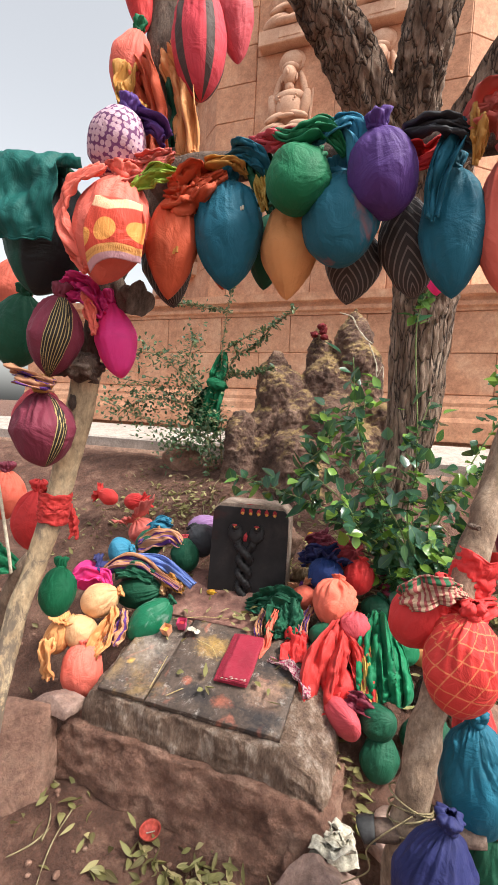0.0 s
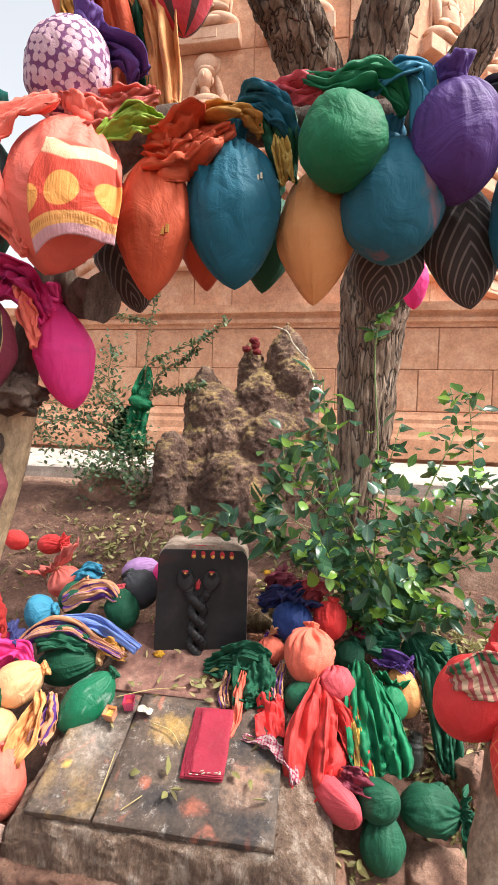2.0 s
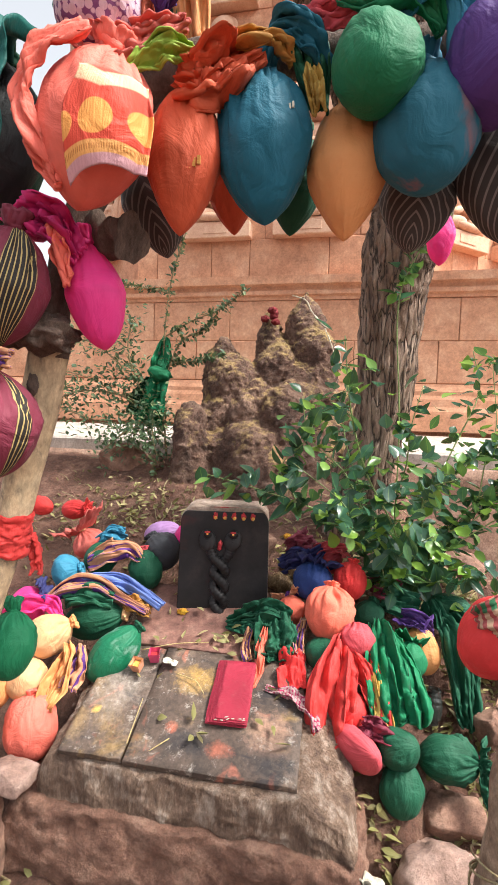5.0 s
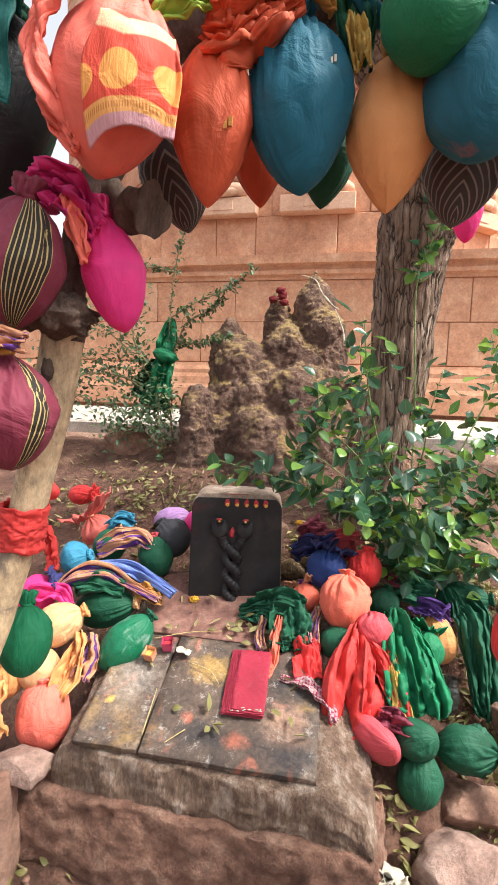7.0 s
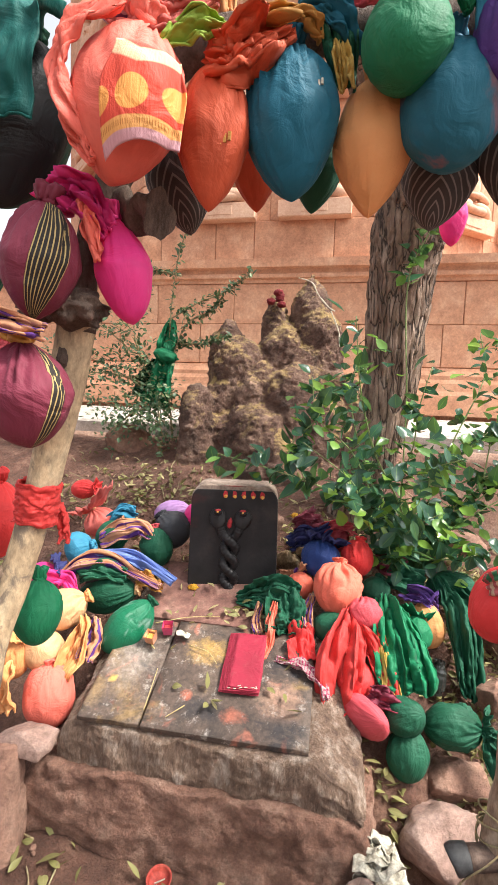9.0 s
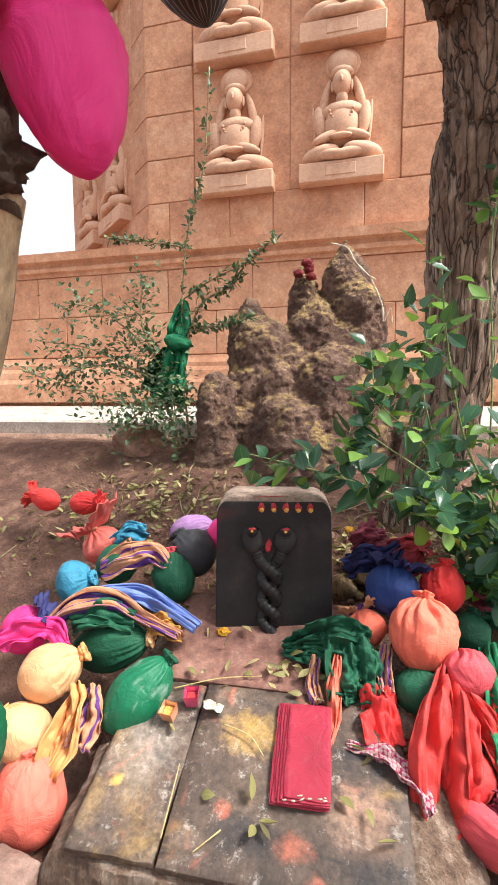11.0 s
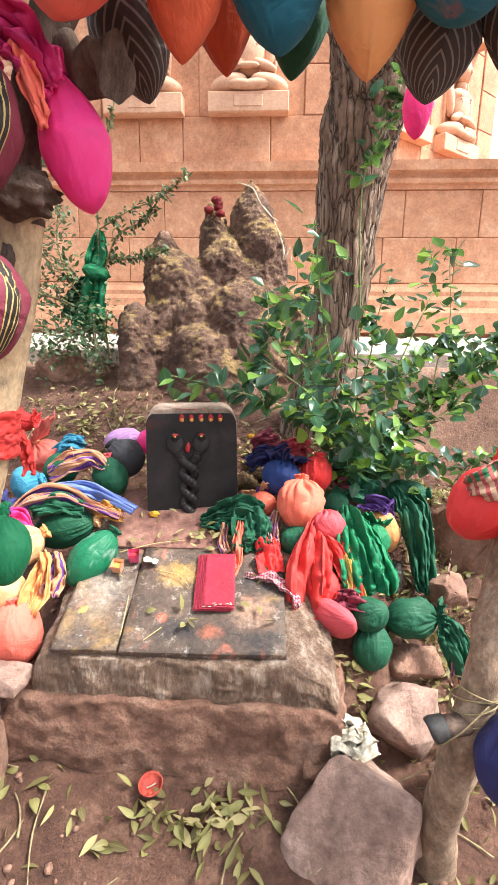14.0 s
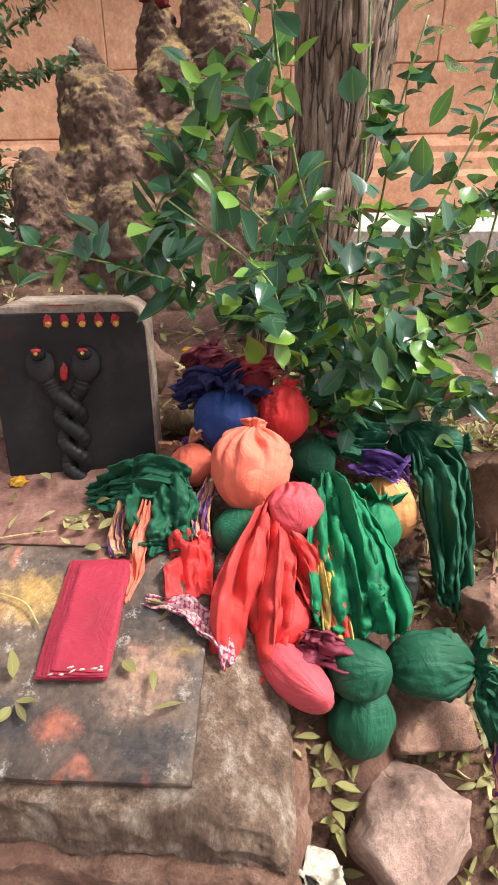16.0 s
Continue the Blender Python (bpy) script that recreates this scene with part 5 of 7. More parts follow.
drape("hanging_scarf", "dark patterned cloth tied round the branch", [(0.0, 0.82, 1.82), (0.04, 0.79, 1.815), (0.075, 0.79, 1.805), (0.11, 0.82, 1.79)], [0.018, 0.0315, 0.0315, 0.018], CHARCOAL, 3.5, 0.014, (0, 0, 1), seed=20)
drape("hanging_scarf", "teal cloth tail crossing the bundle's neck", [(0.1, 0.84, 1.83), (0.075, 0.8, 1.79), (0.055, 0.8, 1.74), (0.05, 0.81, 1.68)], [0.03, 0.05, 0.045, 0.03], TEAL, 2, 0.01, seed=21)
drape("hanging_scarf", "peach and orange cloth ends over the branch", [(0.09, 0.825, 1.81), (0.12, 0.785, 1.83), (0.16, 0.775, 1.82), (0.19, 0.805, 1.79)], [0.05, 0.09, 0.1, 0.05], SHEER_CORAL, 4, 0.015, (0, 0, 1), seed=22, crush=0.012)
drape("hanging_scarf", "yellow orange cloth end by the coral bundle", [(0.105, 0.805, 1.84), (0.115, 0.775, 1.79), (0.11, 0.785, 1.75)], [0.02, 0.035, 0.01], MUSTARD, 1.5, 0.008, seed=23)
# --- left stem ---
bundle("maroon bundle with a black and gold striped border", (-0.668, 0.745, 1.489), 0.116, 0.172, MAROON_STRIPE, (0, 8, 0), 0.55, 0.3, 0.9, 0.25, 15, MAROON, (0.3, 0.2))
bundle("maroon bundle with a gathered neck and gold ties", (-0.69, 0.742, 1.295), 0.135, 0.162, MAROON_EDGED, (0, -4, 0), 0.3, 0.5, 0.92, 0.35, 21, MUSTARD, (0.4, 0.25))
bundle("shiny magenta bundle hanging on a tight neck", (-0.577, 0.828, 1.494), 0.094, 0.17, MAGENTA, (0, -12, 0), 0.45, 0.75, 0.92, 0.16, 9, MAGENTA, (0.3, 0.3))
bundle("dark green bundle at the stem", (-0.94, 0.9, 1.53), 0.15, 0.2, DKGREEN, (0, 12, 0), 0.4, 0.4, 0.9, 0.3, 16, DKGREEN, (0.3, 0.2))
bundle("pink and olive bundle behind the maroon one", (-0.83, 0.86, 1.31), 0.12, 0.17, PINK, (0, 10, 0), 0.4, 0.4, 0.9, 0.25, 15, MUSTARD, (0.4, 0.3))
bundle("orange bundle tied beyond the dark green one", (-1.06, 0.98, 1.66), 0.12, 0.18, ORANGE, (0, 10, 0), 0.3, 0.4, 0.9, 0.3, 15, CORAL, (0.5, 0.3))
bundle("red bundle hanging behind the pale trunk", (-0.95, 0.98, 1.02), 0.13, 0.18, RED, (0, 6, 0), 0.2, 0.3, 0.9, 0.25, 15, RED, (0.2, 0.12))
bundle("orange and maroon bundle low on the stem", (-1.15, 1.05, 1.06), 0.13, 0.16, ORANGE, (0, 6, 0), 0.2, 0.3, 0.9, 0.25, 15, MAROON, (0.3, 0.3))
drape("hanging_scarf", "magenta cloth knotted at the stem", [(-0.69, 0.8, 1.58), (-0.65, 0.77, 1.595), (-0.615, 0.77, 1.585), (-0.59, 0.79, 1.545)], [0.04, 0.07, 0.065, 0.03], MAGENTA, 4, 0.014, (0, 0, 1), seed=31, crush=0.014)
drape("hanging_scarf", "magenta and orange cloth tails at the knot", [(-0.62, 0.78, 1.59), (-0.605, 0.77, 1.55), (-0.595, 0.78, 1.505)], [0.02, 0.035, 0.02], CORAL, 2, 0.009, seed=32)
drape("hanging_scarf", "orange and yellow tie over the maroon bundle", [(-0.765, 0.746, 1.402), (-0.725, 0.706, 1.407), (-0.685, 0.701, 1.397), (-0.655, 0.726, 1.387)], [0.03, 0.045, 0.04, 0.03], SCARF, 3.5, 0.012, (0, 0, 1), seed=35)
wrap("cloth_band", "thin red cloth wound round the pale trunk", (-0.728, 0.818, 1.112), 0.027, 0.062, SHEER_RED, 3, axis=(0, 8, 0))
drape("hanging_scarf", "thin red cloth tail hanging from the band", [(-0.712, 0.85, 1.11), (-0.704, 0.85, 1.085), (-0.7, 0.855, 1.06), (-0.7, 0.855, 1.04)], [0.014, 0.02, 0.02, 0.014], SHEER_RED, 2.5, 0.007, seed=36)
bundle("bright green bundle tied low on the pale trunk", (-0.79, 0.9, 0.872), 0.095, 0.125, GREEN, (-20, -10, 0), 0.1, 0.2, 0.92, 0.25, 14, GREEN, (0.4, 0.3))
drape("hanging_scarf", "green cloth spread over the low branch", [(-0.96, 0.82, 0.98), (-0.9, 0.78, 1.0), (-0.84, 0.76, 0.985), (-0.8, 0.77, 0.97)], [0.05, 0.09, 0.08, 0.04], GREEN, 2, 0.012, (0, 0.4, 1), seed=37)
cable = thing("cable", "thin white cable hanging beside the pale trunk", "cable")
part("sheath", tube([(-0.86, 0.72, 1.45), (-0.832, 0.72, 1.33), (-0.8, 0.725, 1.18), (-0.775, 0.735, 1.02), (-0.772, 0.74, 0.97)], [0.0035, 0.0035], 8, 50), CORD, cable)
# --- right stem ---
RB = "bundles tied to the slim leaning tree"
bundle("red checked bundle hanging on the slim tree", (0.157, 0.93, 0.9), 0.142, 0.2, RED_CHECK, (0, 4, 0), 0.1, 0.25, 0.92, 0.25, 17, RED, (0.35, 0.3), group=RB)
bundle("red bundle with a printed border on the slim tree", (0.074, 1.0, 0.955), 0.12, 0.15, RED, (0, 28, 0), 0.05, 0.2, 0.92, 0.25, 15, RED, (0.4, 0.3), group=RB)
bundle("red bundle hanging behind the slim tree", (0.2, 1.1, 0.69), 0.09, 0.16, RED, (0, -10, 0), 0.1, 0.3, 0.92, 0.25, 15, RED, (0.4, 0.3), group=RB)
bundle("large teal bundle with pleated neck on the slim tree", (0.205, 1.0, 0.645), 0.155, 0.235, TEAL, (0, -6, 0), 0.05, 0.45, 0.92, 0.35, 21, TEAL, (0.35, 0.3), group=RB)
bundle("navy blue bundle hanging lowest on the slim tree", (0.135, 0.86, 0.535), 0.145, 0.21, NAVY, (0, 8, 0), 0.1, 0.6, 0.92, 0.35, 19, NAVY, (0.35, 0.35), group=RB)
bundle("maroon bundle high on the slim tree", (0.27, 1.2, 1.1), 0.1, 0.17, MAROON, (0, 0, 0), 0.2, 0.4, 0.92, 0.3, 15, RED, (0.35, 0.35), group=RB)
bundle("dark green bundle low behind the slim tree", (0.25, 1.02, 0.45), 0.12, 0.16, DKGREEN, (0, 0, 0), 0.2, 0.4, 0.92, 0.3, 15, RED, (0.35, 0.35), group=RB)
wrap("cloth_band", "red cloth wound round the slim leaning tree", (0.172, 1.075, 1.03), 0.036, 0.1, RED, 5, axis=(0, 14, 0))
drape("hanging_scarf", "printed cream and green border on red cloth", [(0.03, 0.97, 0.985), (0.075, 0.945, 1.015), (0.12, 0.95, 1.03), (0.15, 0.98, 1.02)], [0.06, 0.07, 0.06, 0.03], bands(bands(cloth("printed_border", (0.45, 0.3, 0.2)), (0.02, 0.12, 0.05), 0.75, 0.95), (0.3, 0.06, 0.06), 0.1, 0.5, 1, 12), 0.8, 0.004, (0, 0, 1), seed=41)
drape("hanging_scarf", "red cloth folds between the tied bundles", [(0.08, 1.0, 1.02), (0.13, 0.98, 0.99), (0.17, 0.99, 0.98), (0.21, 1.02, 0.99)], [0.05, 0.09, 0.08, 0.04], RED, 3.5, 0.014, (0, 0, 1), seed=42)

# --- laid round the altar, beside the slate top ---


def laid(label, at, w, h, material, turn, **more):
    return bundle(label, at, w, h, material, turn, group=LAID, **more)


laid("pleated orange coconut bundle on top of the pile", (-0.226, 1.652, 0.688), 0.146, 0.17, ORANGE, (-28, 4, 0), tip=0.0, tear=0.2, pleat=0.9, folds=15, top_size=(0.3, 0.16), droop=0.6)
laid("small round pinkish red bundle", (-0.138, 1.575, 0.648), 0.104, 0.104, PINK, (-60, 0, 20), pleat=0.6, folds=14, top=False)
laid("flat pinkish red bundle lying at the altar's edge", (-0.132, 1.395, 0.435), 0.135, 0.185, PINK, (50, 52, 0), pleat=0.06, tip=0.0, depth=0.62, top=False)
laid("dark green egg-shaped bundle", (-0.025, 1.405, 0.448), 0.105, 0.115, DKGREEN, (20, 60, 0), pleat=0.15, top=False)
laid("smooth dark green bundle resting on a rock", (-0.013, 1.388, 0.352), 0.112, 0.135, DKGREEN, (-20, 10, 0), pleat=0.18, top=False)
laid("dark green bundle with bound neck on a red rock", (0.112, 1.465, 0.4), 0.118, 0.16, DKGREEN, (0, 85, 0), tear=0.4, pleat=0.85, folds=17, top_size=(0.45, 0.55), droop=0.3, tie=MAROON)
laid("royal blue coconut bundle", (-0.292, 1.79, 0.735), 0.14, 0.135, BLUE, (-25, 12, 0), pleat=0.26, top=NAVY, top_size=(0.6, 0.5), droop=0.5)
laid("red coconut bundle with a tufted top", (-0.165, 1.8, 0.745), 0.11, 0.135, RED, (-10, 6, 0), tip=0.1, pleat=0.65, top_size=(0.35, 0.35))
laid("small dark green bundle under leaves", (-0.097, 1.79, 0.64), 0.105, 0.1, DKGREEN, (-40, 20, 0), pleat=0.25, top_size=(0.4, 0.3))
laid("orange bundle with a striped edge", (-0.357, 1.72, 0.655), 0.1, 0.095, ORANGE, (-40, -25, 0), pleat=0.25, top=SCARF, top_size=(0.5, 0.4))
laid("tan bundle with a purple tie", (0.07, 1.725, 0.57), 0.11, 0.15, TAN, (-15, -14, 0), pleat=0.28, top=PURPLE, top_size=(0.5, 0.4), tie=PURPLE)
laid("dark green bundle lying beside the dark block", (0.16, 1.85, 0.655), 0.12, 0.17, DKGREEN, (0, 78, -8), pleat=0.4, folds=19, top_size=(0.4, 0.3))
laid("green bundle with loose ruffled cloth", (0.02, 1.63, 0.58), 0.1, 0.11, GREEN, (-35, 12, 0), pleat=0.3, top_size=(0.5, 0.4))
laid("dark green bundle under the orange one", (-0.235, 1.585, 0.585), 0.13, 0.1, DKGREEN, (-30, 0, 0), pleat=0.2, top=False)
laid("red bundle under the thin red cloth", (-0.16, 1.46, 0.5), 0.11, 0.11, RED, (-30, 0, 0), pleat=0.2, top=False)
laid("pink bundle behind the blue one", (-0.24, 1.93, 0.77), 0.09, 0.1, PINK, (0, 30, 0), pleat=0.3, top_size=(0.6, 0.4))
laid("maroon bundle at the foot of the trunk", (-0.34, 1.97, 0.8), 0.1, 0.1, MAROON, (0, -30, 0), pleat=0.3, top_size=(0.6, 0.5))
PILE = "cloths on the pile"
drape("cloth_length", "thin red cloth falling over the pile", [(-0.185, 1.57, 0.655), (-0.19, 1.5, 0.63), (-0.205, 1.435, 0.56), (-0.21, 1.395, 0.47), (-0.205, 1.385, 0.43)], [0.035, 0.1, 0.135, 0.12, 0.08], SHEER_RED, 3.6, 0.02, seed=51, crush=0.012, group=PILE)
drape("cloth_length", "thin red cloth tail beside the green cloth", [(-0.175, 1.57, 0.655), (-0.12, 1.52, 0.6), (-0.085, 1.47, 0.55), (-0.055, 1.43, 0.47)], [0.03, 0.075, 0.07, 0.04], SHEER_RED, 2.5, 0.012, seed=52, crush=0.01, group=PILE)
drape("cloth_length", "thin bright green cloth spread over the pile", [(-0.075, 1.66, 0.665), (-0.06, 1.59, 0.65), (-0.04, 1.52, 0.6), (-0.022, 1.465, 0.545), (-0.015, 1.435, 0.495)], [0.05, 0.11, 0.15, 0.165, 0.15], SHEER_GREEN, 6.5, 0.02, seed=53, crush=0.014, group=PILE)
drape("cloth_length", "gold brocade edge of the green cloth", [(-0.1, 1.575, 0.635), (-0.078, 1.49, 0.575), (-0.06, 1.44, 0.5), (-0.045, 1.415, 0.445)], [0.02, 0.04, 0.045, 0.04], GOLD, 1.5, 0.007, seed=54, group=PILE)
drape("cloth_length", "dark green cloth falling beside the red rock", [(0.12, 1.83, 0.69), (0.17, 1.75, 0.665), (0.18, 1.68, 0.58), (0.19, 1.63, 0.47), (0.195, 1.61, 0.4)], [0.06, 0.115, 0.1, 0.085, 0.05], DKGREEN, 4.5, 0.016, seed=55, crush=0.014, group=PILE)
drape("cloth_length", "dark green tail of the bound bundle", [(0.187, 1.465, 0.405), (0.212, 1.44, 0.4), (0.237, 1.405, 0.35), (0.257, 1.375, 0.27)], [0.03, 0.07, 0.085, 0.06], DKGREEN, 3, 0.012, seed=56, crush=0.008, group=PILE)
drape("cloth_length", "patterned striped border hanging by the rock", [(0.227, 1.405, 0.35), (0.237, 1.38, 0.27), (0.242, 1.365, 0.21)], [0.015, 0.035, 0.03], SCARF, 1.2, 0.006, seed=57, group=PILE)
drape("cloth_length", "dark green cloth crumpled before the tablet", [(-0.555, 1.64, 0.615), (-0.49, 1.625, 0.64), (-0.42, 1.61, 0.655), (-0.35, 1.62, 0.64)], [0.03, 0.08, 0.14, 0.1], DKGREEN, 4.5, 0.016, (0, 0.6, 0.8), seed=58, crush=0.012, group=PILE)
drape("cloth_length", "dark green cloth hanging on the altar edge", [(-0.39, 1.635, 0.66), (-0.385, 1.585, 0.645), (-0.385, 1.545, 0.6), (-0.385, 1.525, 0.575)], [0.08, 0.13, 0.13, 0.1], DKGREEN, 3, 0.014, seed=59, crush=0.012, group=PILE)
drape("cloth_length", "orange cloth strip hanging from the pile", [(-0.42, 1.585, 0.64), (-0.425, 1.535, 0.6), (-0.42, 1.49, 0.56), (-0.425, 1.44, 0.535)], [0.015, 0.03, 0.03, 0.012], ORANGE, 1.5, 0.007, seed=60, group=PILE)
drape("cloth_length", "red cloth flap lying on the altar edge", [(-0.33, 1.555, 0.6), (-0.325, 1.51, 0.575), (-0.315, 1.45, 0.545)], [0.07, 0.085, 0.08], RED, 1.2, 0.008, seed=61, group=PILE)
drape("cloth_length", "magenta patterned border lying on the altar edge", [(-0.39, 1.44, 0.535), (-0.33, 1.43, 0.54), (-0.28, 1.4, 0.53), (-0.24, 1.36, 0.49)], [0.015, 0.035, 0.04, 0.03], scales(cloth("magenta_border", (0.35, 0.03, 0.1)), (0.45, 0.3, 0.3), 120), 1, 0.006, (0, 1, 0), seed=62, group=PILE)
drape("cloth_length", "striped gold border between the bundles", [(-0.305, 1.66, 0.65), (-0.315, 1.6, 0.625), (-0.31, 1.55, 0.6)], [0.02, 0.035, 0.03], SCARF, 1.2, 0.006, seed=63, group=PILE)
drape("cloth_length", "striped gold border by the folded cloth", [(-0.47, 1.6, 0.63), (-0.475, 1.55, 0.595), (-0.46, 1.52, 0.565)], [0.02, 0.03, 0.028], SCARF, 1.2, 0.006, seed=64, group=PILE)
drape("cloth_length", "navy cloth twisted behind the blue bundle", [(-0.42, 1.87, 0.76), (-0.37, 1.86, 0.79), (-0.31, 1.87, 0.79), (-0.27, 1.89, 0.82)], [0.07, 0.09, 0.07, 0.03], NAVY, 4, 0.015, (0, 0.5, 0.9), seed=65, group=PILE)
drape("cloth_length", "maroon cloth ends behind the blue bundle", [(-0.4, 1.9, 0.81), (-0.36, 1.88, 0.84), (-0.31, 1.9, 0.845)], [0.05, 0.07, 0.04], MAROON, 3, 0.013, (0, 0, 1), seed=66, group=PILE)
drape("cloth_length", "pink cloth end behind the blue bundle", [(-0.29, 1.9, 0.81), (-0.25, 1.89, 0.835), (-0.19, 1.9, 0.84)], [0.04, 0.05, 0.02], PINK, 2.5, 0.012, (0, 0, 1), seed=67, group=PILE)
drape("cloth_length", "purple and gold cloth knot among leaves", [(0.01, 1.77, 0.655), (0.035, 1.74, 0.67), (0.07, 1.73, 0.655), (0.1, 1.74, 0.625)], [0.03, 0.06, 0.055, 0.02], PURPLE, 3, 0.013, (0, 0.5, 0.9), seed=68, group=PILE)
drape("cloth_length", "charcoal patterned cloth fold on the pink bundle", [(-0.12, 1.41, 0.5), (-0.09, 1.395, 0.5), (-0.04, 1.4, 0.48)], [0.04, 0.06, 0.04], MAROON, 2.2, 0.01, (0, 0.6, 0.8), seed=69, group=PILE)
drape("cloth_length", "maroon cloth heap under the shrub", [(-0.1, 1.88, 0.72), (-0.05, 1.86, 0.72), (0.0, 1.87, 0.7)], [0.05, 0.09, 0.06], MAROON, 3, 0.014, (0, 0.5, 0.9), seed=70, group=PILE)
drape("cloth_length", "dark green cloth heap under the shrub", [(-0.06, 1.83, 0.68), (0.0, 1.81, 0.69), (0.07, 1.83, 0.68)], [0.05, 0.1, 0.07], DKGREEN, 3, 0.014, (0, 0.5, 0.9), seed=71, group=PILE)

# --- laid on the other side ---
laid("glossy green bundle with painted pale highlights leaning on the slate", (-0.868, 1.455, 0.565), 0.125, 0.2, GREEN_SHEEN, (-30, 42, 0), tip=0.1, tear=0.3, pleat=0.22, top=DKGREEN, top_size=(0.35, 0.25))
laid("dark green bundle lying on its side", (-0.998, 1.565, 0.61), 0.13, 0.21, DKGREEN, (0, 78, 8), tip=0.1, tear=0.3, pleat=0.25, top=CREAM, top_size=(0.2, 0.12))
laid("cream orange bundle tied at one end", (-1.072, 1.425, 0.61), 0.13, 0.15, CREAM, (-30, 62, 0), tear=0.5, pleat=0.38, folds=15, top=TAN, top_size=(0.4, 0.4))
laid("cream bundle under the tied one", (-1.09, 1.345, 0.51), 0.15, 0.12, CREAM, (-40, 30, 0), pleat=0.15, top=False)
laid("coral orange bundle at the altar's corner", (-1.035, 1.29, 0.41), 0.15, 0.185, CORAL, (-12, -6, 0), tip=0.0, tear=0.1, pleat=0.2, top_size=(0.3, 0.15))
laid("sky blue bundle behind the scarf", (-1.18, 1.69, 0.71), 0.14, 0.1, SKYBLUE, (0, 70, 10), pleat=0.25, top_size=(0.4, 0.4))
laid("dark green bundle beside the tablet", (-0.915, 1.79, 0.715), 0.13, 0.15, DKGREEN, (-20, -20, 0), pleat=0.25, top=PINK, top_size=(0.4, 0.3))
laid("charcoal bundle beside the tablet", (-0.885, 1.87, 0.765), 0.15, 0.15, CHARCOAL, (-20, -50, 0), pleat=0.25, top_size=(0.4, 0.4))
laid("lavender bundle at the tablet's shoulder", (-0.92, 1.96, 0.81), 0.1, 0.16, LAVENDER, (0, 75, 0), pleat=0.25, top_size=(0.3, 0.3))
laid("magenta bundle tucked behind the tablet", (-0.81, 1.92, 0.82), 0.08, 0.1, MAGENTA, (0, 20, 0), pleat=0.2, top=False)
laid("coral bundle tied with a pale band, ends spread like petals", (-1.2, 1.88, 0.765), 0.14, 0.13, SHEER_CORAL, (0, -35, 0), tear=0.7, pleat=0.4, folds=13, top=SHEER_CORAL, top_size=(0.75, 0.8), droop=0.05, tie=CREAM)
laid("small red bundle on the slope", (-1.42, 2.12, 0.84), 0.09, 0.14, RED, (0, 80, -10), pleat=0.25, top_size=(0.5, 0.5))
laid("thin red bundle on the slope near the trunk", (-1.62, 2.15, 0.84), 0.09, 0.14, SHEER_RED, (0, -80, -10), pleat=0.25, top_size=(0.5, 0.5))
laid("dark striped bundle under the scarves", (-1.02, 1.6, 0.63), 0.15, 0.13, CHARCOAL, (-20, 40, 0), pleat=0.2, top=False)
laid("green bundle with a striped tie", (-1.1, 1.79, 0.74), 0.12, 0.13, DKGREEN, (-20, 50, 0), pleat=0.35, top=SCARF, top_size=(0.5, 0.4))
laid("magenta and navy bundle in the tangle", (-1.2, 1.5, 0.66), 0.12, 0.12, MAGENTA, (-20, 50, 0), pleat=0.35, top=NAVY, top_size=(0.5, 0.4))
laid("tan bundle by the slim trunk", (-1.16, 1.3, 0.5), 0.1, 0.14, TAN, (0, 20, 0), pleat=0.35, top_size=(0.5, 0.4))
drape("cloth_length", "periwinkle and cream scarf lying across the bundles", [(-1.14, 1.56, 0.69), (-1.06, 1.6, 0.725), (-0.96, 1.63, 0.73), (-0.88, 1.63, 0.705), (-0.78, 1.61, 0.66)], [0.035, 0.055, 0.06, 0.045, 0.03], PERIWINKLE, 4, 0.016, (0, 0.8, 0.6), seed=81, group=PILE)
drape("cloth_length", "cream striped scarf lying across the bundles", [(-1.16, 1.5, 0.66), (-1.1, 1.54, 0.71), (-1.0, 1.58, 0.72), (-0.92, 1.575, 0.69), (-0.82, 1.58, 0.65)], [0.025, 0.042, 0.045, 0.035, 0.025], SCARF, 3.5, 0.015, (0, 0.8, 0.6), seed=82, group=PILE)
drape("cloth_length", "magenta scarf curled round the tangle", [(-1.22, 1.42, 0.66), (-1.17, 1.45, 0.69), (-1.11, 1.48, 0.69), (-1.06, 1.46, 0.66)], [0.04, 0.06, 0.06, 0.03], MAGENTA, 2.5, 0.012, (0, 0.8, 0.6), seed=83, group=PILE)
drape("cloth_length", "tan striped cloth tail hanging from the cream bundle", [(-0.99, 1.4, 0.605), (-0.975, 1.36, 0.565), (-0.98, 1.32, 0.515), (-1.0, 1.29, 0.455)], [0.025, 0.06, 0.075, 0.05], TAN, 3, 0.012, seed=84, group=PILE)
drape("cloth_length", "purple striped cloth tail beside the cream bundle", [(-0.96, 1.42, 0.595), (-0.94, 1.38, 0.555), (-0.95, 1.34, 0.505)], [0.02, 0.045, 0.04], SCARF, 2, 0.01, seed=85, group=PILE)
drape("cloth_length", "green and grey printed cloth over the bundles", [(-1.08, 1.52, 0.68), (-1.0, 1.55, 0.7), (-0.93, 1.56, 0.68)], [0.06, 0.08, 0.06], DKGREEN, 3, 0.013, (0, 0.8, 0.6), seed=86, group=PILE)
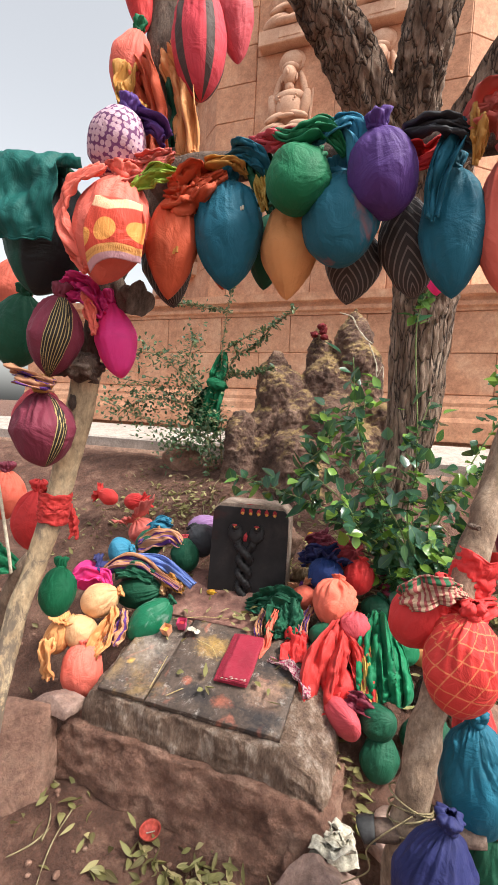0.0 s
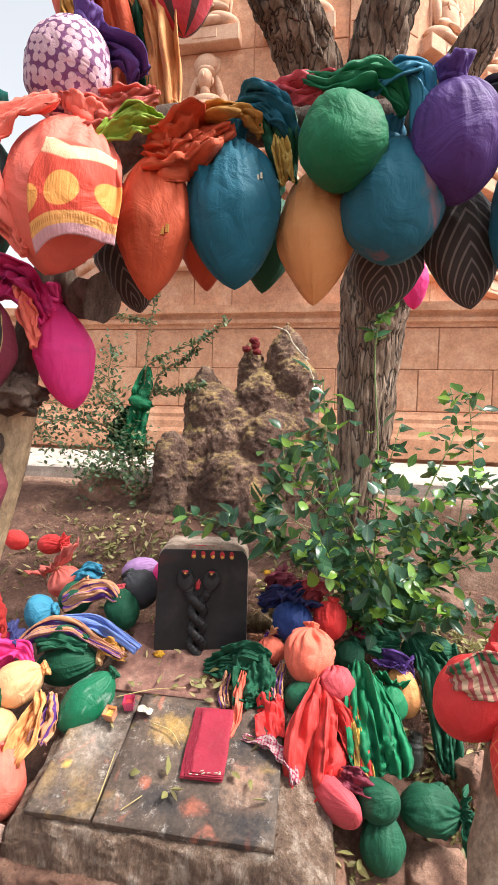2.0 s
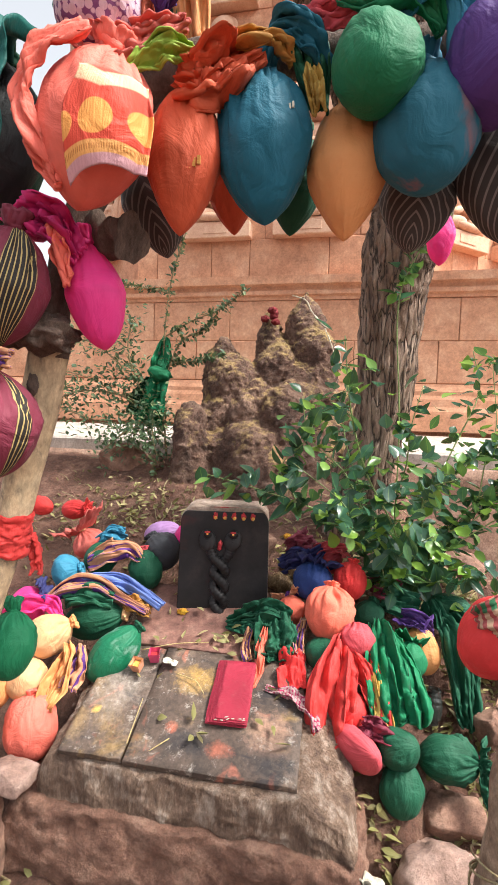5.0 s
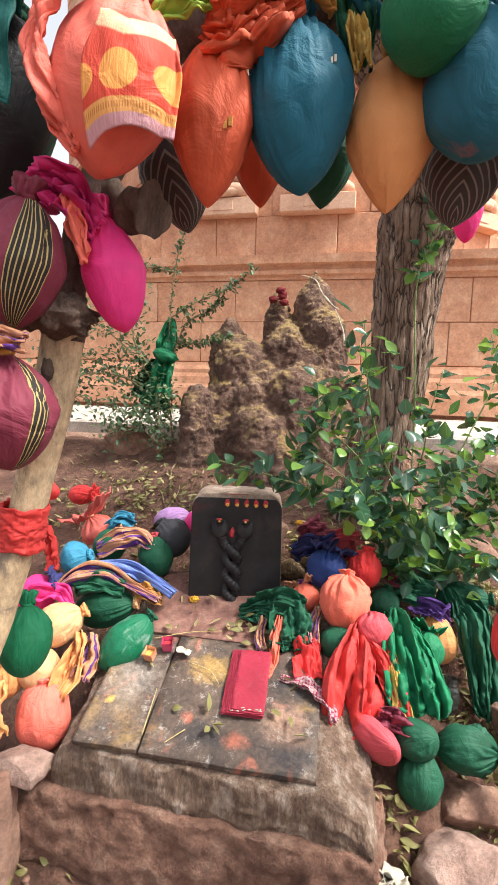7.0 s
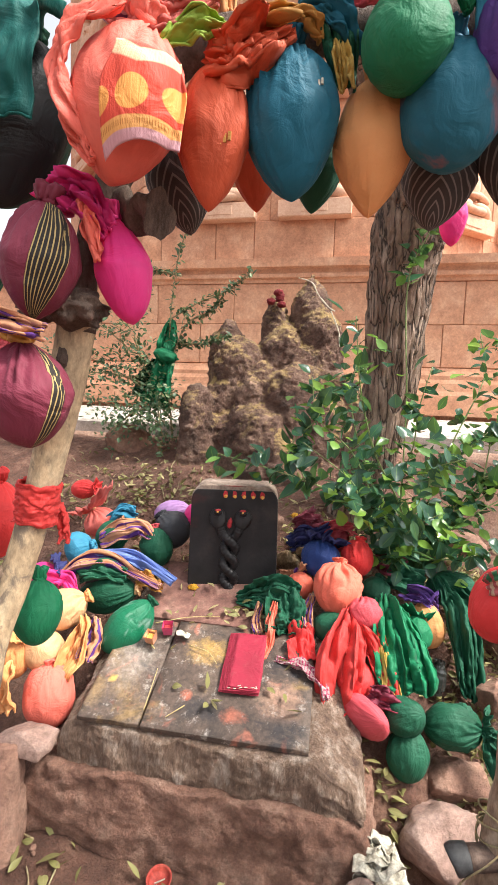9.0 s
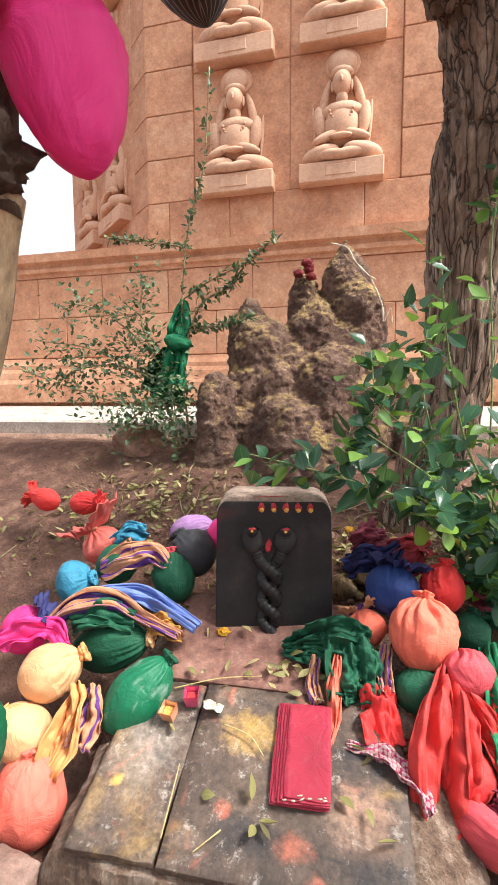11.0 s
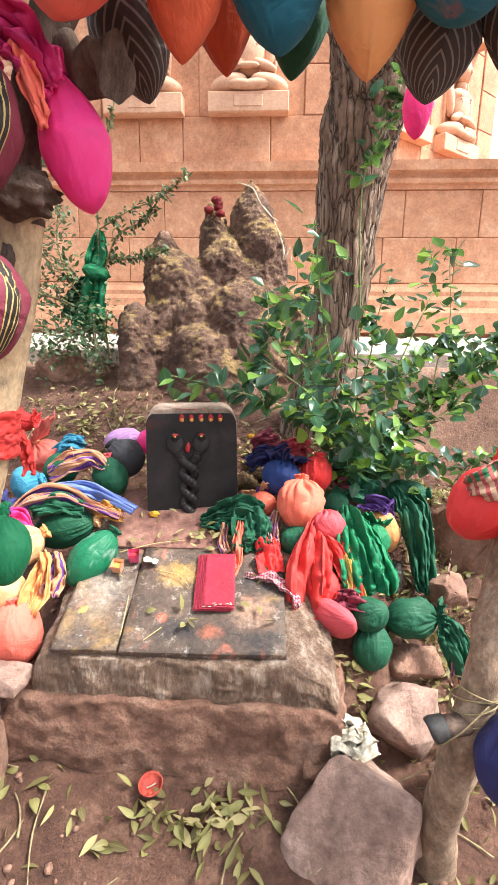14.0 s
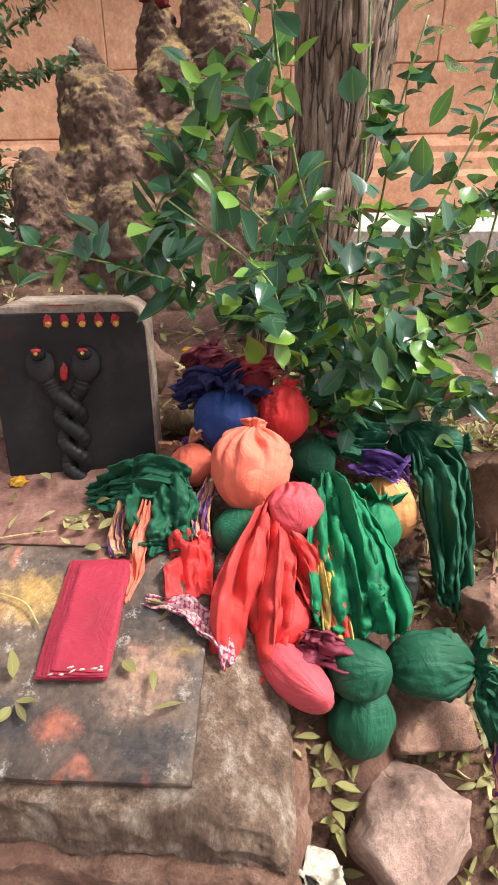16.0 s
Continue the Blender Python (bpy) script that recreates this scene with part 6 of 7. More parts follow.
drape("cloth_length", "striped dark scarf beside the green bundle", [(-1.12, 1.73, 0.74), (-1.04, 1.75, 0.78), (-0.97, 1.77, 0.79), (-0.92, 1.76, 0.76)], [0.05, 0.08, 0.07, 0.03], SCARF, 3, 0.013, (0, 0.6, 0.8), seed=87, group=PILE)
drape("cloth_length", "teal cloth end on the pile", [(-1.14, 1.85, 0.79), (-1.1, 1.85, 0.83), (-1.04, 1.86, 0.82)], [0.03, 0.06, 0.05], SKYBLUE, 2.5, 0.012, (0, 0.3, 0.9), seed=88, group=PILE)
drape("cloth_length", "mustard cloth tucked beneath the scarf", [(-0.9, 1.6, 0.66), (-0.86, 1.6, 0.655), (-0.82, 1.61, 0.64)], [0.04, 0.06, 0.04], MUSTARD, 2.5, 0.012, (0, 0.8, 0.6), seed=89, group=PILE)
drape("cloth_length", "tan cloth end by the coral bundle", [(-1.14, 1.24, 0.52), (-1.12, 1.2, 0.47), (-1.1, 1.19, 0.41)], [0.05, 0.07, 0.04], TAN, 2.5, 0.012, seed=90, group=PILE)

# ---------- cloth hung on the creeper ----------
gc = thing("hanging_cloth", "green cloth knotted round a creeper stem", "cloth")
drape("upper_fold", "", [(-1.315, 2.93, 1.745), (-1.325, 2.9, 1.65), (-1.335, 2.89, 1.56), (-1.33, 2.89, 1.51)], [0.05, 0.1, 0.12, 0.09], GREEN, 3, 0.018, seed=91, parent=gc)
drape("lower_fold", "", [(-1.34, 2.88, 1.52), (-1.345, 2.86, 1.42), (-1.37, 2.85, 1.3), (-1.39, 2.85, 1.22)], [0.09, 0.15, 0.19, 0.17], GREEN, 3.5, 0.022, seed=92, parent=gc)
part("knot", blob(bmesh.new(), (-1.33, 2.87, 1.525), (0.075, 0.05, 0.04), (0, 15, 0), 0.35, 3, 4), GREEN, gc)
drape("side_fold", "", [(-1.4, 2.9, 1.5), (-1.48, 2.9, 1.38), (-1.5, 2.9, 1.27)], [0.03, 0.1, 0.12], DKGREEN, 3, 0.018, seed=93, parent=gc)

# ---------- small things on the altar ----------
folded = thing("folded_cloth", "folded crimson cloth with worn white edge on the slate", "cloth", TOP @ pose(0.115, 0.115, 0.016, 0, 0, 2))
for k in range(6):
    lay = rough_box((-0.058 + 0.0055 * k, 0.003 * (k % 3), 0.0032 * k), (0.055 + 0.0015 * (k % 2), 0.212 - 0.003 * k, 0.0032 * k + 0.0034), 10, 0.0022, 22, k, 0.0, 0.01)
    part("fold", lay, CRIMSON, folded)
rng = random.Random(2)
for k in range(8):
    part("worn_spot", blob(bmesh.new(), (rng.uniform(-0.03, 0.05), rng.uniform(0.002, 0.014), 0.0195), (rng.uniform(0.002, 0.007), 0.0016, 0.0008), (0, 0, rng.uniform(0, 30)), 0.5, 3, k), PAPER, folded, "whitened frayed edge")


def cup(label, m, material, fill):
    m = m @ Matrix.Scale(1.02, 4)
    c = thing("small_cup", label, "cup", m)
    bm = bmesh.new()
    for a, b in ((0.013, 0.0165), (0.0115, 0.015)):
        bmesh.ops.create_cone(bm, cap_ends=False, segments=4, radius1=a * 1.35, radius2=b * 1.35, depth=0.032, matrix=pose(0, 0, 0.016, 0, 0, 45))
    part("wall", bm, material, c)
    part("fill", box(bmesh.new(), (-0.012, -0.012, 0.001), (0.012, 0.012, 0.02), 0.002), fill, c, "powder in the cup")


def plastic(name, c):
    m, nt, b = shader(name, 0.25)
    nt.links.new(ramp(nt, grain(nt, coords(nt), 60), (0.3, times(c, 0.8)), (0.7, c)), b.inputs["Base Color"])
    b.inputs["Transmission Weight"].default_value = 0.35
    return m


cup("small pink plastic cup of vermilion powder on the slate", TOP @ pose(-0.146, 0.302, 0.013, 0, 0, 10), plastic("pink_plastic", (0.8, 0.1, 0.26)), VERMILION)
cup("small orange plastic cup of turmeric on the slate", TOP @ pose(-0.186, 0.262, 0.013, 8, 0, -8), plastic("peach_plastic", (0.85, 0.42, 0.26)), TURMERIC)


def crumple(name, label, centre, size, material, seed, category, n=5):
    t = thing(name, label, category, pose(*centre))
    r = random.Random(seed)
    for k in range(n):
        s = size * r.uniform(0.5, 0.9)
        off = r.uniform(0, 50)
        tilt = pose(r.uniform(-0.5, 0.5) * size, r.uniform(-0.5, 0.5) * size, r.uniform(0, 0.5) * size, r.uniform(-35, 35), r.uniform(-35, 35), r.uniform(0, 360))

        def func(u, v, s=s, off=off, tilt=tilt):
            x, y = (u - 0.5) * s * 1.5, (v - 0.5) * s * 1.3
            z = s * (0.45 * noise.noise(Vector((x / s * 2.0, y / s * 2.0, off))) + 0.08 * noise.noise(Vector((x / s * 5, y / s * 5, off))))
            return tilt @ Vector((x, y, z))

        bm = sheet(func, 14, 14)
        part("crumpled_sheet", bm, material, t, "", 0.001)
    return t


crumple("paper_scrap", "small torn foil packet on the slate", on_top(-0.088, 0.295, 0.016), 0.026, PAPER, 2, "paper", 2)
crumple("crumpled_paper", "crumpled dirty white paper between the rocks", (-0.1, 1.185, 0.215), 0.062, PAPER, 5, "paper", 20)

diya = thing("oil_lamp", "small red clay oil lamp on the soil", "oil lamp", pose(-0.6, 1.085, lie(-0.6, 1.085) + 0.012, 12, 0, 0))


def bowl(u, v):
    a = u * math.tau
    prof = ((0.0, 0.002), (0.016, 0.0), (0.026, 0.012), (0.031, 0.024), (0.028, 0.024), (0.022, 0.012), (0.0, 0.008))
    x = v * (len(prof) - 1)
    i = min(int(x), len(prof) - 2)
    t = x - i
    r = prof[i][0] + (prof[i + 1][0] - prof[i][0]) * t
    z = prof[i][1] + (prof[i + 1][1] - prof[i][1]) * t
    return Vector((r * math.cos(a), r * math.sin(a), z))


part("bowl", sheet(bowl, 28, 18, True), CLAY, diya)
part("wick", tube([(-0.01, -0.005, 0.011), (0.0, 0.0, 0.013), (0.012, 0.006, 0.016)], [0.002, 0.0015], 6, 8), PAPER, diya, "pale cotton wick")


def glass_jar():
    m, nt, b = shader("dark_ribbed_glass", 0.15)
    b.inputs["Base Color"].default_value = (0.06, 0.065, 0.06, 1)
    b.inputs["Transmission Weight"].default_value = 0.6
    jar = thing("glass_jar", "dusty ribbed dark glass jar among the bundles", "jar", pose(0.085, 1.6, 0.41, -12, 6, 0))

    def wall(u, v):
        a = u * math.tau
        r = (0.02, 0.026, 0.027, 0.027, 0.025, 0.02, 0.018)[min(6, int(v * 6.99))] * (1 + 0.03 * math.cos(a * 22))
        return Vector((r * math.cos(a), r * math.sin(a), v * 0.1))

    part("body", sheet(wall, 66, 24, True), m, jar)
    return jar


glass_jar()
card = thing("matchbox", "red and white printed cardboard box by the bundle", "box", pose(0.125, 1.54, 0.37, 20, 8, 12))
part("sleeve", box(bmesh.new(), (-0.02, -0.015, 0), (0.02, 0.015, 0.01), 0.001), PAPER, card)
part("print", box(bmesh.new(), (-0.013, -0.009, 0.0095), (0.013, 0.009, 0.0108)), RED, card, "red printed panel")
for k, (x, y, s) in enumerate(((-0.44, 2.02, 0.05), (-0.36, 2.08, 0.055), (-0.28, 2.12, 0.06), (-0.3, 2.02, 0.045), (-0.4, 2.13, 0.05))):
    ob = part("coconut_husk", blob(bmesh.new(), (0, 0, 0), (s, s * 0.85, s * 0.7), (20 * k, 15 * k, 40 * k), 0.4, 2.5, k), HUSK)
    ob.matrix_basis = pose(x, y, lie(x, y) + s * 0.5)
    tagged(ob, "dry fibrous piece of coconut husk behind the tablet", "coconut husk", "husks behind the tablet")
for k, (x, y) in enumerate(((-0.41, 2.0), (-0.8, 1.62), (-0.86, 1.66), (-0.73, 1.68))):
    ob = part("marigold", blob(bmesh.new(), (0, 0, 0), (0.018, 0.016, 0.01), (0, 0, 0), 0.5, 5, k), PETAL)
    ob.matrix_basis = pose(x, y, (0.83, 0.665, 0.68, 0.62)[k])
    tagged(ob, "wilted orange marigold head lying among leaves", "flower", "marigolds")

# ---------- leaves ----------


def leaf_mesh(name, length, width, material, cup_=0.25, bend=0.2, tipped=1.0, n=8):
    def func(u, v):
        s = math.sin(math.pi * min(1, v ** 0.75)) ** 0.8 * (1 - 0.25 * v * tipped) if 0 < v < 1 else 0.0
        x = (u - 0.5) * width * s
        z = cup_ * abs(x) + bend * length * (v - v * v) - bend * 0.5 * length * v * v
        return Vector((x, v * length, z))

    return mesh_of(name, sheet(func, 4, n), material)


def stuff_leaves(name, label, category, places, length, width, material, seed, flat=1.0, curl=0.5):
    """Many small leaves in one mesh, each with its own turn and curl."""
    r = random.Random(seed)
    verts, faces = [], []
    for p, way in places:
        L, W = length * r.uniform(0.6, 1.25), width * r.uniform(0.6, 1.2)
        if way is None:
            ang = r.uniform(0, math.tau)
            m = Matrix.Translation(p) @ Euler((r.gauss(0, 0.35) * flat, r.gauss(0, 0.35) * flat, ang)).to_matrix().to_4x4()
        else:
            x = way.cross(Vector((r.uniform(-0.6, 0.6), r.uniform(-1, 0.4), 1))).normalized()
            m = Matrix((x, way, x.cross(way))).transposed().to_4x4()
            m.translation = p
        base = len(verts)
        c = r.uniform(-curl, curl)
        for j in range(6):
            v = j / 5
            s = (0.08, 0.75, 1.0, 0.85, 0.5, 0.05)[j] * W / 2
            for i in (-1, 0, 1):
                verts.append(m @ Vector((i * s, (v - 0.1) * L, 0.35 * abs(i) * s * (1 + c) + c * L * 0.5 * (v - 0.5) ** 2)))
        for j in range(5):
            for i in range(2):
                a = base + j * 3 + i
                faces.append((a, a + 1, a + 4, a + 3))
    me = bpy.data.meshes.new(name)
    me.from_pydata(verts, [], faces)
    uv = me.uv_layers.new(name="UVMap")
    for poly in me.polygons:
        poly.use_smooth = True
        for li in poly.loop_indices:
            k = me.loops[li].vertex_index % 18
            uv.data[li].uv = ((k % 3) / 2, (k // 3) / 5)
    me.materials.append(material)
    ob = new(name, me)
    return tagged(ob, label, category, kind="stuff")


SHRUB_LEAVES = [leaf_mesh("leaf", 0.057, 0.042, LEAF, 0.3, 0.2), leaf_mesh("leaf", 0.05, 0.042, LEAF, 0.15, 0.35, 0.4), leaf_mesh("leaf", 0.064, 0.04, LEAF, 0.4, -0.15), leaf_mesh("leaf", 0.04, 0.026, LEAF, 0.4, 0.1)]


EXTRA = []


def leafy_stem(plant, points, r, count, size, seed, start=0.25, material=None, droop=0.2):
    rr = random.Random(seed)
    points = [points[0], *[tuple(c + rr.gauss(0, 0.018) for c in q) for q in points[1:-1]], points[-1]]
    part("stem", tube(points, [r * 0.7, r * 0.3], 8, 36, 0.0006, 30, seed), material or STEM, plant)
    path = smooth_path(points, 60)
    for k in range(count):
        s = start + (1 - start) * (k + rr.uniform(0, 0.6)) / count
        i = min(int(s * 60), 59)
        t = (path[i + 1] - path[i]).normalized()
        p = path[i]
        a = (k % 2) * math.pi + rr.uniform(-0.9, 0.9)
        side = t.orthogonal().normalized()
        side.rotate(Matrix.Rotation(a + (k // 2) * 1.3, 3, t))
        way = (side + t * 0.5 + Vector((0, 0, rr.uniform(-0.5, 0.5) - droop))).normalized()
        up = Vector((rr.uniform(-0.5, 0.5), rr.uniform(-0.9, 0.2), 1)).normalized()
        x = way.cross(up).normalized()
        m = Matrix((x, way, x.cross(way))).transposed().to_4x4()
        m.translation = p + way * 0.006
        sc = 1.2 * size * rr.uniform(0.6, 1.25) * (1 - 0.35 * max(0, s - 0.75) * 4 * 0.5)
        for _ in range(3):
            shift = Vector((rr.gauss(0, 0.035), rr.gauss(0, 0.035), rr.gauss(0, 0.03)))
            EXTRA.append((p + shift, (way + Vector((rr.gauss(0, 0.6), rr.gauss(0, 0.6), rr.gauss(0, 0.5)))).normalized()))
        ob = new("leaf", rr.choice(SHRUB_LEAVES))
        ob.parent = plant
        ob.matrix_basis = m @ Matrix.Scale(sc, 4)


shrub = thing("shrub", "leggy green shrub with glossy leaves beside the trunk", "shrub")
ROOT = (0.02, 2.02, 0.66)
leafy_stem(shrub, [ROOT, (-0.1, 1.9, 0.85), (-0.25, 1.8, 0.98), (-0.45, 1.75, 1.05), (-0.7, 1.75, 1.1)], 0.006, 19, 1.15, 1, 0.2)
leafy_stem(shrub, [(-0.36, 1.77, 1.02), (-0.4, 1.77, 1.12), (-0.36, 1.79, 1.25), (-0.3, 1.82, 1.36)], 0.004, 15, 1.0, 41, 0.1)
leafy_stem(shrub, [ROOT, (-0.06, 1.86, 0.9), (-0.13, 1.74, 1.15), (-0.18, 1.68, 1.35), (-0.215, 1.655, 1.56)], 0.006, 20, 0.85, 2, 0.15)
leafy_stem(shrub, [ROOT, (0.1, 2.1, 0.95), (0.2, 2.2, 1.2), (0.29, 2.3, 1.42), (0.3, 2.33, 1.6)], 0.006, 15, 0.8, 3, 0.2)
leafy_stem(shrub, [ROOT, (0.15, 2.05, 0.85), (0.3, 2.1, 1.0), (0.45, 2.2, 1.12), (0.62, 2.25, 1.22)], 0.006, 20, 0.95, 4, 0.15)
leafy_stem(shrub, [ROOT, (0.1, 1.98, 0.78), (0.2, 1.95, 0.88), (0.32, 1.95, 0.95), (0.42, 2.0, 0.98)], 0.005, 18, 0.95, 5, 0.1)
leafy_stem(shrub, [ROOT, (-0.1, 1.95, 0.9), (-0.2, 1.9, 1.1), (-0.3, 1.88, 1.25), (-0.36, 1.88, 1.38)], 0.005, 18, 0.9, 6, 0.15)
leafy_stem(shrub, [ROOT, (-0.02, 1.85, 0.8), (0.02, 1.75, 0.9), (0.08, 1.7, 0.95)], 0.005, 16, 1.05, 7, 0.1)
leafy_stem(shrub, [ROOT, (-0.05, 1.9, 0.8), (-0.14, 1.8, 0.9), (-0.2, 1.76, 0.98), (-0.28, 1.74, 1.02)], 0.005, 18, 1.05, 8, 0.1)
leafy_stem(shrub, [ROOT, (0.0, 1.95, 0.95), (-0.02, 1.86, 1.15), (0.0, 1.8, 1.3), (0.04, 1.8, 1.42)], 0.005, 19, 0.9, 9, 0.12)
leafy_stem(shrub, [ROOT, (0.06, 1.92, 0.74), (0.12, 1.85, 0.78), (0.2, 1.82, 0.8), (0.28, 1.86, 0.8)], 0.005, 18, 1.05, 10, 0.05)
leafy_stem(shrub, [ROOT, (0.0, 1.92, 0.72), (-0.04, 1.85, 0.76), (-0.06, 1.8, 0.8)], 0.005, 14, 1.1, 11, 0.05)
leafy_stem(shrub, [ROOT, (0.12, 2.02, 1.0), (0.2, 2.0, 1.1), (0.3, 2.05, 1.2), (0.4, 2.1, 1.22)], 0.005, 18, 0.9, 12, 0.15)
leafy_stem(shrub, [ROOT, (-0.12, 1.98, 1.0), (-0.18, 1.95, 1.25), (-0.2, 1.95, 1.5)], 0.005, 18, 0.9, 13, 0.2)
leafy_stem(shrub, [ROOT, (0.05, 1.9, 0.9), (0.1, 1.82, 1.05), (0.16, 1.8, 1.12)], 0.005, 16, 1.0, 14, 0.1)
leafy_stem(shrub, [ROOT, (-0.08, 1.85, 0.85), (-0.16, 1.72, 0.95), (-0.22, 1.65, 1.0), (-0.36, 1.66, 1.16)], 0.005, 16, 0.9, 15, 0.1)
leafy_stem(shrub, [ROOT, (0.2, 2.1, 0.9), (0.4, 2.15, 1.08), (0.58, 2.2, 1.16), (0.74, 2.25, 1.26)], 0.006, 24, 0.95, 31, 0.2)
leafy_stem(shrub, [ROOT, (0.2, 2.05, 0.88), (0.36, 2.1, 1.05), (0.5, 2.12, 1.12), (0.66, 2.18, 1.13)], 0.005, 22, 0.9, 32, 0.2)
leafy_stem(shrub, [(0.3, 2.1, 1.0), (0.35, 2.15, 1.15), (0.38, 2.2, 1.32), (0.34, 2.2, 1.5), (0.345, 2.2, 1.56)], 0.004, 12, 0.7, 33, 0.2)
leafy_stem(shrub, [(0.42, 2.1, 0.62), (0.5, 2.05, 0.72), (0.6, 2.02, 0.78), (0.7, 2.02, 0.8)], 0.004, 16, 0.9, 34, 0.1)
shoot = thing("young_shoot", "thin leafy shoot climbing before the trunk", "plant")
leafy_stem(shoot, [(0.0, 2.1, 0.8), (-0.02, 2.05, 1.3), (-0.02, 2.0, 1.7), (0.03, 1.97, 1.95), (0.07, 1.97, 2.08)], 0.005, 14, 0.8, 21, 0.5)


ob = stuff_leaves("leaves", "dense glossy green leaves", "", EXTRA, 0.062, 0.043, LEAF, 6)
ob.parent = shrub

# creeper with thin twigs before the wall
creeper = thing("creeper", "sparse thorny creeper with thin twigs and tiny leaves", "creeper")
rng = random.Random(42)
twigs = [
    [(-1.3, 2.95, 0.95), (-1.33, 2.93, 1.4), (-1.31, 2.9, 1.8), (-1.25, 2.85, 2.1), (-1.15, 2.8, 2.35), (-1.1, 2.75, 2.75)],
    [(-1.32, 2.92, 1.75), (-1.15, 2.88, 1.83), (-0.95, 2.85, 1.9), (-0.8, 2.82, 2.0)],
    [(-1.25, 2.9, 2.0), (-1.5, 2.9, 2.05), (-1.75, 2.92, 2.1)],
    [(-1.3, 2.92, 1.6), (-1.1, 2.86, 1.6), (-0.9, 2.8, 1.63)],
    [(-1.3, 2.9, 1.15), (-1.5, 2.85, 1.35), (-1.8, 2.8, 1.5), (-2.1, 2.8, 1.55)],
    [(-1.3, 2.9, 1.1), (-1.6, 2.8, 1.2), (-1.9, 2.75, 1.3), (-2.2, 2.75, 1.4)],
    [(-1.35, 2.9, 1.3), (-1.55, 2.85, 1.55), (-1.75, 2.82, 1.7), (-1.95, 2.8, 1.75)],
    [(-1.3, 2.9, 1.2), (-1.45, 2.85, 1.45), (-1.5, 2.8, 1.65), (-1.48, 2.8, 1.85)],
    [(-1.32, 2.9, 1.45), (-1.2, 2.85, 1.7), (-1.05, 2.85, 1.78), (-0.98, 2.85, 1.85)],
    [(-1.3, 2.88, 1.1), (-1.4, 2.75, 1.2), (-1.5, 2.7, 1.15), (-1.6, 2.68, 1.05)],
    [(-1.35, 2.9, 1.3), (-1.6, 2.82, 1.4), (-1.85, 2.8, 1.4), (-2.05, 2.8, 1.3)],
    [(-1.3, 2.9, 1.2), (-1.32, 2.78, 1.3), (-1.3, 2.72, 1.15), (-1.25, 2.7, 1.0)],
]
places = []
for k, pts in enumerate(twigs):
    part("twig", tube(pts, [0.006, 0.0025], 6, 50, 0.004, 8, k), TWIG, creeper)
    path = smooth_path(pts, 80)
    for i in range(6, 80):
        dense = 7 if 4 <= k and k != 8 else 3
        for _ in range(dense):
            if rng.random() < 0.62:
                t = (path[i + 1] - path[i]).normalized()
                way = Vector((rng.gauss(0, 1), rng.gauss(0, 0.8), rng.gauss(0, 0.8)))
                spread_ = 0.055 if dense == 7 else 0.012
                p = path[i] + Vector((rng.gauss(0, spread_), rng.gauss(0, spread_), rng.gauss(0, spread_)))
                places.append((p, (way.normalized() + t * 0.3).normalized()))
ob = stuff_leaves("creeper_leaves", "tiny grey-green creeper leaves", "", places, 0.034, 0.02, LEAF_SMALL, 8)
ob.parent = creeper

# fallen leaves
rng = random.Random(77)


def scatter(n, cx, cy, sx, sy, rise=0.006):
    out = []
    for _ in range(n):
        x, y = rng.gauss(cx, sx), rng.gauss(cy, sy)
        out.append((Vector((x, y, lie(x, y) + rise + rng.uniform(0, 0.012))), None))
    return out


near = scatter(85, -0.48, 1.04, 0.075, 0.03) + scatter(16, -0.72, 1.02, 0.07, 0.05) + scatter(18, -0.9, 1.05, 0.06, 0.08) + scatter(18, -0.35, 1.08, 0.05, 0.05)
near = [(p, w) for p, w in near if p.y < 1.14]
stuff_leaves("fallen_leaves", "heap of dry yellow-green leaves on the soil", "leaves", near, 0.05, 0.019, LEAF_DRY, 3, 1.5, 1.3)
bank = scatter(140, 0.3, 1.62, 0.12, 0.12) + scatter(420, 0.35, 2.3, 0.24, 0.24) + scatter(170, -1.5, 2.4, 0.22, 0.22) + scatter(120, -1.1, 2.3, 0.18, 0.16) + scatter(90, -0.7, 2.3, 0.2, 0.12) + scatter(80, -1.7, 1.7, 0.25, 0.3) + scatter(45, 0.22, 1.25, 0.08, 0.1) + scatter(30, 0.3, 0.95, 0.15, 0.1) + scatter(150, -0.28, 2.12, 0.12, 0.08) + scatter(25, -1.25, 1.15, 0.1, 0.1) + scatter(260, -0.15, 2.15, 0.22, 0.1) + scatter(200, 0.45, 1.9, 0.16, 0.14) + scatter(160, -0.75, 2.15, 0.2, 0.1) + scatter(220, -1.05, 2.35, 0.35, 0.15) + scatter(260, 0.5, 2.2, 0.18, 0.1) + scatter(90, 0.3, 1.4, 0.14, 0.14) + scatter(200, 0.2, 1.55, 0.1, 0.12) + scatter(260, 0.45, 2.0, 0.2, 0.14) + scatter(160, 0.5, 2.6, 0.2, 0.2)
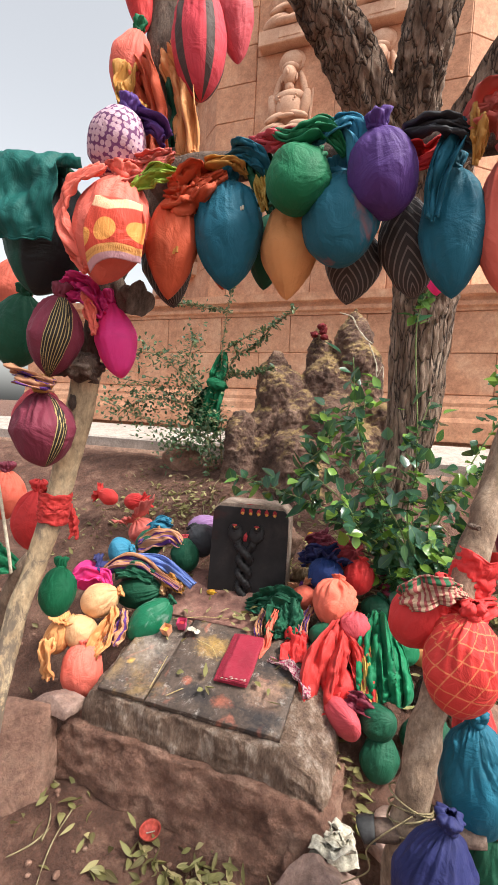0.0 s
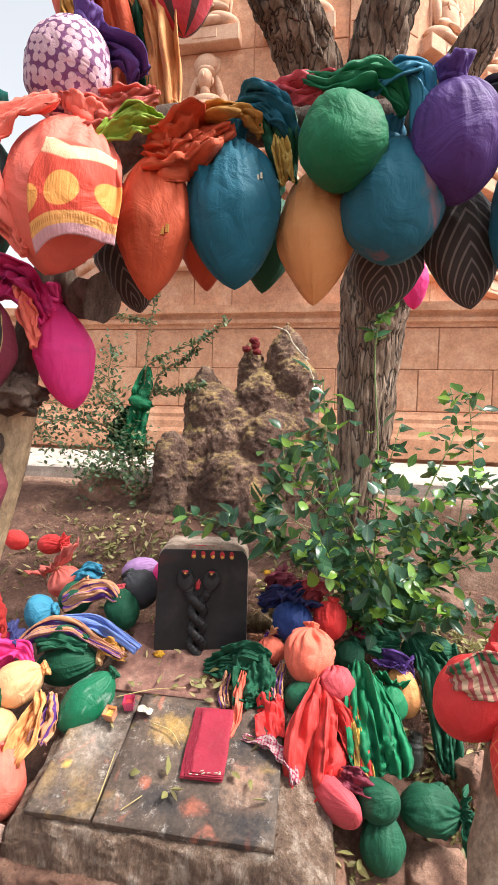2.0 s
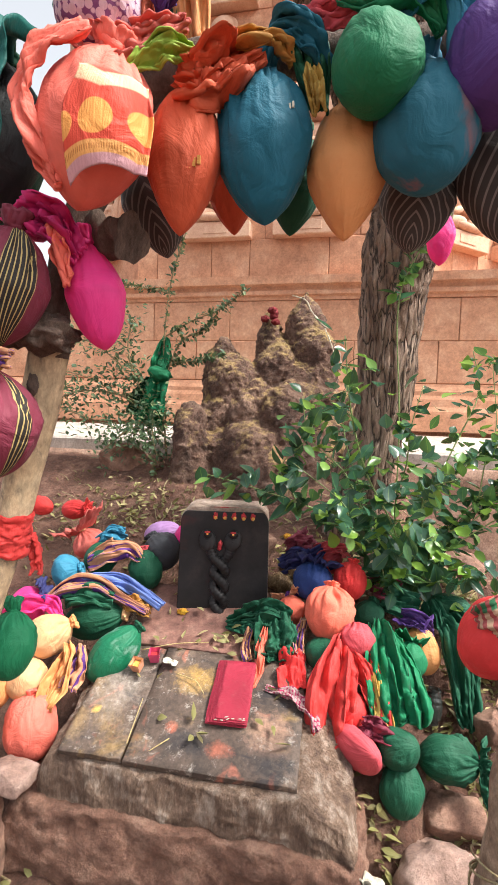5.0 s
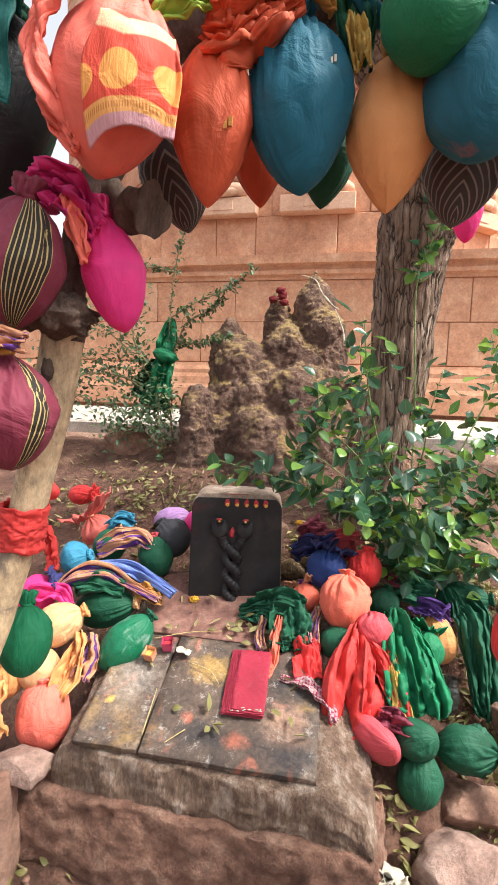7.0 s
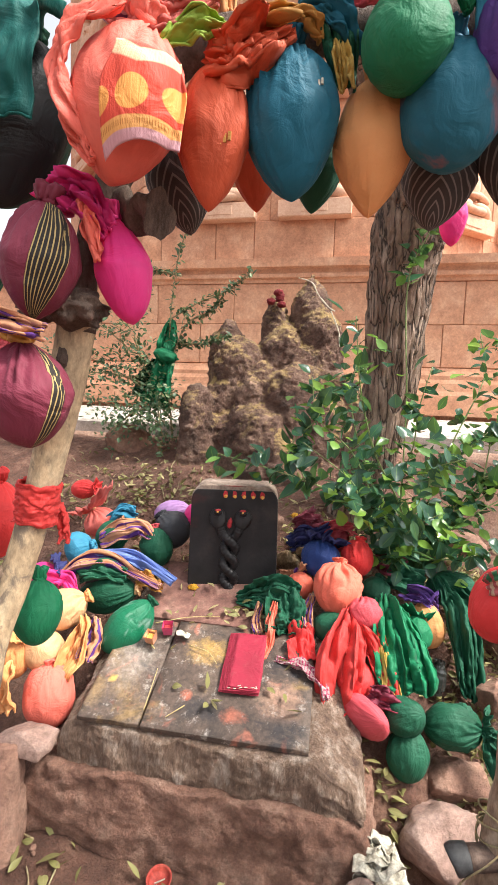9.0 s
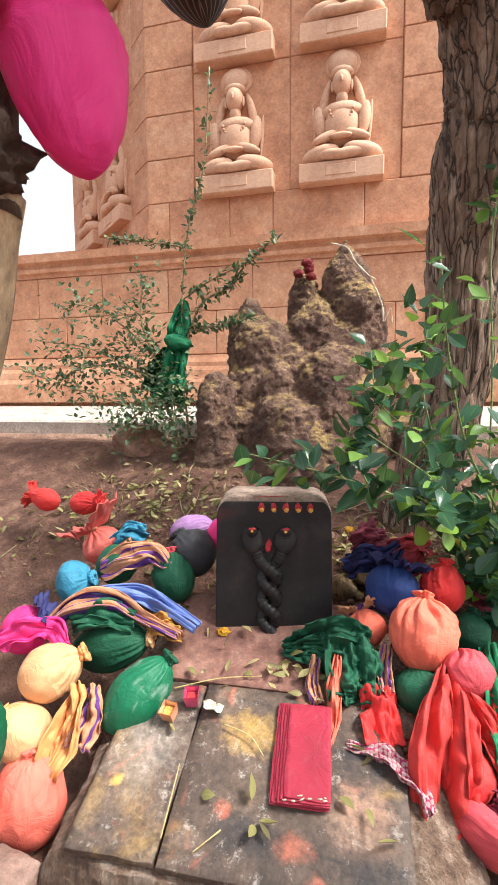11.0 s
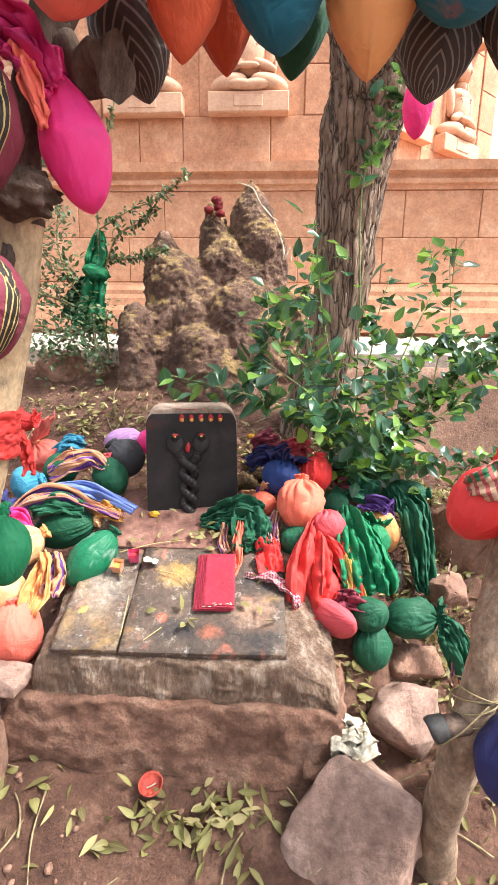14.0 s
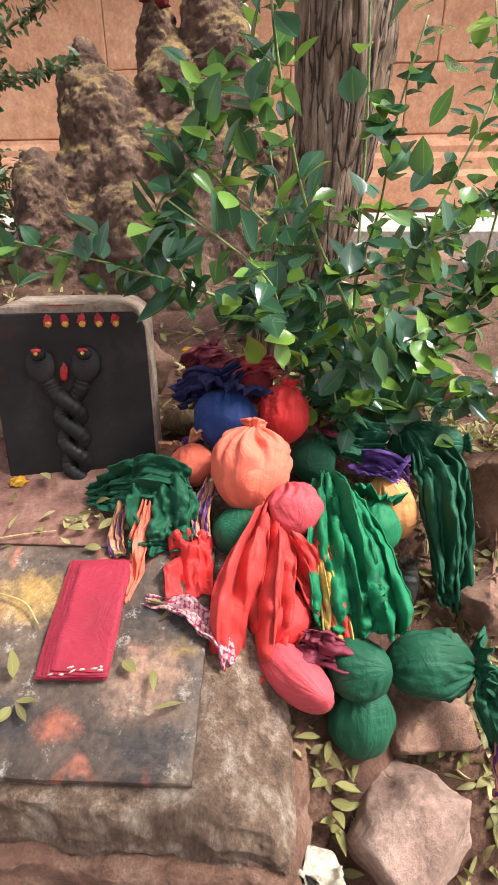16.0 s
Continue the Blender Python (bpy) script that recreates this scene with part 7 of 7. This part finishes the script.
stuff_leaves("fallen_leaves", "dry leaf litter on the slope", "leaves", bank, 0.042, 0.017, LEAF_DRY, 4, 1.8, 1.3)
top_leaves = []
for k in range(60):
    x, y = rng.uniform(-0.29, 0.29), rng.uniform(0.02, 0.6)
    if y < 0.32 and rng.random() < 0.6:
        continue
    top_leaves.append((on_top(x, y, 0.018 + rng.uniform(0, 0.006)), None))
for k in range(26):
    top_leaves.append((on_top(rng.gauss(0.1, 0.09), rng.gauss(0.42, 0.03), 0.02 + rng.uniform(0, 0.012)), None))
for k in range(60):
    s = k / 59
    x, y = -0.2 + 0.19 * s + rng.gauss(0, 0.02), 1.4 - 0.12 * s + rng.gauss(0, 0.025)
    top_leaves.append((Vector((x, y, max(lie(x, y), 0.35 * step(-0.13, -0.18, x)) + 0.012 + rng.uniform(0, 0.012))), None))
stuff_leaves("fallen_leaves", "dry curled leaves lying on the altar", "leaves", top_leaves, 0.042, 0.016, LEAF_DRY, 5, 1.2, 1.3)
straws = thing("straw", "thin dry stalks lying on the slate", "straw")
for pts in ([(-0.122, 0.03, 0.02), (-0.126, 0.1, 0.02), (-0.13, 0.16, 0.02)], [(-0.06, 0.255, 0.02), (0.0, 0.235, 0.024), (0.035, 0.2, 0.02)], [(-0.02, 0.06, 0.018), (-0.06, 0.02, 0.018)], [(-0.2, 0.33, 0.016), (-0.1, 0.37, 0.016), (0.0, 0.39, 0.016)]):
    part("stalk", tube([on_top(*p) for p in pts], [0.0016, 0.0012], 6, 16), STRAW, straws)
rng = random.Random(8)
dry = thing("dry_twigs", "thin dry twigs and roots lying on the soil", "twigs")
for k in range(95):
    x, y = rng.uniform(-1.9, 0.9), rng.choice((rng.uniform(0.85, 1.12), rng.uniform(2.0, 2.7)))
    a, L = rng.uniform(0, 6.3), rng.uniform(0.08, 0.28)
    pts = [(x + L * t * math.cos(a + 0.4 * t), y + L * t * math.sin(a + 0.4 * t), lie(x + L * t * math.cos(a), y + L * t * math.sin(a)) + 0.008) for t in (0, 0.35, 0.7, 1)]
    part("twig", tube(pts, [0.0028, 0.0014], 6, 16, 0.002, 40, k), TWIG, dry)
